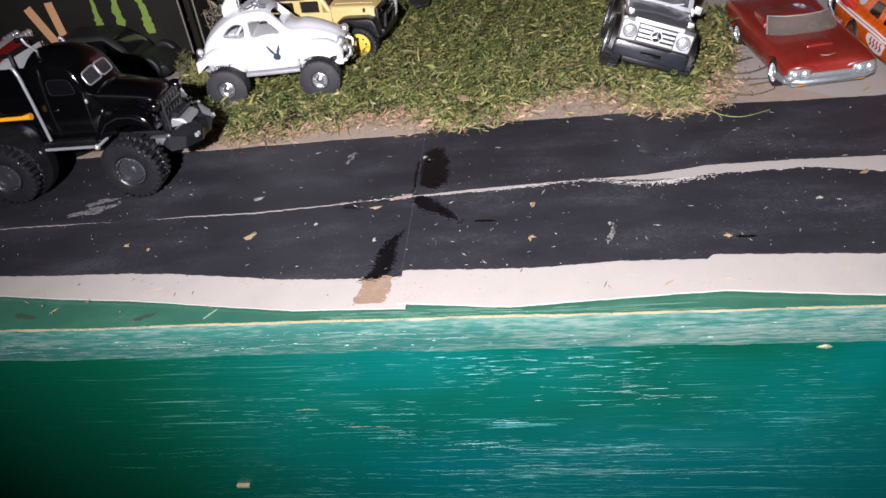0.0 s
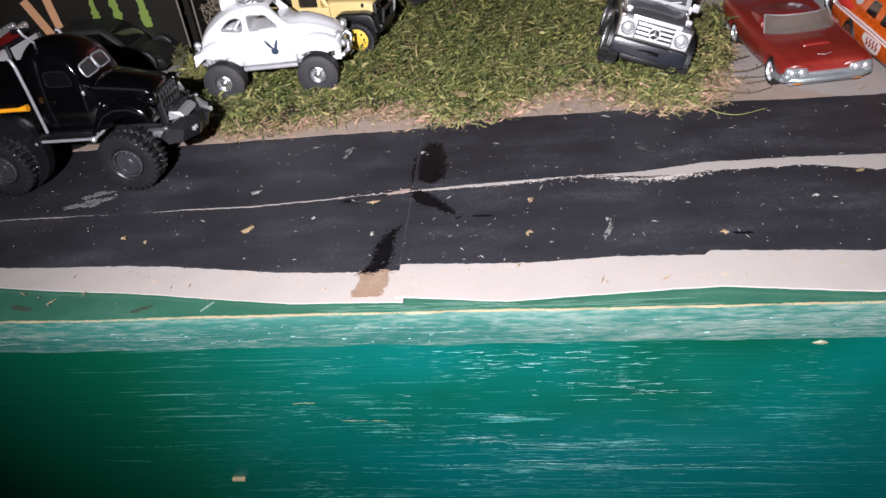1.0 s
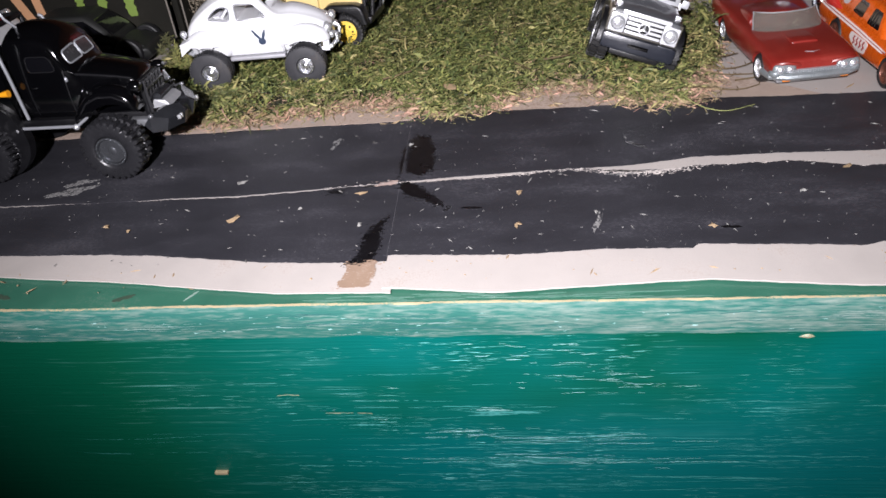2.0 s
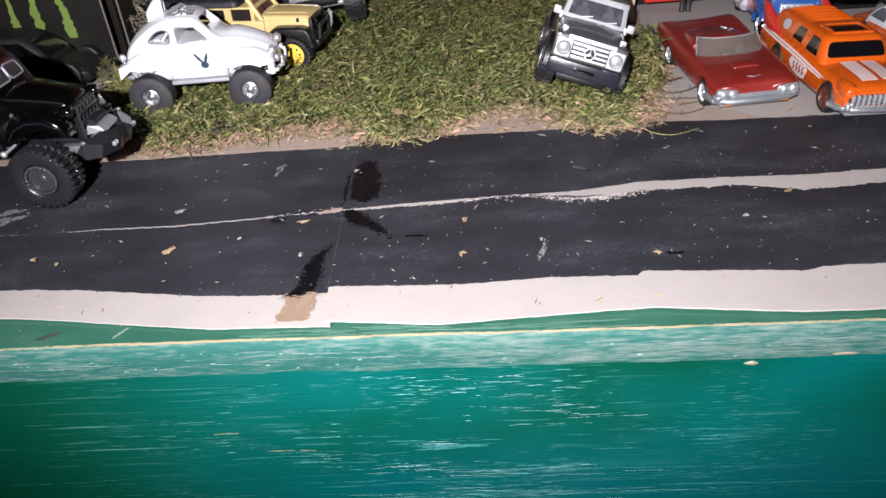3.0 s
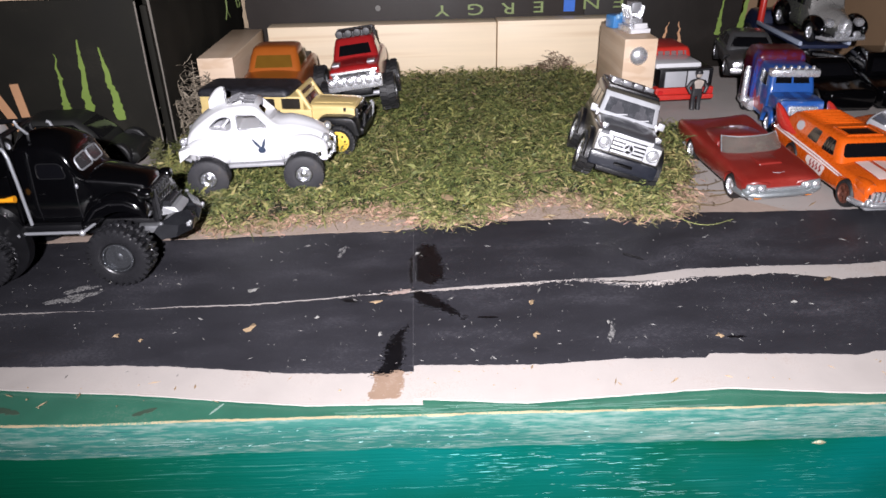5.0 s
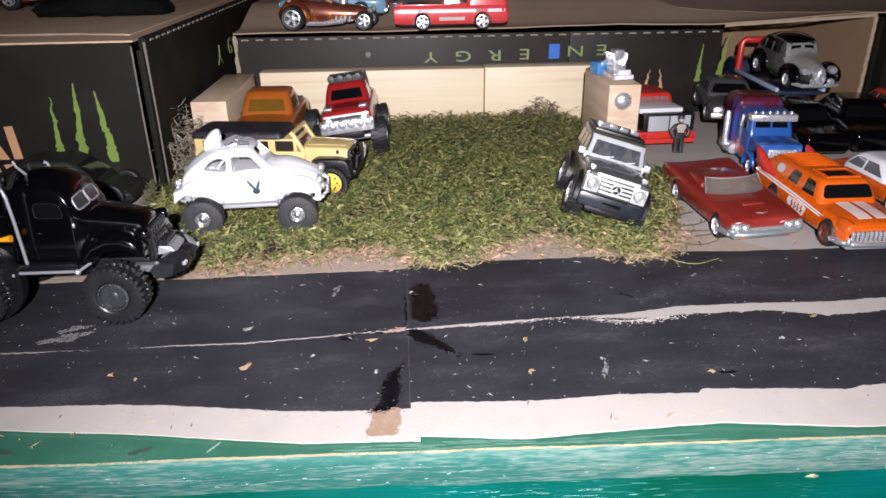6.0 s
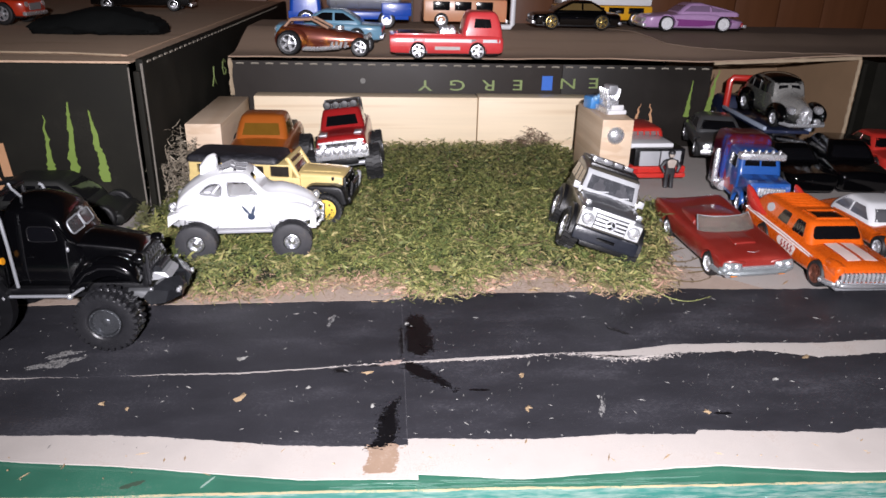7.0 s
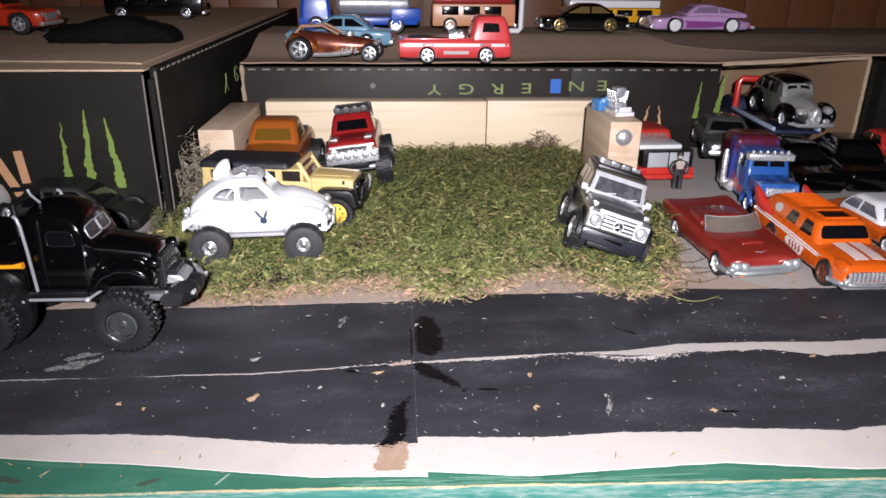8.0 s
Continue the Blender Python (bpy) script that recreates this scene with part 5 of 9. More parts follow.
                ball(rb, (rim_r * 0.62 * math.cos(a), f * 0.62, rim_r * 0.62 * math.sin(a)), (rim_r * 0.09, rim_r * 0.07, rim_r * 0.09), 8)
        elif rim == "holes":
            lathe(rb, [(rim_r * 0.85, f * 0.8), (rim_r * 0.3, f * 1.0), (rim_r * 0.28, f * 1.2), (0.05, f * 1.2)], axis="y", seg=24)
        elif rim == "beadlock":
            lathe(rb, [(rim_r * 0.84, f * 0.95), (rim_r * 0.74, f * 0.8), (rim_r * 0.62, f * 0.3), (rim_r * 0.36, f * 0.34), (rim_r * 0.33, f * 0.9), (rim_r * 0.24, f * 1.0), (0.05, f * 1.02)], axis="y", seg=32)
            for k in range(20):
                a = 2 * math.pi * k / 20
                ball(rb, (rim_r * 0.93 * math.cos(a), f * 1.25, rim_r * 0.93 * math.sin(a)), rim_r * 0.05, 6)
        sub = []
        if rim == "holes":
            hb = bmesh.new()
            for k in range(7):
                a = 2 * math.pi * k / 7
                lathe(hb, [(0.05, f * 0.7), (rim_r * 0.1, f * 0.7), (rim_r * 0.1, f * 0.96), (0.05, f * 0.98)], (rim_r * 0.58 * math.cos(a), 0, rim_r * 0.58 * math.sin(a)), "y", 10)
            sub.append(("lug_holes", hb, BLACK_PLASTIC))
        meshes = []
        for name, b, mm in [("wheel", drum, BLACK_PLASTIC), ("tyre", tb, tyre_mat), ("rim", rb, rim_mat)] + sub:
            bmesh.ops.recalc_face_normals(b, faces=b.faces)
            bmesh.ops.scale(b, vec=(MM, MM, MM), verts=b.verts)
            me = bpy.data.meshes.new(name)
            b.to_mesh(me)
            b.free()
            me.materials.append(mm)
            meshes.append((name, me))
        WHEEL_CACHE[key] = meshes
    meshes = WHEEL_CACHE[key]
    hub = link_mesh("wheel", meshes[0][1], parent, label)
    hub.location = (x * MM, y * MM, z * MM)
    for name, me in meshes[1:]:
        link_mesh(name, me, hub)
    return hub


def wheels(parent, xr, xf, y, r, w, rim_mat, z=None, rr=None, **kw):
    rr = rr or r
    for s in (1, -1):
        wheel(parent, xf, s * y, z or r, r, w, rim_mat, **kw)
        wheel(parent, xr, s * y, (z or r) if rr == r else rr, rr, w, rim_mat, **kw)


def wells(bm, xs, r, z, y, deep=9):
    """Cuts round wheel arches into both flanks."""
    c = bmesh.new()
    for x in xs:
        for s in (1, -1):
            lathe(c, [(0.01, 0), (r, 0), (r, deep * 2), (0.01, deep * 2)], (x, s * y - deep * (1 if s > 0 else 1) - 0, z), "y", 28)
    return carve(bm, c)


def sedan(name, label, category, m, paint, L=72, W=15.5, belt=15, roof=24, cab=(-26, -17, 6, 14), wr=5.5, wx=(-21, 23), clear=3.5, rim_mat=CHROME, rim="five", top=None, glass=DARK_GLASS,
          nose=0.86, tail=0.86, hood_drop=1.5, boot_drop=1.0, round_nose=3.0, group="toy cars", chrome=True, tyre_mat=None, arch=True, win=(0.12, 0.88), radius=4.0, lamp_mat=None, rim_r=None):
    """A die-cast toy car: shell, greenhouse, panes, bumpers, lamps and four wheels.
    cab: rear foot, rear roof, front roof and front foot of the greenhouse."""
    root = thing(name, label, category, m, group)
    h = L / 2
    st = []
    for t, wf, dz in ((-1, tail * 0.93, -boot_drop - round_nose * 0.7), (-0.965, tail, -boot_drop - round_nose * 0.12), (-0.8, 0.97, -boot_drop), (-0.35, 1, 0), (0.2, 1, 0.2), (0.55, 1, -hood_drop * 0.5),
                      (0.85, 0.97, -hood_drop), (0.965, nose, -hood_drop - round_nose * 0.12), (1, nose * 0.93, -hood_drop - round_nose * 0.7)):
        zt = belt + dz
        end = abs(t) > 0.97
        st.append((t * h, clear + (1.5 if end else 0), clear + (zt - clear) * 0.62, zt - 1.2, W * wf * 0.92, W * wf, W * wf * 0.93, 1.4))
    shell = hull(bmesh.new(), st)
    if arch:
        shell = wells(shell, wx, wr + 1.0, wr, W, deep=4.5)
    tree = skin(shell)
    part("body", shell, paint, root)
    xr0, xr1, xf1, xf0 = cab
    gh = cabin(bmesh.new(), [(belt - 2.5, xr0 - 1, xf0 + 1.5, W * 0.9), (belt + 0.5, xr0, xf0, W * 0.87), (belt + (roof - belt) * 0.5, (xr0 + xr1) / 2 - 0.6, (xf0 + xf1) / 2 + 0.6, W * 0.79),
                             (roof - 1.2, xr1 - 0.5, xf1 + 0.6, W * 0.69), (roof - 0.3, xr1 + 1.5, xf1 - 1.5, W * 0.58), (roof, xr1 + 4, xf1 - 4, W * 0.4)], radius)
    gt = skin(gh)
    part("cabin", gh, top or paint, root)
    g = roof - belt
    z0, z1 = belt + g * win[0], belt + g * win[1] - 1.4
    mid = (xr0 + xf0) / 2 - 1
    for s in (1, -1):
        part("side_window", inlay(gt, [(mid + 0.8, z0), (xf0 - 3.6, z0), (xf1 - 1.4, z1), (mid + 0.8, z1)], "y", s, 0.15), glass, root)
        part("side_window", inlay(gt, [(xr0 + 4.2, z0), (mid - 0.8, z0), (mid - 0.8, z1), (xr1 + 1.2, z1)], "y", s, 0.15), glass, root)
    part("windscreen", inlay(gt, [(-W * 0.74, z0), (W * 0.74, z0), (W * 0.58, z1), (-W * 0.58, z1)], "x", 1, 0.15), glass, root)
    part("rear_window", inlay(gt, [(-W * 0.70, z0), (W * 0.70, z0), (W * 0.54, z1), (-W * 0.54, z1)], "x", -1, 0.15), glass, root)
    part("chassis", blocks((-h * 0.93, -W * 0.8, clear - 1.2, h * 0.93, W * 0.8, clear + 2.5), bevel=0.8), BLACK_PLASTIC, root)
    wheels(root, wx[0], wx[1], W - 2.4, wr, 4.8, rim_mat, rim=rim, tyre_mat=tyre_mat, rim_r=rim_r)
    if chrome:
        zt = belt - hood_drop
        nb = bmesh.new()
        block(nb, h - 2.0, -W * 0.88, clear + 0.6, h + 1.2, W * 0.88, clear + 3.4, 0.9)
        part("front_bumper", nb, CHROME, root)
        nb = bmesh.new()
        block(nb, -h - 1.2, -W * 0.88, clear + 0.8, -h + 2.0, W * 0.88, clear + 3.4, 0.9)
        part("rear_bumper", nb, CHROME, root)
        gb = inlay(tree, box2(-W * 0.45, clear + 4.2, W * 0.45, zt - 3.4), "x", 1, 0.3)
        part("grille", gb, DULL_METAL, root)
        for s in (1, -1):
            part("headlight", inlay(tree, oval(s * W * 0.68, zt - 4.0, 1.9), "x", 1, 0.7), lamp_mat or CHROME, root)
            part("tail_light", inlay(tree, oval(s * W * 0.68, belt - boot_drop - 4.6, 1.6), "x", -1, 0.4), RED_LENS, root)
    return root, tree, gt


# ---- white baja saloon with big tyres ----
def baja(m):
    root = thing("baja_car", "white toy baja car with grey balloon tyres and roof scoop", "toy car", m, "toy cars")
    st = [(-31.5, 17, 21, 23.5, 7.5, 8.8, 6.5, 1.5), (-29, 15, 21.5, 28, 10, 11.5, 8.5, 2), (-22.5, 14, 22, 33.5, 12, 13, 9.3, 2.2), (-14, 14, 23, 38.3, 13, 13.6, 9.6, 1.8), (-5, 14, 23, 39.9, 13.3, 13.8, 10.0, 1.4),
          (2, 14, 23, 39.2, 13.3, 13.8, 10.0, 1.4), (6.5, 14, 23, 34.8, 13, 13.6, 10.0, 1.4), (11, 14, 22.5, 30.6, 12.6, 13.0, 9.8, 1.8), (17, 15, 22.5, 30.0, 11.2, 12.2, 9.0, 2.4), (24, 15.5, 22.5, 28.2, 9.6, 11, 8, 2.2),
          (30, 17, 22, 25.4, 7.6, 9, 6.2, 1.8), (33.5, 18.5, 21.5, 22.4, 5, 6.2, 4, 1.0)]
    shell = hull(bmesh.new(), st, 4, 4)
    hollow = hull(bmesh.new(), [(x, 17, 23.5, zt - 1.5, wl - 1.5, wb - 1.5, wt - 1.2, cr) for x, zl, zb, zt, wl, wb, wt, cr in st[2:8]], 3, 4)
    shell = carve(shell, hollow)
    for cut in (prism(rounded([(-19.4, 31.0), (-9.8, 30.2), (-9.4, 35.0), (-12.8, 35.6), (-16.2, 34.2)], 1.6), "y", -25, 25),
                prism(rounded([(-6.2, 30.2), (6.2, 30.6), (1.6, 36.0), (-6.6, 36.2)], 0.9), "y", -25, 25),
                prism(rounded([(-9.2, 33.0), (9.2, 33.0), (7.8, 39.0), (-7.8, 39.0)], 1.2), "x", 0.5, 25),
                prism(rounded([(-11, -7.4), (1.4, -7.6), (1.4, 7.6), (-11, 7.4)], 1.5), "z", 36.0, 50)):
        shell = carve(shell, cut)
    tree = skin(shell)
    part("body", shell, WHITE_PAINT, root)
    SEAL = mat("grey_seal", (0.17, 0.175, 0.195), 0.5)
    INSIDE = mat("pale_grey_interior", (0.58, 0.58, 0.61), 0.45, coat=0.2, var=0.2, grain=200, bump=0.1)
    for y in (-5.8, 5.8):
        sb = bmesh.new()
        block(sb, -4.5, y - 3.6, 17.5, 2.5, y + 3.6, 22, 1.4)
        block(sb, -1.6, y - 3.4, 21, 1.6, y + 3.4, 35.0, 1.4, m=Matrix.Translation((-4.4, 0, 1)) @ Matrix.Rotation(radians(-7), 4, "Y"))
        part("seat", sb, INSIDE, root, "pale grey bucket seat")
    part("door_lining", blocks((-19, 9.6, 17.5, 6.5, 10.4, 29.5), bevel=0.3), mat("dark_grey_lining", (0.035, 0.035, 0.04), 0.5, var=0.3), root)
    part("floor_mat", blocks((-19, -10, 16.8, 7, 9.4, 17.6)), bpy.data.materials["dark_grey_lining"], root)
    part("rear_bench", blocks((-18, -9, 17.5, -14.5, 9, 31.5), bevel=1.4), INSIDE, root)
    part("dashboard", blocks((6.5, -10, 25, 9, 10, 31.0), bevel=1.0), INSIDE, root)
    cage = bmesh.new()
    for s in (1, -1):
        tube(cage, [(-8, s * 10.8, 20), (-8, s * 10.2, 30), (-8, s * 8.6, 37.6)], 0.7, 8)
        tube(cage, [(-8, s * 8.6, 37), (-17, s * 8.6, 27)], 0.6, 8)
    part("roll_cage", cage, INSIDE, root)
    part("steering_wheel", tube(bmesh.new(), [(2.4 + 0.8 * math.cos(a), -5.6 + 3.2 * math.sin(a), 28.5 + 3.2 * math.cos(a)) for a in [2 * math.pi * k / 14 for k in range(15)]], 0.4, 6), DULL_METAL, root)
    for s in (1, -1):
        for x, cx, lx, ry, z, rz, low in ((21.2, 21.6, 11.6, 5.6, 18.6, 7.8, 18.7), (-21.8, -20.8, 11.2, 5.2, 19.4, 7.6, 20.2)):
            fb = ball(bmesh.new(), (cx, s * 11.6, z), (lx, ry, rz), 30)
            fb = carve(fb, lathe(bmesh.new(), [(0.01, -12), (10.6, -12), (10.6, 12), (0.01, 12)], (x, s * 15.5, 9.4), "y", 30))
            fb = carve(fb, blocks((x - 8.5 if x > 0 else x - 14, s * 14 - 12, 4, x + 14 if x > 0 else x + 6.5, s * 14 + 12, low)))
            ft = skin(fb)
            part("fender", fb, WHITE_PAINT, root, "cut-back white fender")
            arch = [(x + 11.3 * math.cos(a), 9.4 + 11.3 * math.sin(a)) for a in [radians(22 + 136 * q / 16) for q in range(17)]]
            arch = [p for p in arch if p[1] > low - 0.2]
            hits = [ft.ray_cast(Vector((a, s * 60, b)), Vector((0, -s, 0)))[0] for a, b in arch]
            hits = [h for h in hits if h is not None and abs(h.y) > 11.5]
            if len(hits) > 3:
                part("fender_lip", tube(bmesh.new(), hits, 0.75, 8), WHITE_PAINT, root)
        for window in (rounded([(-19.4, 31.0), (-9.8, 30.2), (-9.4, 35.0), (-12.8, 35.6), (-16.2, 34.2)], 1.6), rounded([(-6.2, 30.2), (6.2, 30.6), (1.6, 36.0), (-6.6, 36.2)], 0.9)):
            mx, mz = sum(p[0] for p in window) / len(window), sum(p[1] for p in window) / len(window)
            part("window_seal", bead(tree, [(mx + (a - mx) * 1.05, mz + (b - mz) * 1.10) for a, b in window], "y", s, 0.24), SEAL, root, "grey window seal")
        seal = bmesh.new()
        for a in ([(7.6, 17.5), (7.9, 17.5), (8.2, 30), (7.9, 30)], [(-7.6, 16.5), (-7.3, 16.5), (-7.9, 29.4), (-8.2, 29.4)]):
            inlay(tree, a, "y", s, 0.05, 3, seal)
        part("door_gap", seal, INSIDE, root)
        part("door_handle", blocks((-6.4, min(s * 13.4, s * 14.3), 26.6, -3.6, max(s * 13.4, s * 14.3), 27.3), bevel=0.25), WHITE_PAINT, root)
        part("running_board", blocks((-12.5, min(s * 12.2, s * 15.2), 12.8, 12.5, max(s * 12.2, s * 15.2), 14.4), bevel=0.6), mat("pale_worn_metal", (0.34, 0.34, 0.36), 0.5, 0.2, var=0.25, bump=0.2), root)
        part("headlight", ball(bmesh.new(), (32.2, s * 9.2, 23.2), (2.0, 2.3, 2.3), 14), CHROME, root)
        part("headlight", ball(bmesh.new(), (33.4, s * 7.6, 19.4), (1.6, 1.8, 1.8), 14), CHROME, root)
        part("indicator", ball(bmesh.new(), (-32.0, s * 10.4, 25), (1.6, 1.6, 1.8), 10), CHROME, root)
        part("shock_absorber", tube(bmesh.new(), [(-25.6, s * 12.6, 12), (-25.8, s * 12.2, 21)], 1.4, 10), CHROME, root, "chrome rear shock absorber")
        part("shock_absorber", tube(bmesh.new(), [(18.0, s * 12.2, 13), (17.4, s * 12.0, 19.6)], 1.3, 10), CHROME, root, "chrome front shock absorber")
    b = inlay(tree, oval(3.2, 20.4, 1.7, 1.5), "y", -1, 0.15, 1)
    inlay(tree, [(2.4, 21.0), (0.4, 23.1), (-0.9, 25.4), (-0.3, 25.6), (1.4, 23.8), (3.0, 21.8)], "y", -1, 0.15, 1, b)
    inlay(tree, [(3.1, 21.6), (3.6, 23.6), (4.7, 25.5), (5.2, 25.4), (5.0, 23.4), (4.1, 21.0)], "y", -1, 0.15, 1, b)
    part("badge", b, mat("dark_blue_print", (0.02, 0.035, 0.07), 0.4, var=0.1), root, "dark blue printed emblem")
    sc = hull(bmesh.new(), [(-19.6, 34, 38, 41.0, 2.0, 2.3, 1.8, 0.8), (-16.5, 36, 40.5, 44.6, 2.2, 2.5, 1.9, 0.9), (-13.8, 37.5, 41.5, 46.0, 2.3, 2.6, 2.0, 0.9), (-12.2, 38.5, 41.5, 45.8, 2.2, 2.5, 1.9, 0.8)], 4, 3)
    sc = carve(sc, prism(oval(0, 43, 1.5, 2.2), "x", -14.5, -8))
    part("roof_scoop", sc, WHITE_PAINT, root, "white roof air scoop")
    rb = bmesh.new()
    for y in (-4.4, 0.4, 4.2):
        tube(rb, [(-10.5, y, 40.6), (-6, y + 0.8, 42.2), (-3, y - 0.4, 41.2), (1.4, y, 40.6)], 0.5, 6)
    tube(rb, [(-4, -6.2, 40.4), (-4, 6.2, 40.6)], 0.4, 6)
    part("roof_rack", rb, mat("grey_rack", (0.16, 0.16, 0.17), 0.5, var=0.2), root)
    eb = bmesh.new()
    block(eb, -33.0, -7, 14, -27, 7, 22, 1.2)
    tube(eb, [(-30, -9, 15), (-34.5, -8, 17), (-35, 0, 18), (-34.5, 8, 17), (-30, 9, 15)], 0.9, 8)
    for y in (-4, 4):
        tube(eb, [(-31, y, 19), (-34, y, 21), (-34.6, y, 22.2)], 0.8, 8)
    part("engine", eb, CHROME, root, "exposed metal rear engine and bumper bar")
    fb = bmesh.new()
    tube(fb, [(27, -11.5, 14), (33, -10, 14.6), (35.4, 0, 15.4), (33, 10, 14.6), (27, 11.5, 14)], 1.0, 8)
    tube(fb, [(32, -6, 21.4), (35.4, -5.4, 19), (35.2, -5, 14.8)], 0.8, 8)
    tube(fb, [(32, 6, 21.4), (35.4, 5.4, 19), (35.2, 5, 14.8)], 0.8, 8)
    part("front_bar", fb, CHROME, root, "tubular chrome front bar")
    for s in (1, -1):
        part("bumper_plate", blocks((29.5, min(s * 9, s * 12.5), 13.4, 32.5, max(s * 9, s * 12.5), 18.8), bevel=0.6), WHITE_PAINT, root)
    for s in (1, -1):
        tail = bmesh.new()
        pts = [(-34.0, s * 9.5, 17.0), (-34.0, s * 14.5, 16.4), (-33.6, s * 14.5, 21.6), (-33.6, s * 9.5, 22.0), (-28.5, s * 14.8, 20.4), (-28.5, s * 15.0, 23.6), (-28.5, s * 10, 24.0)]
        bmesh.ops.convex_hull(tail, input=[tail.verts.new(p) for p in pts])
        part("fender_tail", tail, WHITE_PAINT, root, "squared white fender end", sharp=25)
    part("chassis", blocks((-28, -9.5, 10.5, 28, 9.5, 15.5), bevel=1), DULL_METAL, root)
    for x in (-21.8, 21.2):
        ax = bmesh.new()
        tube(ax, [(x, -13, 9.6), (x, 13, 9.6)], 1.2, 8)
        part("axle", ax, DULL_METAL, root)
    grey = mat("grey_rubber", (0.026, 0.026, 0.030), 0.62, var=0.5, grain=150, second=(0.06, 0.050, 0.042), split=0.54, bump=0.4)
    wheels(root, -21.8, 21.2, 15.2, 9.35, 9.0, mat("bright_hub", (0.66, 0.67, 0.70), 0.2, 0.92, var=0.1, bump=0.4, fine=900), z=9.2, tyre="chunky", rim="dish", rim_r=3.6, tyre_mat=grey)
    return root


baja(at(-37, 354, 2.0, 4, scale=0.99))


# ---- yellow open pick-up with a black hard top ----
YELLOW = car_paint("yellow_paint", (0.62, 0.475, 0.20), rough=0.4, var=0.14)


def jeep(m):
    root = thing("jeep", "yellow toy jeep with black roof and yellow wheels", "toy car", m, "toy cars")
    tub = bmesh.new()
    block(tub, -52, -13.5, 12, 8.5, 13.5, 24.8, 1.0)
    block(tub, 7, -11.5, 13, 31, 11.5, 25.4, 1.2)
    part("body", tub, YELLOW, root)
    upper = blocks((-51.5, -13.3, 24.2, 4.4, 13.3, 31.6), bevel=0.7)
    upper = carve(upper, prism(rounded(box2(-7.4, 24.9, 2.6, 30.6), 0.5), "y", -20, 20))
    upper = carve(upper, prism(rounded(box2(-47, 25.6, -11, 30.4), 0.8), "y", -20, 20))
    part("upper_body", upper, YELLOW, root)
    part("interior", blocks((-46.5, -12.4, 24.4, 4.0, 12.4, 31.0)), mat("brown_black_interior", (0.012, 0.009, 0.007), 0.4, var=0.3, bump=0.1), root)
    hood = hull(bmesh.new(), [(7, 22, 25, 26.8, 11, 11.7, 10.6, 1.0), (20, 22, 25, 26.6, 10.8, 11.4, 10.2, 1.0), (29.5, 21, 24.5, 26.2, 10.4, 11, 9.6, 0.8), (31.6, 21, 23.6, 25.0, 9.8, 10.4, 9, 0.5)], 4, 3)
    ht = skin(hood)
    part("bonnet", hood, YELLOW, root)
    for s in (1, -1):
        part("bonnet_crease", inlay(ht, [(9, s * 7.2), (29, s * 6.2), (29, s * 6.6), (9, s * 7.6)], "z", 1, 0.22, 3), YELLOW, root)
        part("bonnet_catch", blocks((25, min(s * 10.6, s * 11.9), 23.6, 26.4, max(s * 10.6, s * 11.9), 25.4), bevel=0.2), BLACK_PLASTIC, root)
        part("door_gap", blocks((-9.0, min(s * 13.3, s * 13.62), 13.5, -8.6, max(s * 13.3, s * 13.62), 24.4)), BLACK_PLASTIC, root)
    fr = bmesh.new()
    a = [(7.4, -12.2, 25.0), (2.0, -11.6, 34.2), (2.0, 11.6, 34.2), (7.4, 12.2, 25.0)]
    tube(fr, [a[0], a[1]], 1.35, 10)
    tube(fr, [a[3], a[2]], 1.35, 10)
    tube(fr, [(2.0, -12.4, 34.2), (2.0, 12.4, 34.2)], 1.25, 10)
    tube(fr, [(7.4, -12.6, 25.4), (7.4, 12.6, 25.4)], 1.2, 10)
    part("windscreen_frame", fr, YELLOW, root)
    part("windscreen", prism([(7.0, 25.6), (2.2, 33.6), (1.8, 33.4), (6.6, 25.4)], "y", -11.2, 11.2), mat("brown_tinted_window", (0.085, 0.052, 0.038), 0.12, coat=0.5, var=0.4, grain=120, bump=0), root, "brown tinted windscreen")
    part("wiper", tube(bmesh.new(), [(7.6, -5, 26.4), (5.6, -3, 29.4), (5.0, -2.6, 30.2)], 0.3, 6), BLACK_PLASTIC, root)
    roof = cabin(bmesh.new(), [(31.4, -53, -3.0, 13.8), (33.0, -53, -3.2, 13.6), (34.6, -52, -4.2, 12.6), (35.3, -48, -7, 10), (35.6, -44, -10, 7)], 3.0)
    part("roof", roof, mat("black_soft_roof", (0.011, 0.011, 0.014), 0.5, var=0.3, second=(0.035, 0.035, 0.045), split=0.5, bump=0.3), root, "black soft roof")
    for s in (1, -1):
        for x, ln in ((22.4, 12.0), (-27, 12)):
            fl = cabin(bmesh.new(), [(12.5, x - ln, x + ln, 4), (19.4, x - ln * 0.9, x + ln * 0.84, 4), (21.6, x - ln * 0.7, x + ln * 0.62, 3.8), (22.2, x - ln * 0.5, x + ln * 0.45, 3.0)], 1.5)
            bmesh.ops.translate(fl, vec=(0, s * 13.6, 0), verts=fl.verts)
            cut = lathe(bmesh.new(), [(0.01, -9), (9.8, -9), (9.8, 9), (0.01, 9)], (x, s * 15, 9.0), "y", 26)
            part("fender", carve(fl, cut), BLACK_PLASTIC, root, "black plastic fender flare")
        part("headlight", lathe(bmesh.new(), [(0.1, 34.0), (1.6, 33.8), (2.4, 33.2), (2.6, 31.8)], (0, s * 7.8, 21.6), "x", 16), BLACK_PAINT, root)
        part("sill", blocks((-14, min(s * 11.5, s * 14.2), 10.5, 8, max(s * 11.5, s * 14.2), 12.2), bevel=0.4), BLACK_PLASTIC, root)
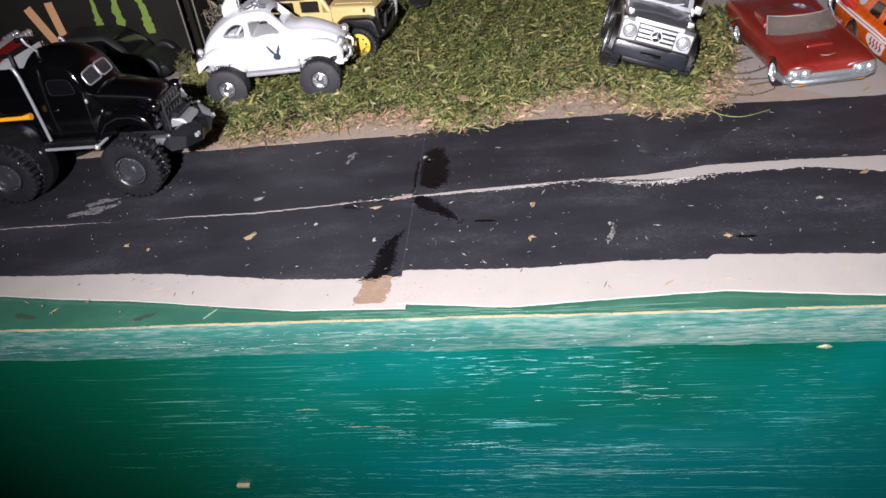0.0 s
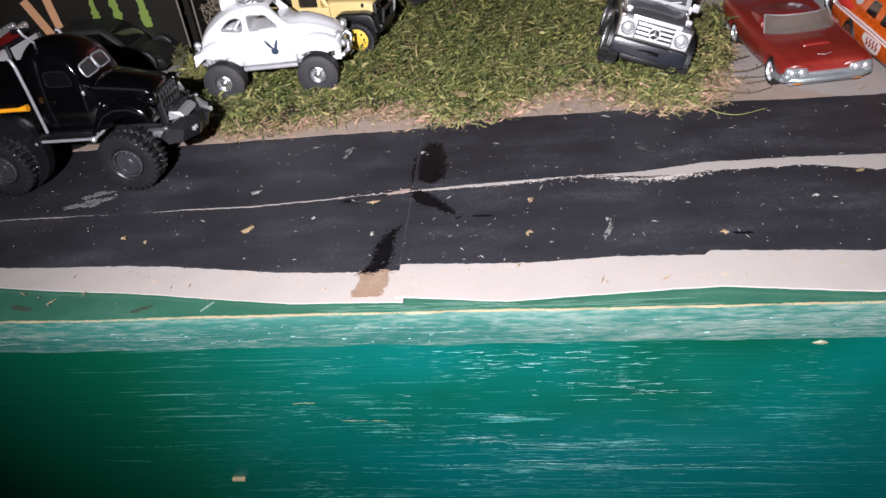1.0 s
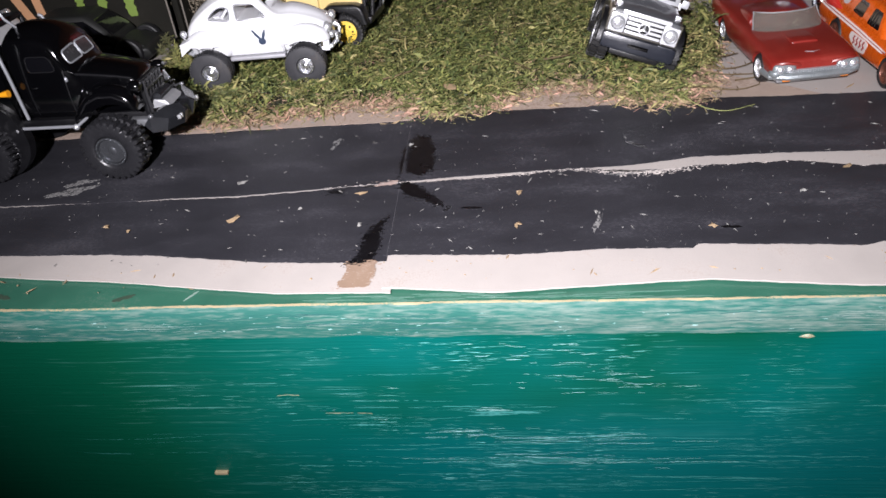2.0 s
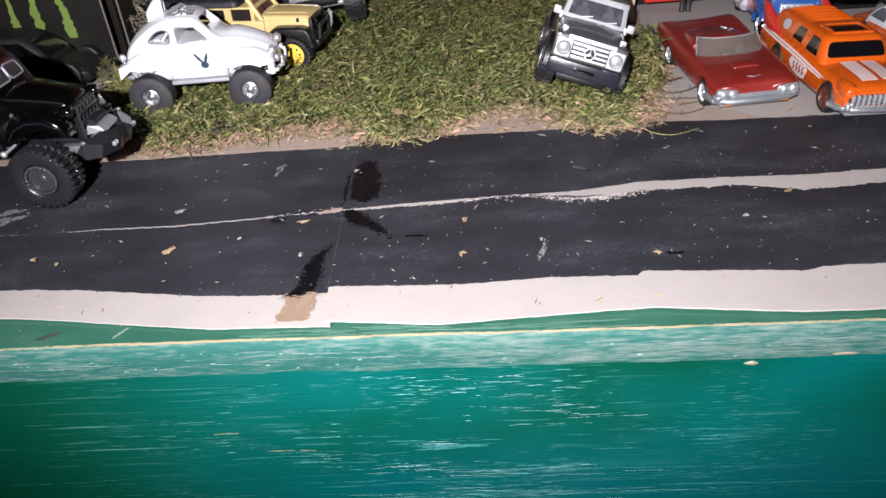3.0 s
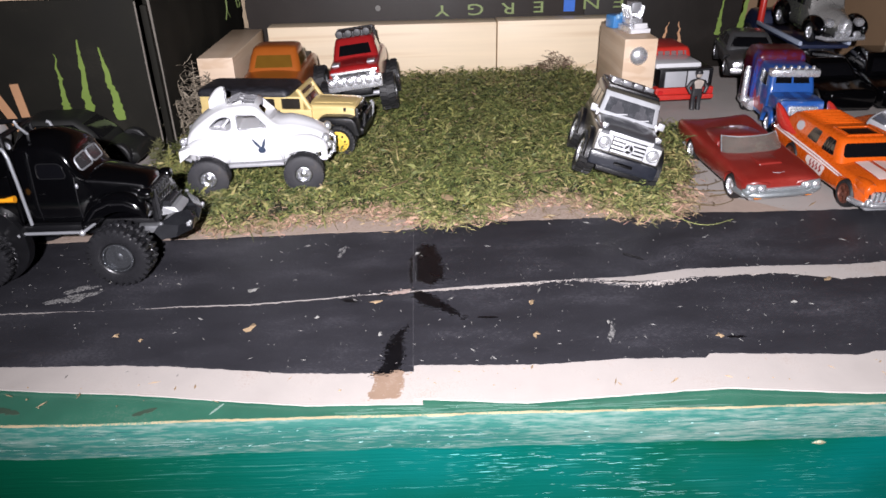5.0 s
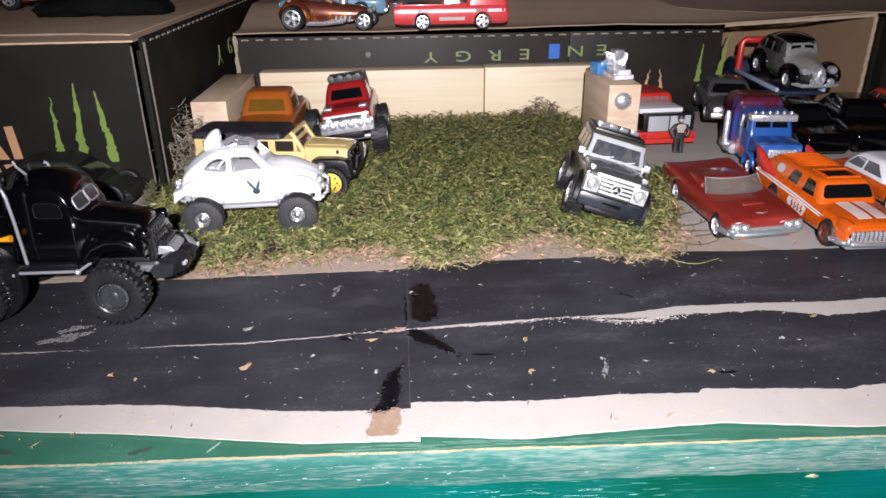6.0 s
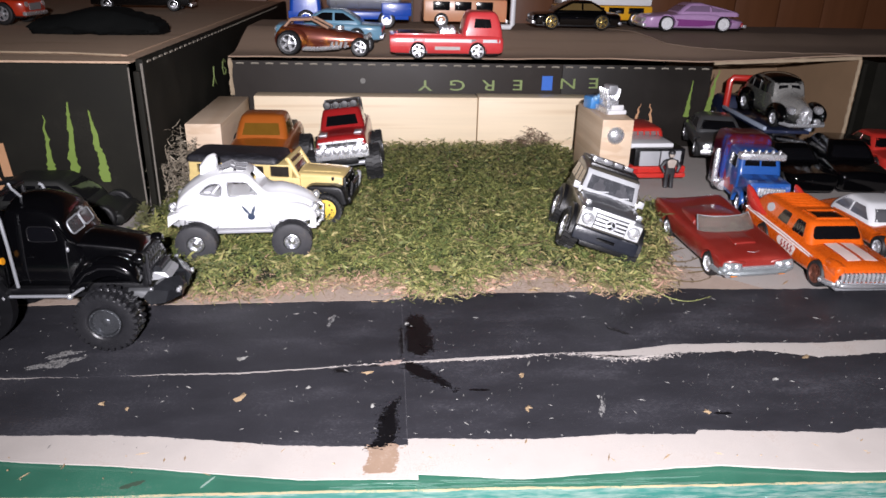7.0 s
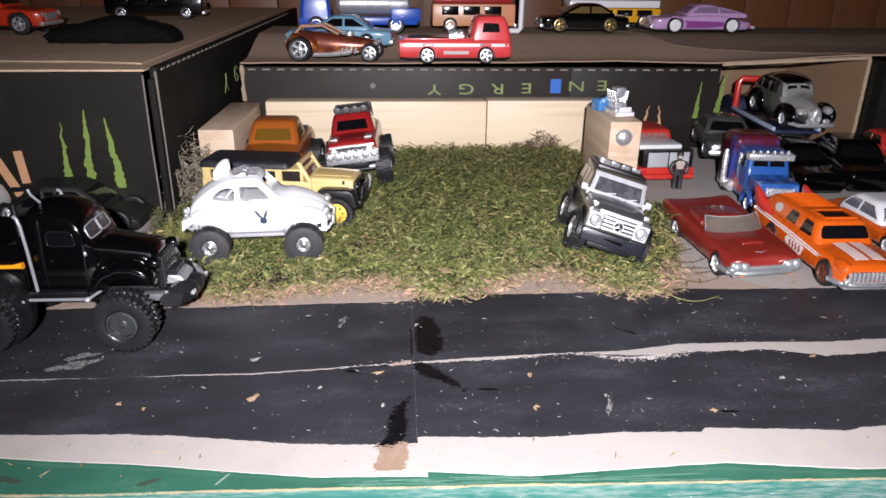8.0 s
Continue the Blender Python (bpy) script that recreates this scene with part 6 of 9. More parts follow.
    part("grille", blocks((30.8, -11, 13, 32.6, 11, 25.2), bevel=0.8), BLACK_PLASTIC, root)
    for k in range(7):
        part("grille_bar", blocks((32.4, -5.4 + k * 1.8 - 0.45, 16, 33.0, -5.4 + k * 1.8 + 0.45, 23.5)), BLACK_PAINT, root)
    bb = bmesh.new()
    block(bb, 32, -13, 11.4, 35.4, 13, 15.0, 0.9)
    tube(bb, [(34.4, -8, 14), (35.4, -7.6, 21), (35.4, 7.6, 21), (34.4, 8, 14)], 1.1, 10)
    part("front_bumper", bb, BLACK_PLASTIC, root, "black tubular bull bar")
    part("bumper_tube", tube(bmesh.new(), [(33.6, 10.6, 13), (35.6, 10.8, 17), (36.2, 10.6, 22.2), (35.2, 10.2, 23.4)], 1.0, 10), CHROME, root, "bright metal bar end")
    part("chassis", blocks((-42, -8, 7.5, 31, 8, 13), bevel=1), BLACK_PLASTIC, root)
    wheels(root, -27, 22.4, 14.0, 8.7, 7, mat("yellow_wheel", (0.72, 0.50, 0.07), 0.4, coat=0.3), tyre="knobby", rim="holes", rim_r=5.5)
    return root


jeep(at(-22, 398, 3.6, -8, scale=0.965))


# ---- lifted pick-ups ----
ORANGE_DULL = car_paint("burnt_orange_paint", (0.33, 0.085, 0.012), rough=0.35)
AMBER_GLASS = mat("amber_window", (0.14, 0.070, 0.010), 0.14, coat=0.6, var=0.15, bump=0)
RED = car_paint("red_paint", (0.28, 0.012, 0.013), rough=0.3, coat=0.6)


def pickup(name, label, m, paint, glass, lights, rack, wr=11.0, lift=11):
    root = thing(name, label, "toy truck", m, "toy cars")
    b0 = lift
    st = [(-33, b0 + 3, b0 + 7, b0 + 12, 12, 13, 12.2, 0.4), (-31, b0, b0 + 7, b0 + 13.4, 13.4, 14.2, 13.2, 0.4), (-10, b0, b0 + 7, b0 + 13.8, 13.6, 14.4, 13.4, 0.5), (8, b0, b0 + 7, b0 + 13.8, 13.6, 14.4, 13.2, 0.8),
          (24, b0 + 1, b0 + 7, b0 + 13, 13.4, 14.2, 12.6, 1.0), (31, b0 + 2, b0 + 7, b0 + 12.4, 13, 13.8, 12, 0.8), (33, b0 + 3, b0 + 7, b0 + 11, 12, 13, 11, 0.5)]
    shell = wells(hull(bmesh.new(), st), (-20, 21), wr + 0.8, wr, 14.4, 5)
    tree = skin(shell)
    part("body", shell, paint, root)
    zt = b0 + 13
    gh = cabin(bmesh.new(), [(zt - 1.5, -13, 14, 12.9), (zt + 1, -12.6, 12.6, 12.6), (zt + 6, -11.4, 9.0, 11.6), (zt + 9.6, -10.4, 6.0, 10.6), (zt + 10.8, -9, 4.2, 9.4), (zt + 11.2, -6, 2, 7)], 3.0)
    gt = skin(gh)
    part("cabin", gh, paint, root)
    z0, z1 = zt + 2.6, zt + 7.6
    part("windscreen", inlay(gt, [(-9.0, z0), (9.0, z0), (8.0, z1), (-8.0, z1)], "x", 1, 0.12), glass, root)
    part("rear_window", inlay(gt, [(-10.2, z0), (10.2, z0), (9.0, z1), (-9.0, z1)], "x", -1, 0.12), glass, root)
    for s in (1, -1):
        part("side_window", inlay(gt, [(-9.6, z0), (8.6, z0), (5.6, z1), (-8.8, z1)], "y", s, 0.12), glass, root)
        if not lights:
            part("fender_flare", carve(lathe(bmesh.new(), [(9.8, -2.2), (wr + 2.2, -2.2), (wr + 2.2, 2.2), (9.8, 2.2)], (21, s * 14.2, wr), "y", 28), blocks((0, s * 14.2 - 9, -5, 42, s * 14.2 + 9, wr - 1.5))), paint, root)
        if lights:
            part("vent", blocks((21, s * 9.4 - 2.0, zt + 0.2, 29.5, s * 9.4 + 2.0, zt + 1.2), bevel=0.3), mat("grey_vent_" + name, (0.42, 0.42, 0.44), 0.45, metal=0.4), root)
    bed = blocks((-31, -11.5, zt - 6, -14.5, 11.5, zt + 1.3))
    part("load_bed", bed, BLACK_PLASTIC, root)
    part("front_bumper", blocks((31.5, -14.5, b0 + 1.2, 36, 14.5, b0 + (8.2 if lights else 5.2)), bevel=1.2), CHROME, root)
    part("grille", inlay(tree, box2(-11.8, b0 + 5.2, 11.8, b0 + 10.0), "x", 1, 0.4), BLACK_PLASTIC, root)
    part("grille_trim", inlay(tree, box2(-12.2, b0 + 9.8, 12.2, b0 + 10.8), "x", 1, 0.6), CHROME, root)
    for s in (1, -1):
        part("headlight", lathe(bmesh.new(), [(0.1, 34.6), (1.7, 34.3), (2.3, 33.6), (2.4, 32)], (0, s * 9.6, b0 + 7.6), "x", 14), CHROME, root)
    if lights:
        for y in (-12.0, -7.4, -2.4, 2.4, 7.4, 12.0):
            part("driving_lamp", lathe(bmesh.new(), [(0.1, 38.8), (1.6, 38.5), (2.2, 37.4), (2.0, 36), (0.5, 34.8)], (0, y, b0 + 6.2), "x", 14), CHROME, root)
    if rack:
        part("roof_box", blocks((-13, -9.6, zt + 10.6, 3.5, 9.6, zt + 14.0), bevel=1.0), mat("grey_roof_box", (0.035, 0.035, 0.037), 0.45, var=0.3, bump=0.2), root, "dark grey roof rack box")
        rb = bmesh.new()
        for y in (-10.5, 10.5):
            tube(rb, [(-16, y, zt + 1), (-14.5, y * 0.96, zt + 13), (-9, y * 0.9, zt + 13.6)], 1.0, 8)
        tube(rb, [(-14.5, -10, zt + 13), (-14.5, 10, zt + 13)], 1.0, 8)
        tube(rb, [(-9, -9.4, zt + 13.6), (-9, 9.4, zt + 13.6)], 1.0, 8)
        part("roll_bar", rb, bpy.data.materials["grey_roof_box"], root)
        for y in (-7.5, -2.5, 2.5, 7.5):
            part("roof_lamp", lathe(bmesh.new(), [(0.1, -6.4), (1.9, -6.6), (2.3, -7.6), (1.6, -10), (0.3, -10.4)], (12.5, y, zt + 13.2), "x", 12), bpy.data.materials["grey_roof_box"], root)
    part("chassis", blocks((-30, -8, b0 - 3, 31, 8, b0 + 2), bevel=1), BLACK_PLASTIC, root)
    for x in (-20, 21):
        part("axle", tube(bmesh.new(), [(x, -13, wr), (x, 13, wr)], 1.4, 8), DULL_METAL, root)
    wheels(root, -20, 21, 15.6, wr, 8.5, DULL_METAL, tyre="knobby", rim="dish", rim_r=wr * 0.5)
    return root


pickup("pickup_truck", "burnt orange toy pickup with amber windows parked on moss", at(-46.0, 468, 3, -91, scale=1.24), ORANGE_DULL, AMBER_GLASS, False, False, 9.0, 9)
pickup("pickup_truck", "red lifted toy pickup with chrome bumper and roof lamps", at(5.5, 470, 6.0, -90.5, 6.8, -2.5, scale=1.08), RED, DARK_GLASS, True, True, 9.8, 14.4)


# ---- black and silver square off-roader ----
def off_roader(m):
    root = thing("off_roader", "boxy black toy off-roader with silver grille, tilted on moss", "toy car", m, "toy cars")
    SILVER = car_paint("silver_paint", (0.62, 0.63, 0.65), metal=0.3, rough=0.35)
    FRAME = car_paint("pale_silver_paint", (0.47, 0.48, 0.50), metal=0.3, rough=0.38)
    TAN = car_paint("grey_olive_paint", (0.075, 0.068, 0.055), metal=0.3, rough=0.4)
    HOOD = car_paint("dark_grey_paint", (0.07, 0.073, 0.08), rough=0.32, second=(0.07, 0.072, 0.078), split=0.52)
    low = bmesh.new()
    block(low, -30, -14.5, 11, 31, 14.5, 22.5, 1.5)
    low = wells(low, (-19.5, 20.5), 9.6, 9.0, 14.5, 5)
    tree = skin(low)
    part("body", low, TAN, root)
    part("bonnet", hull(bmesh.new(), [(6, 20, 22.4, 24.8, 13, 13.4, 12.4, 0.8), (20, 20, 22.2, 24.2, 13, 13.4, 12.2, 0.8), (30, 19, 21.5, 22.8, 12.6, 13.2, 11.8, 0.6), (31.5, 19, 21, 21.4, 12, 12.8, 11, 0.3)], 3, 3), HOOD, root, "dark grey bonnet")
    gh = cabin(bmesh.new(), [(21, -29.5, 10.5, 14.0), (24.6, -29.3, 9.2, 13.8), (29.5, -28.8, 6.8, 13.2), (34.4, -28, 4.5, 12.6), (35.8, -27, 3.2, 11.8)], 2.0)
    gt = skin(gh)
    part("cabin", gh, TAN, root)
    part("windscreen", inlay(gt, [(-11.4, 26.2), (11.4, 26.2), (10.6, 32.6), (-10.6, 32.6)], "x", 1, 0.15), mat("hazy_windscreen", (0.05, 0.052, 0.058), 0.15, coat=0.5, var=0.4, grain=160, second=(0.10, 0.10, 0.11), split=0.54, soft=0.06, bump=0), root)
    fr = bmesh.new()
    for a in (box2(-13.2, 25.0, 13.2, 26.4), box2(-12.4, 32.6, 12.4, 34.6), [(-13.2, 26), (-11.2, 26), (-10.4, 32.8), (-12.3, 32.8)], [(13.2, 26), (11.2, 26), (10.4, 32.8), (12.3, 32.8)]):
        inlay(gt, a, "x", 1, 0.5, 2, fr)
    part("windscreen_frame", fr, FRAME, root, "silver windscreen surround")
    st = bmesh.new()
    for y in (-5.4, 5.4):
        inlay(gt, rounded([(y - 3.0, 26.4), (y + 3.0, 26.4), (y + 2.6, 29.4), (y + 1.2, 29.8), (y + 1.2, 31.6), (y - 1.2, 31.6), (y - 1.2, 29.8), (y - 2.6, 29.4)], 0.6), "x", 1, 0.22, 2, st)
    part("seat", st, mat("dark_seat", (0.055, 0.055, 0.062), 0.4, var=0.4, grain=250, second=(0.10, 0.10, 0.11), split=0.54), root, "dark seats seen behind the windscreen")
    wp = bmesh.new()
    tube(wp, [(10.0, -9, 25.4), (9.0, -1, 27.4)], 0.3, 6)
    tube(wp, [(10.0, 2, 25.4), (9.0, 9, 27.4)], 0.3, 6)
    part("wiper", wp, SILVER, root)
    for s in (1, -1):
        for x0, x1 in ((-27.5, -15.5), (-13.5, -5.5), (-3.8, 5.0)):
            part("side_window", inlay(gt, rounded([(x0, 25.8), (x1, 25.8), (x1 - (1.5 if x1 > 0 else 0), 32.6), (x0, 32.6)], 0.8), "y", s, 0.15), DARK_GLASS, root)
        part("mirror", blocks((5.5, min(s * 14, s * 17), 24.6, 8.0, max(s * 14, s * 17), 27.8), bevel=0.7), FRAME, root, "silver door mirror")
        part("side_frame", blocks((3.2, min(s * 12.8, s * 14.2), 23.6, 8.8, max(s * 12.8, s * 14.2), 26.4), bevel=0.4), SILVER, root)
        for x in (-19.5, 20.5):
            fl = lathe(bmesh.new(), [(9.6, -2.0), (11.4, -1.6), (11.4, 1.8), (9.6, 2.0)], (x, s * 14.6, 9.0), "y", 28)
            part("fender_flare", carve(fl, blocks((x - 15, s * 14.6 - 6, -6, x + 15, s * 14.6 + 6, 9.5))), BLACK_PLASTIC, root)
        part("indicator", blocks((25.5, s * 11.6 - 1.2, 23, 28, s * 11.6 + 1.2, 24.8), bevel=0.5), CHROME, root)
        lb = bmesh.new()
        block(lb, 30.5, s * 10.4 - 3.2, 14.2, 32.4, s * 10.4 + 3.2, 21.2, 0.8)
        part("lamp_housing", lb, SILVER, root)
        part("headlight", lathe(bmesh.new(), [(0.1, 33.6), (1.6, 33.4), (2.5, 32.8), (2.6, 32)], (0, s * 10.4, 17.8), "x", 18), CHROME, root)
        part("lamp_ring", lathe(bmesh.new(), [(1.7, 33.0), (2.2, 33.3), (2.7, 32.9), (2.8, 32.2)], (0, s * 10.4, 17.8), "x", 18), DULL_METAL, root)
    gr = bmesh.new()
    block(gr, 30.5, -7.2, 14.4, 31.8, 7.2, 21.0, 0.4)
    part("grille", gr, BLACK_PLASTIC, root)
    for z in (15.2, 16.9, 18.6, 20.3):
        part("grille_slat", blocks((31.4, -7.0, z - 0.5, 32.6, 7.0, z + 0.5), bevel=0.2), SILVER, root, "silver grille slat")
    bg = lathe(bmesh.new(), [(1.75, 32.6), (1.85, 33.2), (2.3, 33.2), (2.4, 32.4)], (0, 0, 17.8), "x", 24, True)
    for k in range(3):
        a = math.pi / 2 + k * 2 * math.pi / 3
        tube(bg, [(33.0, 0, 17.8), (33.0, 1.9 * math.cos(a), 17.8 + 1.9 * math.sin(a))], [0.45, 0.2], 6)
    part("badge", bg, CHROME, root, "round chrome emblem")
    part("badge_back", lathe(bmesh.new(), [(0.1, 32.9), (1.8, 32.8), (1.9, 32.4)], (0, 0, 17.8), "x", 20), BLACK_PLASTIC, root)
    BLUE_BLACK = mat("blue_black_plastic", (0.010, 0.012, 0.019), 0.32, coat=0.2, var=0.3, bump=0.15)
    part("bonnet_strip", blocks((29.4, -9.6, 21.2, 31.6, 9.6, 22.8), bevel=0.4), SILVER, root, "silver strip above the grille")
    part("bumper", blocks((29, -14.6, 7.8, 34.2, 14.6, 13.8), bevel=1.4), BLUE_BLACK, root, "black plastic front bumper")
    part("bumper_slot", blocks((33.8, -4, 10.2, 34.5, 4, 11.6), bevel=0.2), BLACK_PAINT, root)
    part("skid_plate", blocks((27, -10, 5.2, 31, 10, 8), bevel=0.8), BLACK_PLASTIC, root)
    part("roof_panel", blocks((-27, -11.8, 35.4, 1.5, 11.8, 37.2), bevel=0.8), BLACK_PLASTIC, root, "black roof panel")
    for k in range(6):
        part("roof_rib", blocks((-25 + k * 4, -9, 37.0, -23.6 + k * 4, 9, 37.7), bevel=0.2), BLACK_PLASTIC, root)
    part("light_bar", blocks((-10.5, -10.4, 35.4, -8.0, 10.4, 38.9), bevel=0.6), BLACK_PLASTIC, root)
    for y in (-7.8, -2.6, 2.6, 7.8):
        part("roof_lamp", blocks((-8.4, y - 2.0, 37.0, -7.2, y + 2.0, 39.2), bevel=0.4), mat("lamp_glass", (0.32, 0.32, 0.34), 0.2, metal=0.5), root)
    part("spare_wheel", lathe(bmesh.new(), [(0.1, -35), (6, -35), (8, -34), (8.4, -31), (6, -30)], (0, 0, 21), "x", 24), BLACK_PLASTIC, root)
    part("rear_bumper", blocks((-33, -14, 9, -29, 14, 13), bevel=1), BLACK_PLASTIC, root)
    part("chassis", blocks((-28, -9, 7, 28, 9, 12), bevel=1), BLACK_PLASTIC, root)
    wheels(root, -19.5, 20.5, 13.8, 9.0, 7, CHROME, tyre="knobby", rim="five", rim_r=5.2)
    return root


off_roader(at(128.4, 355.5, 2.8, -98, -16.5, -5, scale=1.05))


# ---- red open-top classic ----
def convertible(m):
    root = thing("convertible", "red toy convertible with clear windscreen on grey card", "toy car", m, "toy cars")
    paint = car_paint("deep_red_paint", (0.19, 0.015, 0.011), rough=0.36, coat=0.5, var=0.15, grain=60, second=(0.23, 0.028, 0.02), split=0.52)
    st = [(-40, 7, 11.5, 14.4, 14.5, 16.4, 15.4, -0.2), (-37.5, 4.5, 11.5, 16.2, 15.8, 17.6, 16.8, -1.0), (-22, 4, 11, 15.8, 16.4, 17.6, 16.4, -0.6), (-6, 4, 10.8, 14.6, 16.6, 17.4, 15.4, 0.2), (12, 4, 10.6, 14.0, 16.4, 17.2, 15.0, 0.6),
          (28, 4, 10.6, 13.2, 16.0, 16.9, 14.4, 0.8), (36.5, 4.6, 10.2, 12.2, 15.2, 16.2, 13.6, 0.6), (38.5, 6, 9.8, 11, 14.2, 15.2, 12.6, 0.3)]
    shell = wells(hull(bmesh.new(), st, 4, 4), (-22, 25.4), 6.4, 5.6, 17.4, 5)
    pit = bmesh.new()
    block(pit, -3.5, -12.4, 10.5, 9, 12.4, 30, 1.5)
    shell = carve(shell, pit)
    tree = skin(shell)
    part("body", shell, paint, root)
    part("tonneau", hull(bmesh.new(), [(-24, 13, 14, 15.3, 11.0, 11.8, 10, 0.3), (-14, 13, 14.4, 16.3, 11.6, 12.2, 10, 0.7), (-4.5, 12, 14.4, 16.5, 11.6, 12.2, 10, 0.8), (-3, 12, 13, 14.6, 11, 11.8, 10, 0.3)], 3, 3), paint, root, "smooth red tonneau cover")
    for y in (-5.6, 5.6):
        sb = bmesh.new()
        block(sb, -2.8, y - 4.6, 8, 4.5, y + 4.6, 12.2, 1.2)
        part("seat", sb, mat("red_brown_seat", (0.15, 0.03, 0.022), 0.5, var=0.2), root)
    part("floor_pan", blocks((-3, -11.8, 7, 8.5, 11.8, 8.2)), BLACK_PLASTIC, root)
    wb = tube(bmesh.new(), [(3, 3.6, 14), (2.4, 5.6, 15.6), (2, 7.6, 14), (2.4, 5.6, 12.4), (3, 3.6, 14)], 0.4, 6)
    part("steering_wheel", wb, mat("pale_wheel", (0.5, 0.42, 0.36), 0.5), root)
    ws = bmesh.new()
    lo, hi, lo2, hi2 = [], [], [], []
    for k in range(13):
        a = (k / 12 - 0.5) * 2
        y = 13.4 * a
        bend = 3.2 * abs(a) ** 3
        lo.append(ws.verts.new((12.4 - bend * 1.6, y, 14.0)))
        hi.append(ws.verts.new((6.4 - bend * 1.6, y * 0.93, 20.2)))
        lo2.append(ws.verts.new((11.6 - bend * 1.6, y * 0.98, 14.0)))
        hi2.append(ws.verts.new((5.6 - bend * 1.6, y * 0.91, 20.2)))
    for k in range(12):
        for a, b in ((lo, hi), (hi, hi2), (hi2, lo2), (lo2, lo)):
            ws.faces.new((a[k], a[k + 1], b[k + 1], b[k]))
    for k in (0, 12):
        ws.faces.new((lo[k], hi[k], hi2[k], lo2[k]))
    part("windscreen", ws, mat("cloudy_plastic", (0.56, 0.49, 0.43), 0.2, rough_var=0.05, glass=0.84, var=0.25, grain=120, bump=0.05), root, "cloudy clear plastic windscreen")
    part("windscreen_rim", tube(bmesh.new(), [(11.2 - 5.1 * abs(q) ** 3, 13.5 * q, 14.0) if abs(q) > 0.99 else (6.2 - 5.1 * abs(q) ** 3, 12.5 * q, 20.3) for q in (-1.0, -0.985, -0.8, -0.5, 0, 0.5, 0.8, 0.985, 1.0)], 0.3, 6), DULL_METAL, root)
    sc = hull(bmesh.new(), [(14, 12, 13.4, 14.6, 4.6, 5.0, 4.4, 0.2), (24, 12, 13.4, 15.0, 4.8, 5.2, 4.6, 0.2), (25.6, 12, 13.2, 14.2, 4.4, 5, 4.4, 0.1)], 2, 2)
    part("bonnet_scoop", sc, paint, root)
    part("bonnet_mark", inlay(tree, [(33, -2.6), (34, 0), (33, 2.6), (33.6, 0.6), (33.6, -0.6)], "z", 1, 0.15, 2), DULL_METAL, root)
    nb = bmesh.new()
    tube(nb, [(30, -16.6, 6.2), (36.5, -15.6, 6.2), (39.6, -11, 6.6), (40, 0, 6.6), (39.6, 11, 6.6), (36.5, 15.6, 6.2), (30, 16.6, 6.2)], 1.35, 8)
    WORN = mat("worn_chrome", (0.25, 0.275, 0.285), 0.36, 0.45, var=0.3, bump=0.3, second=(0.12, 0.13, 0.135), split=0.55)
    part("front_bumper", nb, WORN, root, "worn chrome front bumper")
    gb = bmesh.new()
    block(gb, 36, -9.6, 6.4, 39.4, 9.6, 9.0, 0.6)
    part("grille", gb, DULL_METAL, root)
    for k in range(19):
        part("grille_bar", blocks((39.2, -8.1 + k * 0.9 - 0.2, 6.7, 39.8, -8.1 + k * 0.9 + 0.2, 8.8)), WORN, root)
    for s in (1, -1):
        part("bumper_end", ball(bmesh.new(), (36.8, s * 14.2, 7.6), (2.6, 2.4, 2.0), 16), WORN, root)
        lip = tube(bmesh.new(), [(37.6, s * 5.0, 9.9), (38.6, s * 7.0, 10.9), (38.6, s * 11.0, 11.7), (37.6, s * 14.2, 11.2), (35.6, s * 16.0, 9.4)], 0.7, 8)
        part("lamp_brow", lip, paint, root)
        hb = cabin(bmesh.new(), [(6.6, 34, 38.6, 4.2), (9, 34, 39.2, 4.4), (10.8, 34, 38.8, 4.0), (11.4, 34, 37.8, 3.0)], 1.4)
        bmesh.ops.translate(hb, vec=(0, s * 11.4, 0), verts=hb.verts)
        part("lamp_pod", hb, WORN, root)
        for dy in (-1.7, 1.7):
            part("headlight", lathe(bmesh.new(), [(0.1, 40.0), (0.9, 39.8), (1.4, 39.2), (1.4, 38)], (0, s * 11.4 + dy, 9.2), "x", 12), CHROME, root)
        part("indicator", blocks((38.2, s * 10.6 - 1.4, 4.6, 39.4, s * 10.6 + 1.4, 6), bevel=0.3), AMBER, root)
        part("tail_light", lathe(bmesh.new(), [(0.1, -40.6), (1.6, -40.3), (2.6, -39.4), (2.8, -37)], (0, s * 11.8, 11.4), "x", 16), RED_LENS, root)
        line = bmesh.new()
        inlay(tree, [(-10.0, 5.4), (-9.7, 5.4), (-9.5, 13.4), (-9.8, 13.4)], "y", s, 0.04, 3, line)
        inlay(tree, [(11.2, 5.4), (11.5, 5.4), (11.7, 12.6), (11.4, 12.6)], "y", s, 0.04, 3, line)
        part("door_gap", line, BLACK_PLASTIC, root)
    part("rear_bumper", tube(bmesh.new(), [(-30, -16.6, 6.4), (-38, -15, 6.4), (-40, 0, 6.4), (-38, 15, 6.4), (-30, 16.6, 6.4)], 1.3, 8), DULL_METAL, root)
    part("chassis", blocks((-36, -13, 2.8, 36, 13, 5.5), bevel=0.8), DULL_METAL, root)
    wheels(root, -22, 25.4, 14.8, 5.6, 4.2, CHROME, rim="dish", rim_r=3.8)
    return root


convertible(at(193.4, 347.4, 0.6, -89.4, 3.2, -0.3, scale=1.03))

# ---- orange estate ----
RED_BRIGHT = car_paint("bright_red_paint", (0.50, 0.030, 0.022), rough=0.3, coat=0.6)
ORANGE = car_paint("orange_paint", (0.56, 0.088, 0.006), rough=0.28, coat=0.7)


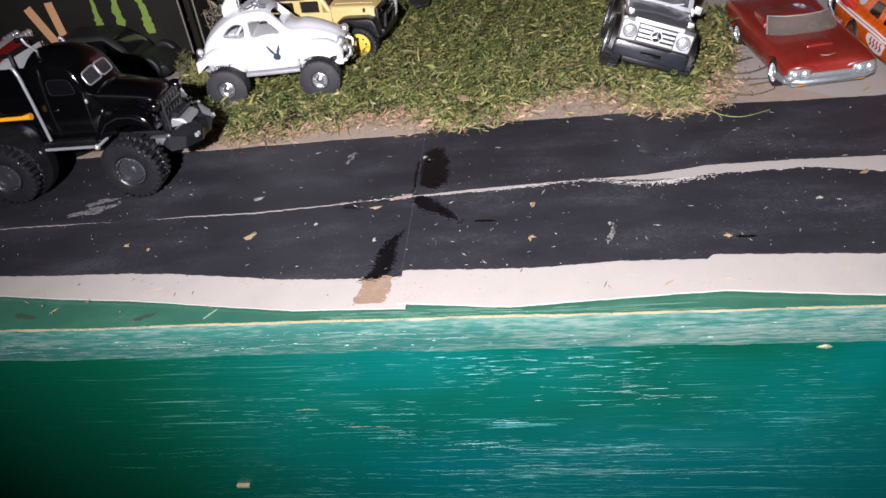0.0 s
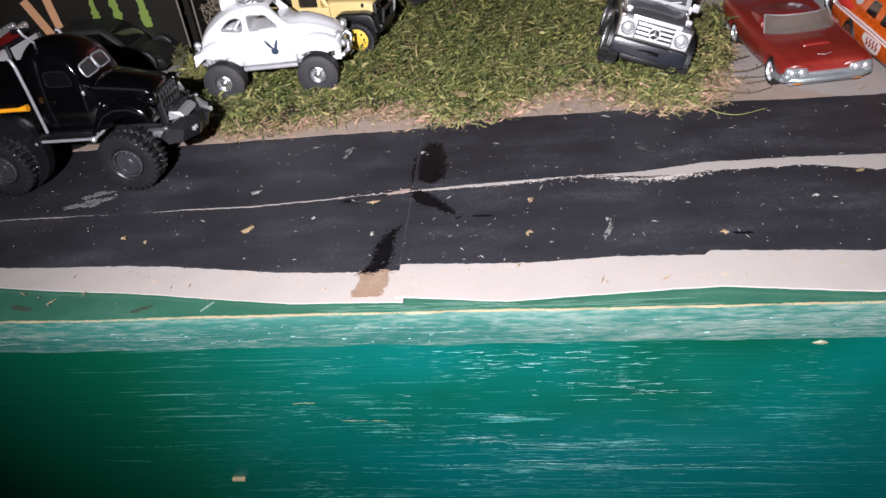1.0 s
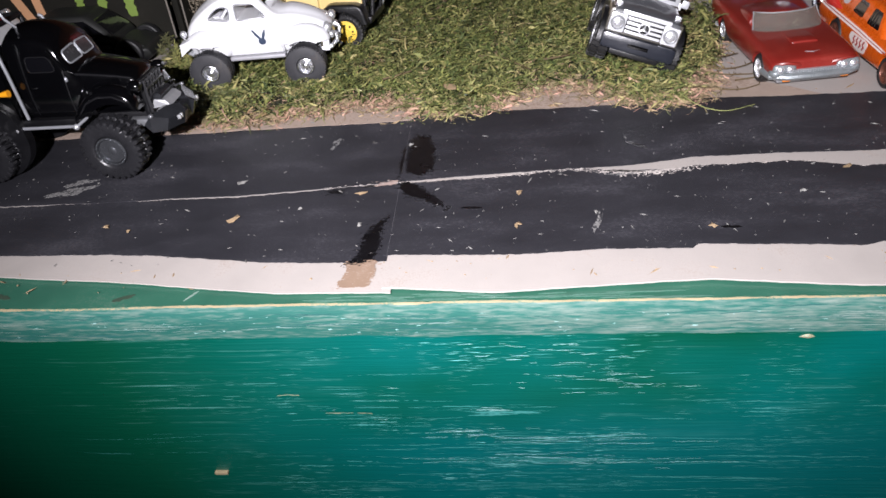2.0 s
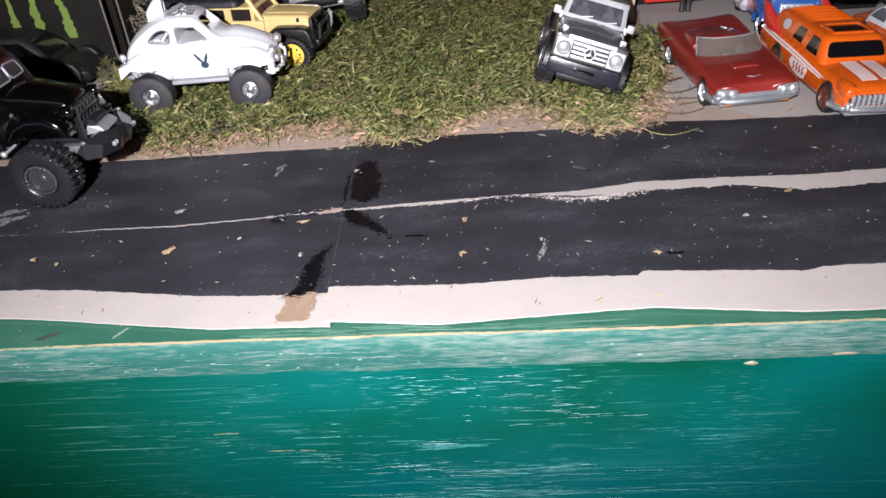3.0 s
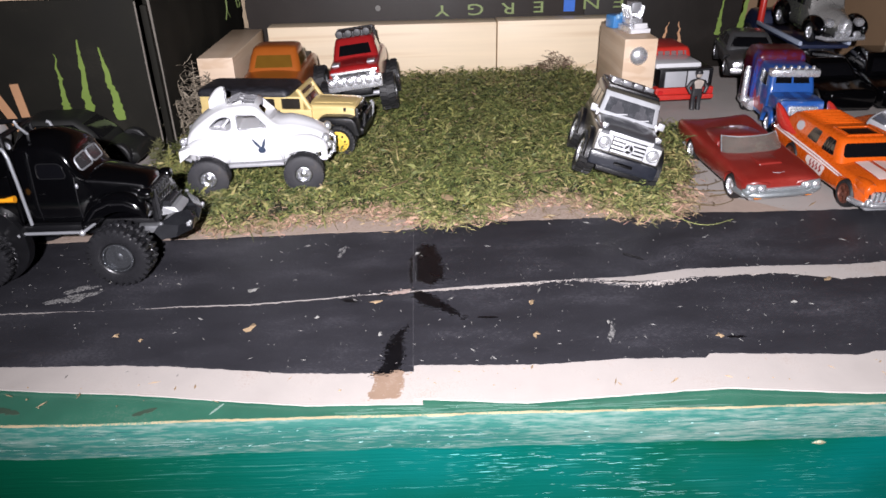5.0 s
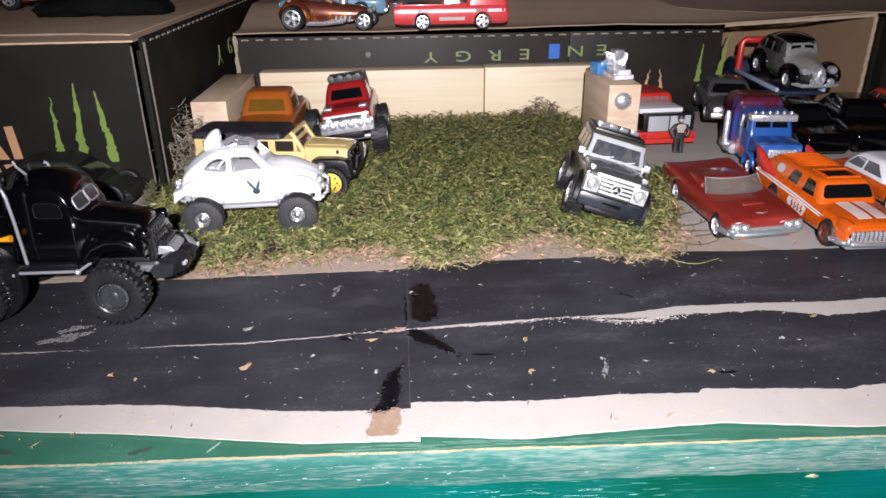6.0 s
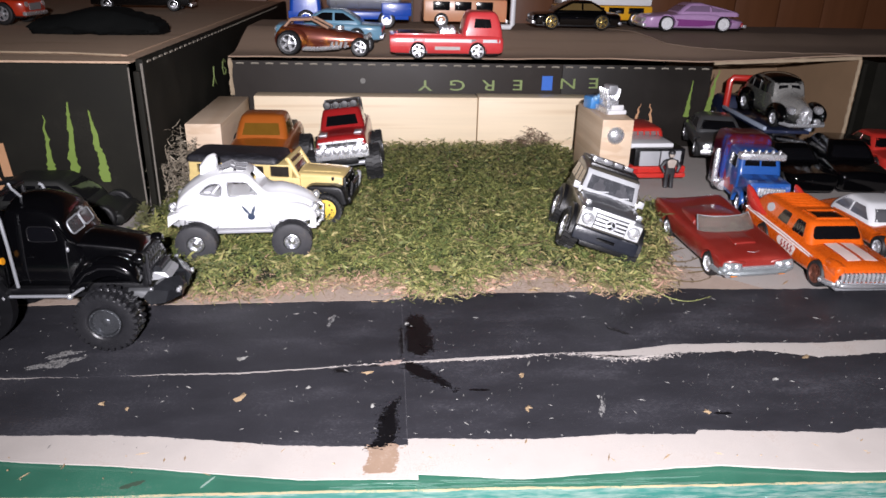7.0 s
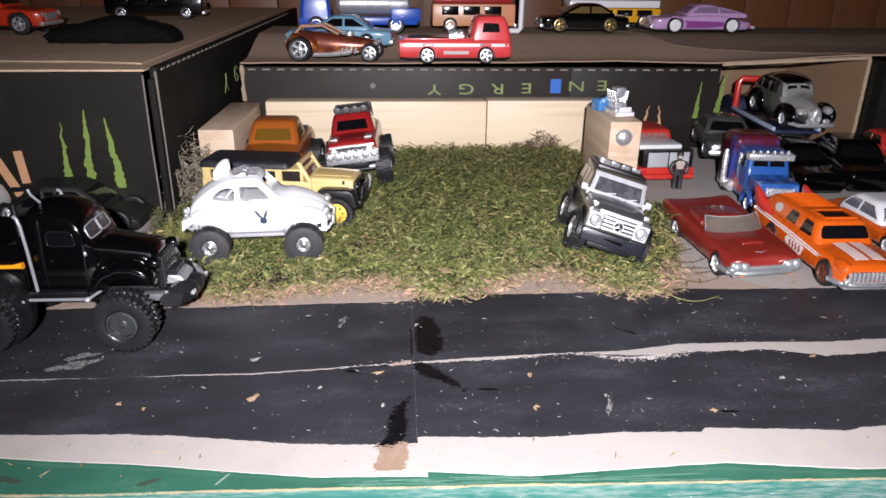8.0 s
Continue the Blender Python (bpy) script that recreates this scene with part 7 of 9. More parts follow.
def estate(m):
    root = thing("estate_car", "orange toy estate car with white stripes and chrome grille", "toy car", m, "toy cars")
    st = [(-50, 7, 12, 16.0, 13, 14.5, 13.0, 0.5), (-48, 5, 12, 17.4, 14.5, 16.3, 14.6, 0.8), (-30, 4, 11.5, 17.0, 16, 17.0, 15.3, 1), (0, 4, 11.5, 16.2, 16, 17.0, 15.2, 1.0), (14, 4, 11.5, 15.6, 16, 17.0, 15.0, 1.4),
          (28, 4, 11.5, 15.2, 16, 17.0, 14.6, 1.5), (36, 4.6, 11, 14.3, 15.4, 16.4, 13.6, 1.3), (39, 6, 10.6, 12.8, 14.4, 15.4, 12.4, 1.0)]
    shell = wells(hull(bmesh.new(), st, 4, 4), (-26, 25.6), 7.4, 6.3, 17.0, 5)
    tree = skin(shell)
    part("body", shell, ORANGE, root)
    gh = cabin(bmesh.new(), [(14.6, -46, 14.6, 15.0), (17.4, -45, 12.6, 14.8), (21.4, -43, 10.4, 13.8), (24.8, -40.5, 8.4, 12.5), (26.1, -38, 6.6, 11.2), (26.7, -34, 3, 8.5)], 3.6, 4)
    gt = skin(gh)
    part("cabin", gh, ORANGE, root)
    part("windscreen", inlay(gt, rounded([(-12.4, 18.4), (12.4, 18.4), (11.0, 24.2), (-11.0, 24.2)], 1.8), "x", 1, 0.12, 1.5), DARK_GLASS, root)
    part("rear_window", inlay(gt, rounded([(-11.4, 18.6), (11.4, 18.6), (10.2, 23.8), (-10.2, 23.8)], 1.6), "x", -1, 0.12, 1.5), DARK_GLASS, root)
    pale = mat("pale_rear_glass", (0.42, 0.43, 0.46), 0.2, coat=0.4, var=0.2, bump=0)
    for s in (1, -1):
        part("side_window", inlay(gt, rounded([(-3.4, 17.8), (7.4, 17.8), (4.6, 24.2), (-2.4, 24.4)], 1.0), "y", s, 0.1, 1.5), DARK_GLASS, root)
        part("side_window", inlay(gt, rounded([(-18.2, 18.8), (-8.6, 18.4), (-8.4, 24.4), (-15.8, 24.6)], 1.0), "y", s, 0.1, 1.5), DARK_GLASS, root)
        part("side_window", inlay(gt, oval(-27.4, 21.8, 3.4, 2.3), "y", s, 0.1, 1.5), pale, root, "pale oval rear side window")
        rims = bmesh.new()
        for k in range(3):
            inlay(gt, [(-1.6 + k * 2.2, 18.2), (-0.9 + k * 2.2, 18.2), (-1.0 + k * 1.9, 24.0), (-1.6 + k * 1.9, 24.0)], "y", s, 0.22, 3, rims)
        part("window_bars", rims, BLACK_PLASTIC, root)
    ribs = bmesh.new()
    for k in range(9):
        x = -35 + k * 2.6
        tube(ribs, [(x, -10.6, 25.9), (x, -8.5, 26.5), (x, 0, 26.95), (x, 8.5, 26.5), (x, 10.6, 25.9)], 0.55, 6)
    part("roof_ribs", ribs, ORANGE, root)
    part("sunroof", inlay(gt, rounded(box2(-6.4, -7.6, 4.4, 7.6), 0.8), "z", 1, 0.1), DARK_GLASS, root, "dark sunroof panel")
    rim = bmesh.new()
    for a in (box2(-7.6, -8.6, -6.4, 8.6), box2(4.4, -8.6, 5.2, 8.6), box2(-6.4, 7.6, 4.4, 8.6), box2(-6.4, -8.6, 4.4, -7.6)):
        inlay(gt, a, "z", 1, 0.7, 3, rim)
    part("sunroof_rim", rim, ORANGE, root)
    PINK = mat("pale_pink_stripe", (0.74, 0.58, 0.53), 0.35, coat=0.5, var=0.08)
    PRINT_RED = mat("dark_red_print", (0.30, 0.03, 0.025), 0.4, var=0.1)
    for s in (1, -1):
        part("hood_stripe", inlay(tree, [(13.5, s * 1.0), (33, s * 1.0), (33, s * 7.2), (13.5, s * 7.2)], "z", 1, 0.12, 3), PINK, root, "pale stripe on the bonnet")
        edge = bmesh.new()
        for y in (0.5, 7.4):
            inlay(tree, [(13.5, s * y), (33, s * y), (33, s * (y + 0.3)), (13.5, s * (y + 0.3))], "z", 1, 0.13, 3, edge)
        part("stripe_edge", edge, PRINT_RED, root, "thin red edge of the stripe")
        sb = inlay(tree, [(-48, 14.6), (-47, 16.4), (-4, 15.0), (33, 12.6), (33, 11.4), (-4, 13.0)], "y", s, 0.12, 3)
        inlay(tree, rounded([(-10, 12.6), (4, 12.4), (7, 11.6), (4, 6.4), (-2, 5.6), (-7, 7), (-11, 9.5)], 1.2), "y", s, 0.1, 3, sb)
        part("side_stripe", sb, mat("white_side_print", (0.76, 0.68, 0.64), 0.4, coat=0.4, var=0.1), root, "white swoosh printed along the flank")
        lg = bmesh.new()
        inlay(tree, [(-46, 15.4), (-4, 14.0), (33, 11.9), (33, 12.15), (-4, 14.3), (-46, 15.75)], "y", s, 0.2, 3, lg)
        for k in range(4):
            x = -7.4 + k * 3.0
            inlay(tree, [(x, 8.0), (x + 0.8, 7.6), (x + 2.6, 9.2), (x + 1.4, 10.4), (x + 2.4, 11.6), (x + 1.4, 11.8), (x + 0.4, 10.2), (x + 1.2, 9.2)], "y", s, 0.2, 3, lg)
        part("flank_print", lg, PRINT_RED, root, "red lettering shapes on the flank")
        hb = hull(bmesh.new(), [(28, 10, 12.5, 14.8, 1.6, 2.4, 1.6, 0.8), (34, 9.6, 12.6, 15.6, 2.4, 3.2, 2.2, 0.9), (38.6, 10, 12.6, 15.0, 2.2, 2.9, 2.0, 0.6)], 3, 3)
        bmesh.ops.translate(hb, vec=(0, s * 13.4, 0), verts=hb.verts)
        part("lamp_pod", hb, ORANGE, root)
        part("headlight", lathe(bmesh.new(), [(0.1, 39.6), (1.3, 39.4), (2.0, 38.9), (2.2, 38)], (0, s * 13.4, 12.8), "x", 16), ORANGE, root)
        fin = hull(bmesh.new(), [(-53.5, 22.6, 24.4, 26.0, 0.6, 1.0, 0.6, 0.3), (-50, 17, 21, 25.2, 1.2, 1.8, 1.0, 0.4), (-44, 15, 18, 22.4, 1.8, 2.4, 1.4, 0.6), (-36, 14, 16.5, 19.2, 1.8, 2.2, 1.4, 0.5), (-28, 14, 15.6, 17.2, 1.2, 1.6, 1.0, 0.3)], 3, 3)
        bmesh.ops.translate(fin, vec=(0, s * 14.0, 0), verts=fin.verts)
        part("tail_fin", fin, RED_BRIGHT, root, "red tail fin")
        part("tail_lamp_rim", ball(bmesh.new(), (-49.6, s * 15.4, 14.2), (2.2, 2.2, 2.8), 16), MIRROR_CHROME, root, "bright polished tail lamp")
    part("grille", blocks((36.5, -14.2, 7.6, 39.2, 14.2, 12.6), bevel=0.8), BLACK_PLASTIC, root, "wide toothed grille")
    for k in range(13):
        tooth = bmesh.new()
        block(tooth, 38.8, -12.6 + k * 2.1 - 0.6, 8.0, 40.4, -12.6 + k * 2.1 + 0.6, 12.4, 0.45)
        part("grille_tooth", tooth, CHROME, root)
    fb = tube(bmesh.new(), [(31, -17.2, 6.2), (36, -16.4, 6.2), (39.6, -12, 6.4), (40.2, 0, 6.4), (39.6, 12, 6.4), (36, 16.4, 6.2), (31, 17.2, 6.2)], 1.5, 10)
    for y in (-14.0, 14.0):
        ball(fb, (39.4, y, 7.4), (1.4, 1.3, 2.2), 12)
    part("front_bumper", fb, mat("scratched_chrome", (0.82, 0.83, 0.86), 0.22, 0.85, var=0.1, bump=0.5, fine=500), root, "polished chrome bumper")
    part("valance", blocks((34, -14, 3.2, 38.6, 14, 6.0), bevel=0.8), DULL_METAL, root)
    part("rear_bumper", tube(bmesh.new(), [(-42, -16.6, 6), (-49, -15.4, 6), (-51, 0, 6), (-49, 15.4, 6), (-42, 16.6, 6)], 1.6, 8), CHROME, root)
    part("chassis", blocks((-47, -13, 2.8, 36, 13, 6.5), bevel=0.8), BLACK_PLASTIC, root)
    wheels(root, -26, 25.6, 14.8, 6.5, 5.0, mat("bronze_rim", (0.16, 0.06, 0.04), 0.35, 0.5), rim="five", rim_r=4.6)
    return root


estate(at(235.5, 331, 0.4, -90, scale=0.94))


# ---- blue and red conventional truck ----
def big_rig(m):
    root = thing("truck", "blue and purple-red toy truck with chrome visor and stacks", "toy truck", m, "toy cars")
    BLUE = car_paint("blue_paint", (0.016, 0.078, 0.29), rough=0.3, coat=0.7)
    FLAME = car_paint("dark_red_blue_paint", (0.085, 0.007, 0.014), rough=0.3, coat=0.7, second=(0.014, 0.05, 0.26), split=0.54, soft=0.03, grain=110, stretch=(1, 1, 0.4))
    hood = bmesh.new()
    block(hood, 13, -13.2, 8, 36, 13.2, 23.0, 2.6)
    tree = skin(hood)
    part("bonnet", hood, BLUE, root)
    cb = cabin(bmesh.new(), [(6, -12, 16, 14), (22, -12, 15.6, 14), (30, -11.6, 13, 13.4), (36, -11, 10.6, 12.6), (37.4, -9, 8.6, 11.4)], 2.4)
    gt = skin(cb)
    part("cab", cb, BLUE, root)
    sl = cabin(bmesh.new(), [(6, -38, -11, 15.4), (30, -38, -11, 15.4), (38, -37, -9, 14.8), (42, -35, -11, 13.6), (43, -32, -14, 11)], 2.4)
    st_tree = skin(sl)
    part("sleeper", sl, FLAME, root, "dark red sleeper with blue flames")
    part("sleeper_roof", inlay(st_tree, [(-36, -13), (-11, -13), (-11, 13), (-36, 13)], "z", 1, 0.15, 3), car_paint("dark_red_paint", (0.085, 0.008, 0.012), rough=0.3, coat=0.7), root, "dark red roof")
    for s in (1, -1):
        fl = inlay(gt, [(-11, 8), (14, 8), (10, 14), (5, 12), (1, 17), (-4, 14), (-10, 20)], "y", s, 0.1, 3)
        part("flame_print", fl, mat("red_print", (0.42, 0.02, 0.03), 0.35, coat=0.5), root, "red flame print")
        part("side_window", inlay(gt, [(-5, 25.5), (9, 25.5), (7, 33), (-5, 33)], "y", s, 0.15), DARK_GLASS, root)
        part("windscreen", inlay(gt, [(s * 0.6, 28.0), (s * 10.2, 28.0), (s * 9.6, 32.6), (s * 0.6, 32.6)], "x", 1, 0.15), DARK_GLASS, root)
        tk = lathe(bmesh.new(), [(0.1, -30), (3.4, -29.6), (4, -28), (4, -8), (3.4, -6.4), (0.1, -6)], (0, s * 14.5, 8), "x", 16)
        part("fuel_tank", tk, CHROME, root, "chrome fuel tank")
        stk = tube(bmesh.new(), [(-15, s * 18.6, 9), (-15, s * 18.6, 28), (-15.6, s * 18.4, 32)], [2.1, 2.1, 1.5], 10)
        part("exhaust_pipe", stk, CHROME, root, "chrome upright exhaust")
        fd = cabin(bmesh.new(), [(6, 17, 37, 4.2), (12, 17.5, 36, 4.2), (15, 20, 33, 3.6), (15.6, 22, 30, 2.6)], 2)
        bmesh.ops.translate(fd, vec=(0, s * 13.2, 0), verts=fd.verts)
        part("fender", carve(fd, lathe(bmesh.new(), [(0.01, -9), (7.4, -9), (7.4, 9), (0.01, 9)], (27, s * 15, 6.4), "y", 24)), BLUE, root)
        part("headlight", lathe(bmesh.new(), [(0.1, 40.4), (1.6, 40.1), (2.3, 39.2), (2.3, 36)], (0, s * 12.8, 13), "x", 14), CHROME, root)
        st = inlay(tree, [(16, s * 2.4), (37, s * 2.4), (37, s * 8.6), (30, s * 7.0), (27, s * 9.2), (22, s * 6.4), (18, s * 8.0)], "z", 1, 0.12, 3)
        part("bonnet_flames", st, mat("dark_blue_flames", (0.010, 0.02, 0.11), 0.35, coat=0.5), root, "darker blue flames")
    vis = blocks((9.5, -14.6, 32.4, 17.5, 14.6, 37.0), bevel=1.4)
    part("visor", vis, CHROME, root, "chrome sun visor")
    for k in range(6):
        part("marker_lamp", ball(bmesh.new(), (13, -11.2 + k * 4.5, 37.6), (1.5, 1.1, 1.2), 12), CHROME, root)
    gr = blocks((35, -8.6, 7, 38.6, 8.6, 20), bevel=0.8)
    part("grille", gr, CHROME, root)
    for k in range(9):
        part("grille_bar", blocks((38.4, -7.2 + k * 1.8 - 0.35, 8, 39.0, -7.2 + k * 1.8 + 0.35, 19)), DULL_METAL, root)
    part("front_bumper", blocks((37.5, -15.5, 3.0, 41.5, 15.5, 7.6), bevel=1.2), CHROME, root)
    part("chassis", blocks((-38, -7, 4, 36, 7, 8), bevel=0.6), BLACK_PLASTIC, root)
    wheels(root, -24, 27, 13.5, 6.4, 5, CHROME, rim="dish")
    return root


big_rig(at(248, 429, 0.4, -97, scale=0.89))


# ---- red rescue van with a silver panel, and the small figure before it ----


def rescue(m):
    root = thing("rescue_truck", "red and white toy rescue truck with silver rear panel", "toy truck", m, "toy cars")
    part("body", blocks((-33, -17, 4, 30, 17, 10), bevel=1.4), RED_BRIGHT, root)
    part("box", blocks((8, -15.4, 10, 30, 15.4, 20.4), bevel=1.0), BLACK_PLASTIC, root)
    for y0, y1 in ((-12.5, -0.4), (0.4, 12.5)):
        part("silver_panel", blocks((29.7, y0, 10.4, 30.9, y1, 19.2), bevel=0.4), mat("brushed_silver", (0.42, 0.43, 0.45), 0.42, 0.15, var=0.15, grain=80), root, "dull silver panel")
    part("white_rail", blocks((4, -16.8, 19.8, 26, 9.5, 22.8), bevel=1.0), WHITE_PAINT, root, "white top rail")
    cb = cabin(bmesh.new(), [(9, -30, 4, 13), (20, -29, 4, 13), (25.4, -27, 2, 12.2), (26.6, -24, 0, 10.4)], 2.4)
    gt = skin(cb)
    part("cab", cb, RED_BRIGHT, root)
    part("rear_window", inlay(gt, box2(-9.5, 21.4, 9.5, 24.6), "x", 1, 0.2), mat("pinkish_window", (0.20, 0.13, 0.13), 0.2, coat=0.4, bump=0), root)
    for k in range(5):
        part("window_bar", inlay(gt, box2(-8 + k * 4 - 0.4, 21.4, -8 + k * 4 + 0.4, 24.6), "x", 1, 0.4), RED_BRIGHT, root)
    for s in (1, -1):
        part("side_window", inlay(gt, box2(-22, 20, -4, 24.5), "y", s, 0.2), DARK_GLASS, root)
        part("tail_light", blocks((30, s * 14.2 - 1.4, 5, 31, s * 14.2 + 1.4, 8.5), bevel=0.3), RED_LENS, root)
    part("rear_bumper", blocks((29, -16, 3.6, 32.6, 16, 6.4), bevel=0.8), RED_BRIGHT, root)
    wheels(root, -20, 20, 14.8, 6.2, 5, CHROME, rim="five")
    return root


rescue(at(202, 495, 1.5, -87, scale=1.10))
fig = bmesh.new()
for s in (1, -1):
    cabin(fig, [(0, -1.6, 2.0, 1.1), (1.0, -1.4, 1.8, 1.2), (4.5, -1.2, 1.2, 1.2), (9.5, -1.4, 1.3, 1.5)], 0.8)
    bmesh.ops.translate(fig, vec=(0, s * 1.7, 0), verts=[v for v in fig.verts if abs(v.co.y) <= 1.6 and not v.tag])
    for v in fig.verts:
        v.tag = True
    tube(fig, [(0, s * 3.2, 16.4), (0.2, s * 5.6, 13), (1.4, s * 3.9, 9.8)], [1.3, 1.3, 0.9], 8)
    for v in fig.verts:
        v.tag = True
cabin(fig, [(8.5, -1.7, 1.7, 3.2), (12.5, -1.6, 1.6, 3.0), (16.4, -1.9, 1.9, 4.0), (17.6, -1.2, 1.2, 2.2)], 1.2)
ball(fig, (0, 0, 20.2), (1.9, 1.8, 2.3), 14)
lathe(fig, [(0.1, 20.8), (2.05, 20.8), (2.1, 21.6), (1.7, 22.5), (0.1, 22.9)], (0, 0, 0), "z", 16)
for f in fig.faces:
    c = f.calc_center_median()
    f.material_index = 1 if (c.x > 1.2 and abs(c.y) < 0.95 and 12.5 < c.z < 17.8) or (c.x > 0.5 and 18.6 < c.z < 21.0 and abs(c.y) < 1.7) else 0
figure = solo("figurine", fig, mat("dark_figurine", (0.02, 0.02, 0.022), 0.5, second=(0.2, 0.19, 0.18), split=0.6, soft=0.04, grain=200), "small toy figurine in dark coat and pale shirt", "figurine", at(209, 456, 0.3, -90, scale=1.06))
figure.data.materials.append(mat("pale_figurine_paint", (0.42, 0.36, 0.31), 0.55, var=0.3, grain=300))

# ---- other parked cars behind ----
GREY = car_paint("grey_metal_paint", (0.14, 0.142, 0.146), metal=0.6, rough=0.35)
sedan("muscle_car", "grey metallic toy car with chrome trim parked among others", "toy car", at(263, 516, 11, -104, scale=1.1), GREY, L=70, W=15.5, belt=14, roof=22, cab=(-24, -14, 4, 13), glass=DARK_GLASS)
sedan("black_coupe", "black toy coupe parked among others", "toy car", at(294, 470, 0.4, -90), BLACK_PAINT, chrome=False, rim_mat=BLACK_PLASTIC, L=74, W=16.5, belt=17, roof=27, cab=(-28, -20, 4, 14), wr=6.5)
sedan("black_coupe", "black toy coupe parked among others", "toy car", at(333, 472, 0.4, -99, scale=1.06), BLACK_PAINT, chrome=False, rim_mat=BLACK_PLASTIC, L=74, W=16.5, belt=17, roof=27, cab=(-28, -20, 4, 14), wr=6.5)
w57, tree57, _ = sedan("two_tone_coupe", "white-topped orange toy coupe parked beside the estate", "toy car", at(287, 362, 0.4, -91), ORANGE, L=72, W=16, belt=13.4, roof=21.8, cab=(-24, -16, 4, 13), top=WHITE_PAINT,
                      glass=mat("grey_glass", (0.1, 0.1, 0.11), 0.15, coat=0.5, bump=0), hood_drop=1.0)


# ---- flatbed with the old silver and black saloon ----
def old_saloon(m):
    root = thing("old_saloon", "silver and black vintage toy saloon carried on a flatbed", "toy car", m, "toy cars")
    SILV = car_paint("warm_silver_paint", (0.50, 0.49, 0.465), metal=0.6, rough=0.28)
    st = [(-34, 6, 9, 11, 8, 9.5, 7, 2), (-31, 4.5, 9.5, 16, 10.5, 12, 9.5, 2), (-24, 4, 10, 22.5, 12, 13, 10, 2), (-14, 4, 10, 26, 12.4, 13.4, 10.4, 1.8), (-4, 4, 10, 26.4, 12.4, 13.4, 10.4, 1.6), (4, 4, 10, 24.6, 12.2, 13.2, 10.2, 1.6),
          (8, 4, 10, 19, 11.4, 12.4, 9.4, 1.8), (11, 4, 10, 16.4, 10, 11, 8, 2.2), (20, 4.5, 9.5, 15.4, 7.5, 8.5, 5.8, 2.4), (29, 5, 9, 13.8, 5, 6, 3.8, 2.0), (32, 6, 9, 12, 3.6, 4.4, 2.6, 1.4)]
    shell = hull(bmesh.new(), st, 4, 4)
    tree = skin(shell)
    DOOR = car_paint("dark_silver_paint", (0.13, 0.132, 0.122), metal=0.6, rough=0.28)
    part("body", shell, DOOR, root)
    part("bonnet", inlay(tree, [(7.5, -11.5), (31.5, -5), (33, 0), (31.5, 5), (7.5, 11.5)], "z", 1, 0.4, 1.5), SILV, root, "bright silver bonnet")
    part("screen_frame", inlay(tree, [(-10.6, 16.4), (10.6, 16.4), (9.6, 24.8), (-9.6, 24.8)], "x", 1, 0.08, 1.5), SILV, root, "silver windscreen surround")
    for s in (1, -1):
        part("roof_side", inlay(tree, [(-29, 17), (-26, 21), (-22, 23.2), (2.5, 23.2), (3.5, 26), (-3, 28.5), (-22, 27), (-30, 20)], "y", s, 0.2), BLACK_PAINT, root)
    part("roof_front", inlay(tree, [(-9.4, 24.5), (9.4, 24.5), (8.2, 27.6), (-8.2, 27.6)], "x", 1, 0.2), BLACK_PAINT, root)
    part("roof", inlay(tree, [(-27, -8.6), (-24, -10), (2, -10), (4.5, -8), (4.5, 8), (2, 10), (-24, 10), (-27, 8.6)], "z", 1, 0.2), BLACK_PAINT, root, "black roof")
    for s in (1, -1):
        part("windscreen", inlay(tree, [(s * 1.2, 19.4), (s * 7.8, 19.2), (s * 7.0, 23.0), (s * 1.2, 23.4)], "x", 1, 0.15), DARK_GLASS, root)
        for x0, x1 in ((-5.5, 3.4), (-16, -7), (-23, -17.6)):
            part("side_window", inlay(tree, [(x0, 17.6), (x1, 17.6), (x1 - 0.8, 23.6), (x0 + 0.8, 23.6)], "y", s, 0.15), DARK_GLASS, root)
        for x in (-20, 21):
            fd = ball(bmesh.new(), (x, s * 12.6, 8.6), (11.5, 4.4, 7.0), 24)
            part("fender", carve(fd, lathe(bmesh.new(), [(0.01, -9), (7.0, -9), (7.0, 9), (0.01, 9)], (x, s * 15.4, 5.8), "y", 24)), BLACK_PAINT, root, "black rounded fender")
        part("running_board", blocks((-12, min(s * 11, s * 15), 4.2, 12, max(s * 11, s * 15), 5.8), bevel=0.5), BLACK_PAINT, root)
        part("headlight", lathe(bmesh.new(), [(0.1, 32.4), (2.0, 32.0), (2.6, 30.6), (2.2, 27), (0.6, 25)], (0, s * 9.0, 13.0), "x", 16), CHROME, root)
        part("fog_lamp", lathe(bmesh.new(), [(0.1, 38), (1.7, 37.7), (2.1, 36.8), (1.6, 34.4), (0.4, 33)], (0, s * 5.6, 7.6), "x", 12), CHROME, root)
    part("grille", hull(bmesh.new(), [(30.0, 4.6, 9, 14.6, 4.0, 4.6, 2.8, 1.6), (33.6, 5, 9, 14.2, 3.2, 3.8, 2.2, 1.4), (35.2, 6, 9, 13.0, 1.6, 2.2, 1.2, 0.8)], 3, 3), CHROME, root, "tall chrome grille")
    part("front_bumper", tube(bmesh.new(), [(29, -14, 5), (35, -11, 5), (36.4, 0, 5), (35, 11, 5), (29, 14, 5)], 1.2, 8), CHROME, root)
    part("rear_bumper", tube(bmesh.new(), [(-31, -13, 5.4), (-36, -9, 5.4), (-37, 0, 5.4), (-36, 9, 5.4), (-31, 13, 5.4)], 1.1, 8), CHROME, root)
    part("chassis", blocks((-30, -9, 3, 28, 9, 6), bevel=0.8), BLACK_PLASTIC, root)
    wheels(root, -20, 21, 13.2, 5.8, 4.2, CHROME, rim="dish")
    return root


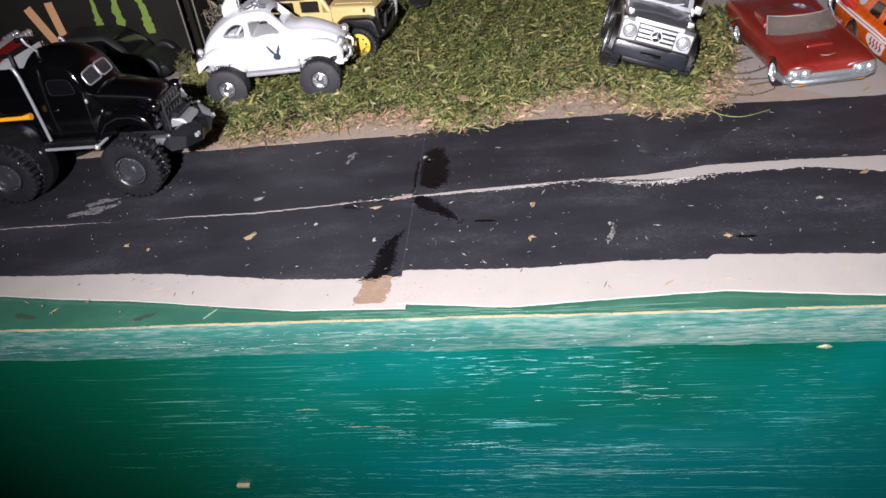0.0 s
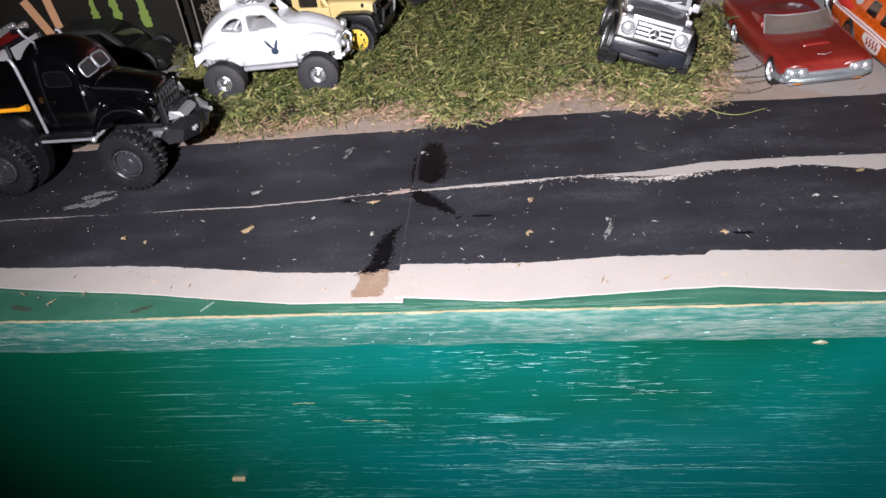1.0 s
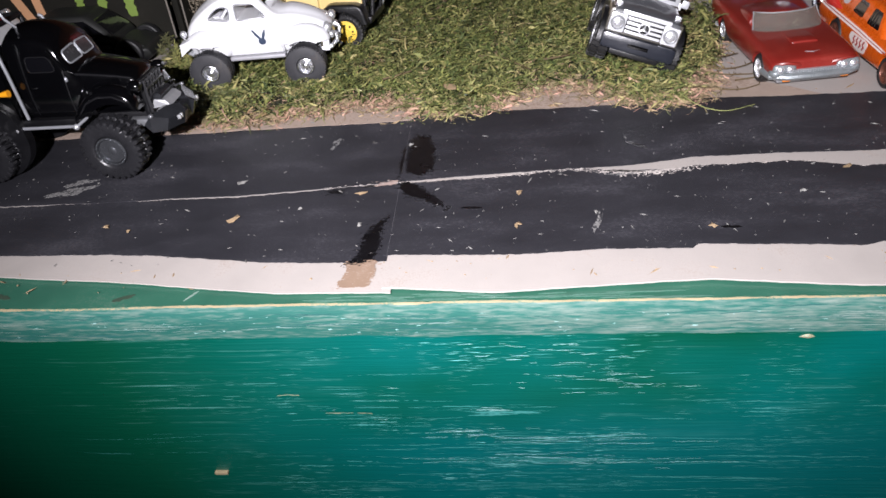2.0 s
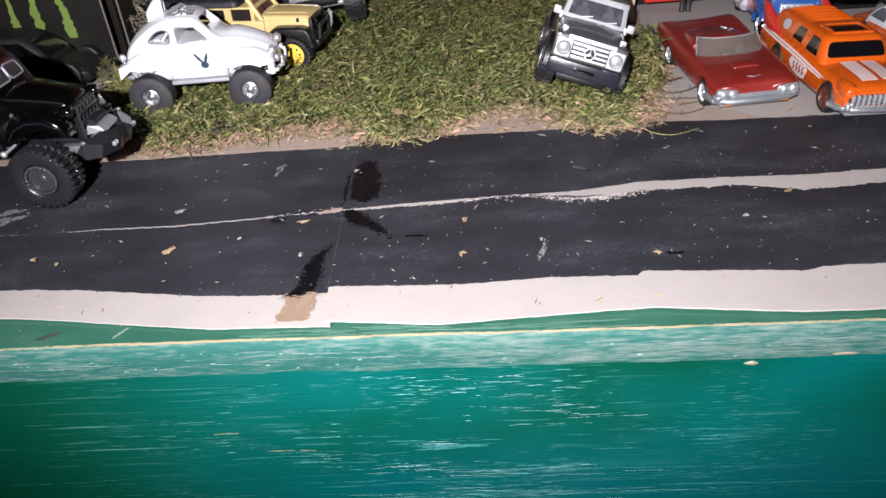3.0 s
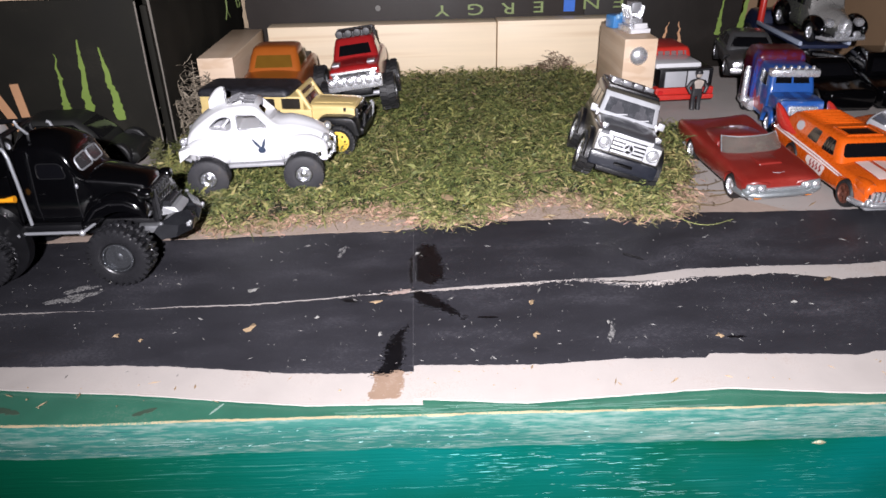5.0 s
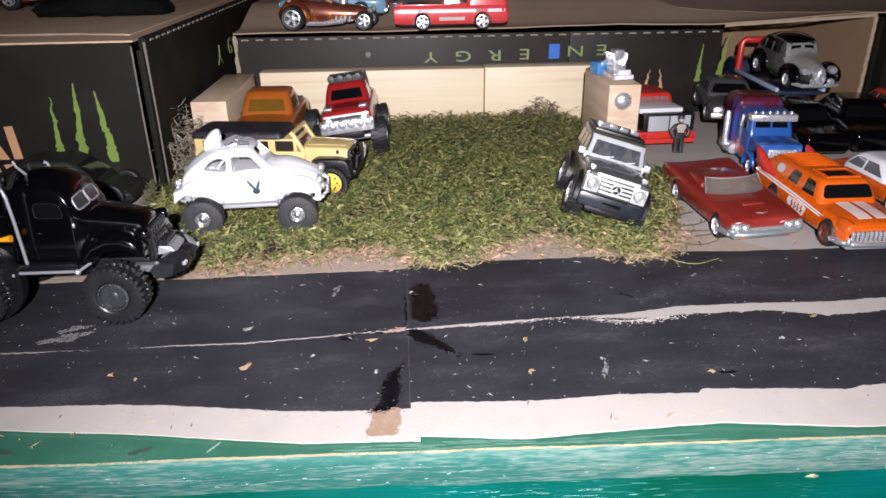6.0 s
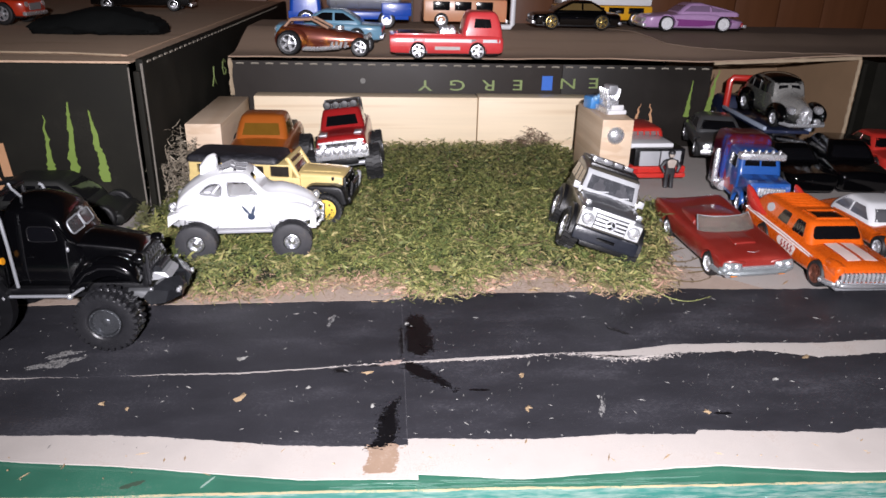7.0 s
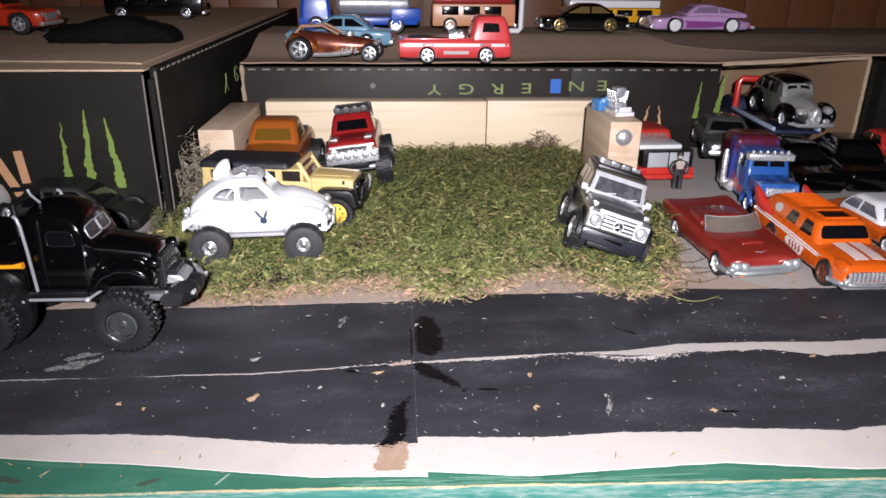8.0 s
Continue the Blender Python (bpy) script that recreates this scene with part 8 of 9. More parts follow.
def flatbed(m):
    root = thing("flatbed_truck", "blue toy flatbed truck with red headboard", "toy truck", m, "toy cars")
    NAVY = car_paint("navy_paint", (0.014, 0.02, 0.05), rough=0.4)
    part("bed", blocks((-36, -16, 17, 46, 16, 19.5), bevel=0.6), NAVY, root)
    for s in (1, -1):
        part("side_rail", blocks((-36, min(s * 14.6, s * 17), 19, 46, max(s * 14.6, s * 17), 21.8), bevel=0.6), mat("pale_blue_rail", (0.38, 0.44, 0.56), 0.4, coat=0.3), root, "pale blue side rail")
    part("chassis", blocks((-70, -8, 8, 42, 8, 16.8), bevel=1), BLACK_PLASTIC, root)
    hb = bmesh.new()
    tube(hb, [(-36, -14, 19), (-36, -14, 41), (-35, -12, 43.4), (-34, 2, 43.4)], 2.6, 10)
    tube(hb, [(-36, 14, 19), (-36, 14, 40)], 2.2, 10)
    part("headboard", hb, RED_BRIGHT, root, "red tubular headboard")
    cb = cabin(bmesh.new(), [(10, -72, -42, 14), (18, -71, -42, 14), (25, -68, -44, 12.8), (27, -64, -46, 11)], 3)
    part("cab", cb, NAVY, root)
    wheels(root, -58, 22, 13, 8, 6, CHROME, rim="five")
    return root


flatbed(at(313, 548, 8.0, -95))
old_saloon(at(316.5, 532, 30.6, -90, 0.6, 4.6, scale=1.10))

sedan("red_coupe", "bright red toy coupe parked behind the black coupes", "toy car", at(384, 506, 0.4, -96), RED_BRIGHT, L=64, W=14, belt=16, roof=25, cab=(-24, -16, 4, 12), wr=6.0, wx=(-19, 20))

# ---- engine parts lying on the pine block ----
eng = thing("engine_part", "blue and chrome toy engine lying on the pine block", "engine part", at(162.5, 478, 47.0, 20))
part("blue_casting", blocks((-7, -5, 0, 3, 4, 8), bevel=1.6), car_paint("sky_blue_paint", (0.06, 0.22, 0.5)), eng)
ce = bmesh.new()
for k in range(3):
    ball(ce, (-4 + k * 3, -5, 7 + k * 1.2), 1.8, 10)
part("blue_pipes", ce, car_paint("pale_blue_paint", (0.2, 0.38, 0.6)), eng)
eng2 = thing("engine_part", "chrome toy engine with stacked pipes on the pine block", "engine part", at(167.5, 462, 47.0, -80, scale=0.92))
eb = bmesh.new()
block(eb, -10, -6.5, 0, 8, 6.5, 4.5, 0.8)
part("base", eb, CHROME, eng2)
part("manifold", blocks((8.2, -6.6, 0.6, 10.6, 6.6, 3.4), (8.2, -4.4, 3.4, 10.2, 4.4, 6.8), bevel=0.5), WHITE_PAINT, eng2, "white piece on the engine's end")
eb = bmesh.new()
block(eb, -9, -4.5, 4.5, 3, 4.5, 9, 1.2)
for k in range(4):
    for s in (1, -1):
        tube(eb, [(-8 + k * 3.2, s * 2.6, 8), (-8 + k * 3.2, s * 4.2, 13), (-8.6 + k * 3.2, s * 4.8, 16)], 1.3, 8)
part("pipes", eb, CHROME, eng2, "chrome exhaust pipes")
part("blower", blocks((-7, -3.4, 12, 2, 3.4, 18.5), bevel=1.4), DULL_METAL, eng2)


# ---- black crawler truck on the road ----
def crawler(m):
    root = thing("crawler_truck", "glossy black vintage toy crawler truck with huge tyres", "toy truck", m, "toy cars")
    HUB = mat("gunmetal_hub", (0.075, 0.078, 0.09), 0.24, 0.5, var=0.2, bump=0.2)
    STEEL = mat("grey_steel", (0.30, 0.31, 0.33), 0.36, 0.4, var=0.15, bump=0.1)
    # lighter than the body black, to imitate glints along its glossy edges
    EDGE_GLINT = car_paint("black_edge_glint", (0.008, 0.008, 0.009), rough=0.14, coat=0.7)
    cab = hull(bmesh.new(), [(-11, 18, 28, 44, 12.2, 12.8, 10.4, 2.5), (-9.5, 18, 28, 46.2, 12.8, 13.4, 10.8, 3.2), (-3, 18, 28, 47.0, 13, 13.6, 11, 3.4), (3, 18, 28, 46.2, 13, 13.6, 11, 3.2), (7.5, 18, 28, 43.8, 13, 13.6, 11.2, 2.6),
                               (10, 18, 28, 38.6, 12.6, 13.2, 11.4, 1.6), (12.5, 19, 28, 34.2, 11.6, 12.2, 10.4, 1.8), (14, 20, 27, 32.6, 10.6, 11.2, 9.4, 1.6)], 4, 4)
    tree = skin(cab)
    part("cab", cab, BLACK_PAINT, root)
    hood = hull(bmesh.new(), [(9, 18, 29, 34.6, 10.8, 11.0, 10.0, 1.6), (16, 18, 29, 33.8, 10.0, 10.2, 9.2, 1.7), (25, 18, 28, 32.2, 8.8, 9.0, 8.0, 1.6), (30.5, 18, 27, 31.0, 8.0, 8.2, 7.2, 1.2), (32.6, 18.5, 25, 29.0, 7.4, 7.6, 6.4, 0.8)], 4, 4)
    ht = skin(hood)
    part("bonnet", hood, BLACK_PAINT, root)
    for s in (1, -1):
        part("windscreen", inlay(tree, rounded([(s * 0.5, 37.6), (s * 9.0, 37.4), (s * 8.6, 41.4), (s * 0.5, 42.0)], 0.8), "x", 1, 0.1, 1.2), mat("dusty_windscreen", (0.03, 0.031, 0.033), 0.25, coat=0.3, var=0.4, grain=150, bump=0), root)
        fr = bead(tree, rounded([(s * 0.3, 37.4), (s * 9.2, 37.2), (s * 8.8, 41.6), (s * 0.3, 42.2)], 1.4), "x", 1, 0.34)
        part("windscreen_frame", fr, STEEL, root, "grey metal windscreen frame")
        part("door_window", inlay(tree, rounded([(-2.6, 36.2), (6.8, 36.2), (5.4, 40.8), (-2.6, 41.0)], 1.3), "y", s, 0.1, 1.5), mat("black_window", (0.003, 0.003, 0.004), 0.12, coat=0.0, var=0.1, bump=0), root)
        rim = bead(tree, rounded([(-3.0, 35.9), (7.2, 35.9), (5.6, 41.1), (-3.0, 41.3)], 1.8), "y", s, 0.26)
        part("window_rim", rim, EDGE_GLINT, root)
        part("bonnet_crease", tube(bmesh.new(), [(11, s * 10.7, 34.0), (18, s * 9.8, 33.0), (26, s * 8.6, 31.6), (31, s * 7.8, 30.4)], 0.45, 8), EDGE_GLINT, root)
        part("fender_lip", tube(bmesh.new(), [(12.5, s * 16.4, 21), (16, s * 16.9, 25), (21, s * 17.0, 27.2), (26.5, s * 17.0, 27.2), (31, s * 16.5, 24.8)], 0.38, 8), EDGE_GLINT, root)
        ln = bmesh.new()
        for a in ([(-5.2, 20), (-4.9, 20), (-4.7, 42), (-5, 42)], [(9.0, 20), (9.3, 20), (9.6, 36), (9.3, 36)]):
            inlay(tree, a, "y", s, 0.12, 3, ln)
        part("door_edge", ln, BLACK_PLASTIC, root)
        part("door_hinge", ball(bmesh.new(), (10.0, s * 13.2, 33), (0.6, 0.6, 1.0), 8), STEEL, root)
        part("door_handle", ball(bmesh.new(), (-2.6, s * 13.6, 30.5), (1.4, 0.6, 0.5), 8), BLACK_PAINT, root)
        pl = tube(bmesh.new(), [(6.0, s * 11.9, 43.2), (8.4, s * 12.4, 39.6), (10.2, s * 12.0, 36.0), (12, s * 10.9, 34.4)], [0.5, 0.6, 0.6, 0.4], 8)
        part("pillar_trim", pl, BLACK_PAINT, root)
        for k in range(8):
            part("louvre", blocks((15 + k * 1.5, min(s * 9.2, s * 9.9 - s * k * 0.12), 28.6, 16 + k * 1.5, max(s * 9.2, s * 9.9 - s * k * 0.12), 31.0), bevel=0.3), BLACK_PAINT, root)
        fd = hull(bmesh.new(), [(9.5, 17, 19, 20, 3.6, 4.0, 3.2, 1), (13, 18, 21, 24.5, 4.0, 4.4, 3.4, 1.6), (19, 18, 22.5, 28.0, 4.2, 4.8, 3.6, 1.8), (26, 18, 22.5, 28.4, 4.2, 4.8, 3.6, 1.8), (31, 18, 21.5, 26.0, 4.0, 4.4, 3.4, 1.4), (33.5, 18, 20, 22, 3.4, 3.8, 2.8, 1)], 3, 4)
        bmesh.ops.translate(fd, vec=(0, s * 12.4, 0), verts=fd.verts)
        part("fender", carve(fd, lathe(bmesh.new(), [(0.01, -9), (12.0, -9), (12.0, 9), (0.01, 9)], (25, s * 14, 12.5), "y", 30)), BLACK_PAINT, root)
        part("headlight", lathe(bmesh.new(), [(0.1, 35.0), (1.5, 34.7), (2.2, 33.8), (2.2, 31.5), (1.2, 30)], (0, s * 10.6, 28.2), "x", 16), BLACK_PAINT, root)
        part("step_board", blocks((-12, min(s * 11, s * 15), 16.4, 11, max(s * 11, s * 15), 18.8), bevel=0.6), BLACK_PLASTIC, root)
        rail = tube(bmesh.new(), [(-13.5, s * 17, 16.6), (10, s * 17, 16.8), (15.5, s * 16.2, 20.4)], 0.6, 8)
        part("rock_slider", rail, STEEL, root, "grey metal side rail")
        part("rail_bolt", ball(bmesh.new(), (9.6, s * 17.2, 16.6), 1.2, 10), CHROME, root)
        part("rail_bolt", ball(bmesh.new(), (-12.6, s * 17.2, 16.4), 1.4, 10), CHROME, root)
        st = tube(bmesh.new(), [(-7.6, s * 16.6, 20), (-8.2, s * 16.6, 36), (-8.8, s * 16.6, 45), (-9.6, s * 16.4, 47.6), (-10.6, s * 16.0, 48.2)], [0.62, 0.62, 0.62, 0.62, 0.75], 10)
        part("exhaust_pipe", st, STEEL, root, "grey metal upright exhaust")
        part("bed_side", blocks((-58, min(s * 14.6, s * 16), 19, -11.5, max(s * 14.6, s * 16), 37.5), bevel=0.5), BLACK_PAINT, root)
        part("bed_arch", lathe(bmesh.new(), [(13.6, -2), (15.2, -2), (15.2, 2), (13.6, 2)], (-25.5, s * 16.4, 13), "y", 30), BLACK_PLASTIC, root)
    part("bed_floor", blocks((-58, -14.5, 20, -11.5, 14.5, 23)), BLACK_PLASTIC, root)
    part("bed_front", blocks((-12.6, -14.5, 20, -11.2, 14.5, 40), bevel=0.4), BLACK_PAINT, root)
    cage = bmesh.new()
    for y in (-10, 10):
        tube(cage, [(-13, y, 38), (-13.4, y, 50.5), (-24, y, 50)], 1.0, 8)
    tube(cage, [(-13.4, -10, 50.5), (-13.4, 10, 50.5)], 1.0, 8)
    part("roll_cage", cage, BLACK_PLASTIC, root)
    part("roof_aerial", tube(bmesh.new(), [(-7, -4, 49.5), (-8.6, -6, 53), (-9.4, -6, 55)], 0.5, 6), STEEL, root)
    gr = bmesh.new()
    block(gr, 31.5, -7.6, 15.5, 33.8, 7.6, 29.4, 0.8)
    part("grille", gr, BLACK_PLASTIC, root)
    for k in range(6):
        part("grille_bar", blocks((33.6, -6.6 + k * 2.65 - 0.55, 16.5, 34.8, -6.6 + k * 2.65 + 0.55, 28.8), bevel=0.35), mat("grille_black", (0.02, 0.02, 0.022), 0.3, coat=0.5) if k == 0 else bpy.data.materials["grille_black"], root)
    for z in (19, 22.4, 25.8):
        part("grille_crossbar", blocks((34.0, -7.2, z - 0.5, 35.2, 7.2, z + 0.5), bevel=0.3), bpy.data.materials["grille_black"], root)
    BUMPER = mat("dark_grey_bumper", (0.020, 0.021, 0.024), 0.2, 0.3, var=0.3, bump=0.15)
    DARK_STEEL = mat("dark_steel", (0.20, 0.205, 0.215), 0.35, 0.5, var=0.3, bump=0.2)
    for s in (1, -1):
        bp = bmesh.new()
        pts = [(34.5, s * 16.0, 15.6), (37, s * 15.6, 18.6), (40.5, s * 8.0, 19.6), (43.6, s * 3.2, 18.6), (42.5, s * 12.5, 16.4), (46.0, s * 5.5, 16.0), (46.2, s * 3.2, 15.8),
               (36.5, s * 15.4, 12.2), (41.0, s * 13.0, 12.0), (44.4, s * 4.8, 11.2), (44.4, s * 3.2, 11.2), (37, s * 3.2, 12.0), (37, s * 3.2, 18.0)]
        bmesh.ops.convex_hull(bp, input=[bp.verts.new(p) for p in pts])
        part("front_bumper", bp, BUMPER, root, "faceted dark grey steel bumper wing", sharp=15)
        part("bumper_mount", blocks((27, min(s * 9, s * 12.5), 13.6, 36.5, max(s * 9, s * 12.5), 16.4), bevel=0.6), DARK_STEEL, root, "grey steel bumper arm")
        for y in (7.4, 9.0):
            part("tow_hook", blocks((44.2, s * y - 0.55, 14.6, 45.6, s * y + 0.55, 16.2), bevel=0.3), CHROME, root, "bright square tow point")
        part("bumper_corner", ball(bmesh.new(), (37.4, s * 15.4, 18.6), (1.0, 0.8, 0.8), 8), DARK_STEEL, root)
    part("bumper_middle", blocks((37, -3.4, 11.4, 44.6, 3.4, 17.6), bevel=0.8), BUMPER, root)
    wn = bmesh.new()
    pts = [(34.5, -6.5, 18), (34.5, 6.5, 18), (35.5, -6, 21), (35.5, 6, 21), (39.5, -5.4, 20.6), (39.5, 5.4, 20.6), (41.5, -6, 18.6), (41.5, 6, 18.6)]
    bmesh.ops.convex_hull(wn, input=[wn.verts.new(p) for p in pts])
    part("winch", wn, mat("pale_steel", (0.30, 0.305, 0.315), 0.4, 0.4, var=0.25, bump=0.15), root, "grey winch plate on the bumper", sharp=15)
    part("winch_drum", lathe(bmesh.new(), [(0.1, -5), (1.6, -5), (1.6, 5), (0.1, 5)], (36.8, 0, 21.6), "y", 16), BUMPER, root)
    part("chassis", blocks((-56, -7.5, 11.5, 34, 7.5, 17.5), bevel=1), BLACK_PLASTIC, root)
    for x in (-26.5, 23.1):
        part("axle", tube(bmesh.new(), [(x, -17, 10.4), (x, 17, 10.4)], 2.0, 10), HUB, root)
    big = mat("crawler_rubber", (0.014, 0.014, 0.016), 0.3, var=0.3, second=(0.03, 0.03, 0.033), split=0.6, bump=0.2)
    satin = mat("crawler_rim", (0.10, 0.105, 0.115), 0.26, 0.75, var=0.4, grain=120, bump=0.2)
    for ob in root.children:
        ob.location.z += 2.0 * MM
    wheels(root, -26.5, 23.1, 19.3, 11.4, 10.0, satin, z=11.3, tyre="lugged", rim="beadlock", rim_r=5.4, tyre_mat=big)
    return root


crawler(at(-92.5, 283, 0.4, -1))
tool = tube(bmesh.new(), [(-15, 0, 0), (-12, 0, 0.3), (10, 0, 0.2), (13.5, 0, 0.6)], [1.2, 0.8, 0.8, 1.3], 10)
tl = thing("tool", "small orange toy tool clipped on the truck bed", "toy tool", at(-116.6, 265.4, 32.2, 2))
part("handle", tool, mat("orange_plastic", (0.75, 0.30, 0.01), 0.4, coat=0.3), tl)
part("collar", lathe(bmesh.new(), [(1.3, -1), (1.7, 0), (1.3, 1)], (-1, 0, 0.2), "x", 12), DULL_METAL, tl)

# dark car and striped racer behind the crawler
DARK_GREY = car_paint("dark_grey_car_paint", (0.012, 0.0125, 0.0115), rough=0.55, coat=0.0)
sedan("dark_saloon", "dark grey toy saloon standing against the printed box", "toy car", at(-138, 394, 0.4, 0), DARK_GREY, L=66, W=15, belt=14.5, roof=26, cab=(-29, -22, 4, 16), wr=7.0, wx=(-21, 22), hood_drop=4, round_nose=6, chrome=False, rim_mat=BLACK_PLASTIC)


def racer(m):
    root = thing("striped_racer", "white toy racer with red stripes and chrome engine", "toy car", m, "toy cars")
    sh = hull(bmesh.new(), [(-34, 6, 11, 17, 10, 12, 9, 1), (-30, 4, 12, 20, 12, 14, 10, 2), (-8, 4, 12, 19, 13, 15, 11, 2), (10, 4, 11, 17, 12, 14, 10, 2), (28, 4, 9, 13, 10, 12, 8, 1), (33, 5, 8, 10, 8, 9, 6, 0.5)], 4, 3)
    tree = skin(sh)
    part("body", sh, WHITE_PAINT, root)
    for y0, y1 in ((-9.5, -3), (3, 9.5)):
        part("stripe", inlay(tree, box2(-31, y0, 30, y1), "z", 1, 0.15, 3), RED, root, "dark red stripe")
    eb = blocks((-38, -5, 12, -26, 5, 20), bevel=1)
    for k in range(4):
        ball(eb, (-37 + k * 3.2, -3.2, 21), 1.9, 10)
        ball(eb, (-37 + k * 3.2, 3.2, 21), 1.9, 10)
    part("engine", eb, CHROME, root, "chrome engine on top")
    part("trim", blocks((-30, -15.2, 5, 28, -14, 8)), AMBER, root)
    wheels(root, -22, 22, 13, 6.5, 5, CHROME, rim="dish")
    return root


racer(at(-194, 368, 1.0, -90, scale=1.1))

# ---- upper deck ----
DZ = 67.2


def hot_rod(m):
    root = thing("hot_rod", "brown flamed toy hot rod with exposed chrome engine", "toy car", m, "toy cars")
    COPPER = car_paint("copper_paint", (0.15, 0.032, 0.018), metal=0.4, rough=0.3, second=(0.55, 0.20, 0.02), split=0.54, soft=0.04, grain=80)
    body = hull(bmesh.new(), [(-31, 9, 12, 14, 7, 8, 6, 1), (-27, 6, 12, 17, 9.4, 10.4, 8.4, 1.4), (-16, 5, 11, 17.4, 10, 11, 9, 1.2), (-2, 5, 10.5, 16.4, 9.4, 10.2, 8, 1), (12, 5, 10, 14.6, 7.4, 8.2, 6, 1), (22, 6, 9.5, 13.4, 5.4, 6.2, 4.4, 0.8), (25, 7, 9, 12.4, 4.6, 5.4, 3.6, 0.5)], 4, 3)
    part("body", body, COPPER, root)
    roof = bmesh.new()
    for s in (1, -1):
        tube(roof, [(-26, s * 7, 17), (-22, s * 6.6, 21.4), (-8, s * 6.2, 22.4), (3, s * 7, 17)], 0.9, 8)
    block(roof, -22, -6.8, 21.2, -9, 6.8, 22.8, 0.6)
    part("roof", roof, mat("tan_roof", (0.42, 0.25, 0.17), 0.4, coat=0.3), root, "tan chopped roof")
    for s in (1, -1):
        fd = ball(bmesh.new(), (-21, s * 10.6, 9.6), (11, 4.2, 8), 22)
        part("fender", carve(fd, lathe(bmesh.new(), [(0.01, -9), (8.6, -9), (8.6, 9), (0.01, 9)], (-22, s * 13, 7.6), "y", 24)), COPPER, root)
        part("side_pipe", tube(bmesh.new(), [(10, s * 8.6, 5.4), (-4, s * 10.6, 4.2), (-14, s * 10.6, 4.2)], 1.5, 8), CHROME, root)
        part("headlight", lathe(bmesh.new(), [(0.1, 29.4), (1.5, 29), (2.0, 28), (1.0, 26)], (0, s * 6.6, 12), "x", 12), CHROME, root)
    en = blocks((4, -7, 5, 16, 7, 10), bevel=0.8)
    for k in range(4):
        for s in (1, -1):
            tube(en, [(5 + k * 3, s * 6.4, 9), (5.4 + k * 3, s * 8.4, 8.4), (4.4 + k * 3, s * 9.2, 5)], 1.0, 8)
    part("engine", en, CHROME, root, "exposed chrome engine")
    part("air_filter", lathe(bmesh.new(), [(0.1, 18.4), (3, 18.2), (3.2, 16), (0.1, 15.4)], (9, 0, 0), "z", 16), CHROME, root)
    part("front_axle", tube(bmesh.new(), [(24, -11, 6), (27, 0, 6), (24, 11, 6)], 0.9, 8), CHROME, root)
    for s in (1, -1):
        wheel(root, 24, s * 11, 6, 6, 4.5, CHROME, rim="five", rim_r=4)
        wheel(root, -22, s * 12.4, 7.8, 7.8, 6, CHROME, rim="five", rim_r=5.2)
    return root


hot_rod(at(-15, 570, DZ, -7, scale=1.1))


def cab_pickup(m):
    root = thing("forward_cab_pickup", "red forward-cab toy pickup with white stripe and chrome engine", "toy truck", m, "toy cars")
    LIGHT_RED = car_paint("bright_red_paint", (0.66, 0.055, 0.06), rough=0.3, coat=0.7)
    sh = hull(bmesh.new(), [(-37, 5, 9, 14.4, 13, 14, 13, 0.2), (-35.5, 3.6, 9.5, 15.6, 14, 15, 14, 0.2), (0, 3.4, 9.5, 15.6, 14.2, 15.2, 14.2, 0.3), (30, 3.6, 9.5, 15.4, 14.2, 15.2, 14, 0.4), (36, 4, 9, 14.6, 13.6, 14.6, 13, 0.4), (37.4, 5, 9, 13.4, 12.6, 13.6, 12, 0.3)], 3, 3)
    sh = wells(sh, (-20, 20), 6.2, 5.4, 15.2, 5)
    bay = blocks((-34, -12.4, 11, 8, 12.4, 30))
    sh = carve(sh, bay)
    tree = skin(sh)
    part("body", sh, LIGHT_RED, root)
    cb = cabin(bmesh.new(), [(13.6, 9, 37, 13.8), (19, 10, 36.4, 13.4), (27, 12, 34, 12.2), (30, 14, 32, 11), (30.8, 16, 30, 9)], 3)
    gt = skin(cb)
    part("cab", cb, LIGHT_RED, root)
    for s in (1, -1):
        part("side_window", inlay(gt, [(17, 20.5), (29, 20.5), (28, 26), (18, 26.4)], "y", s, 0.12), DARK_GLASS, root)
        part("stripe", inlay(tree, box2(-35, 11.2, 35, 13.2), "y", s, 0.12, 4), WHITE_PAINT, root, "white stripe along the flank")
        part("flank_bars", inlay(tree, box2(-9, 6.2, 8, 8.4), "y", s, 0.14, 4), mat("pale_flank_print", (0.55, 0.5, 0.48), 0.4, var=0.3, grain=900), root, "unreadable pale lettering bar")
    part("windscreen", inlay(gt, [(-11, 18.4), (11, 18.4), (9.6, 24.6), (-9.6, 24.6)], "x", 1, 0.12), DARK_GLASS, root)
    part("bed_cover", blocks((-33, -12, 11.5, -6, 12, 16.6), bevel=0.8), BLACK_PLASTIC, root)
    en = blocks((-5, -6, 12, 6, 6, 18.5), bevel=1)
    for k in range(3):
        for s in (1, -1):
            ball(en, (-3 + k * 3.4, s * 4, 19), 2.0, 10)
    part("engine", en, CHROME, root, "chrome engine behind the cab")
    part("bed_rail", blocks((-36, -14.6, 15.2, 9, -13.4, 16.6), bevel=0.4), LIGHT_RED, root)
    part("chassis", blocks((-35, -11, 2.4, 35, 11, 5), bevel=0.6), BLACK_PLASTIC, root)
    wheels(root, -20, 20, 13.2, 5.4, 4.2, CHROME, rim="five", rim_r=4.2)
    return root


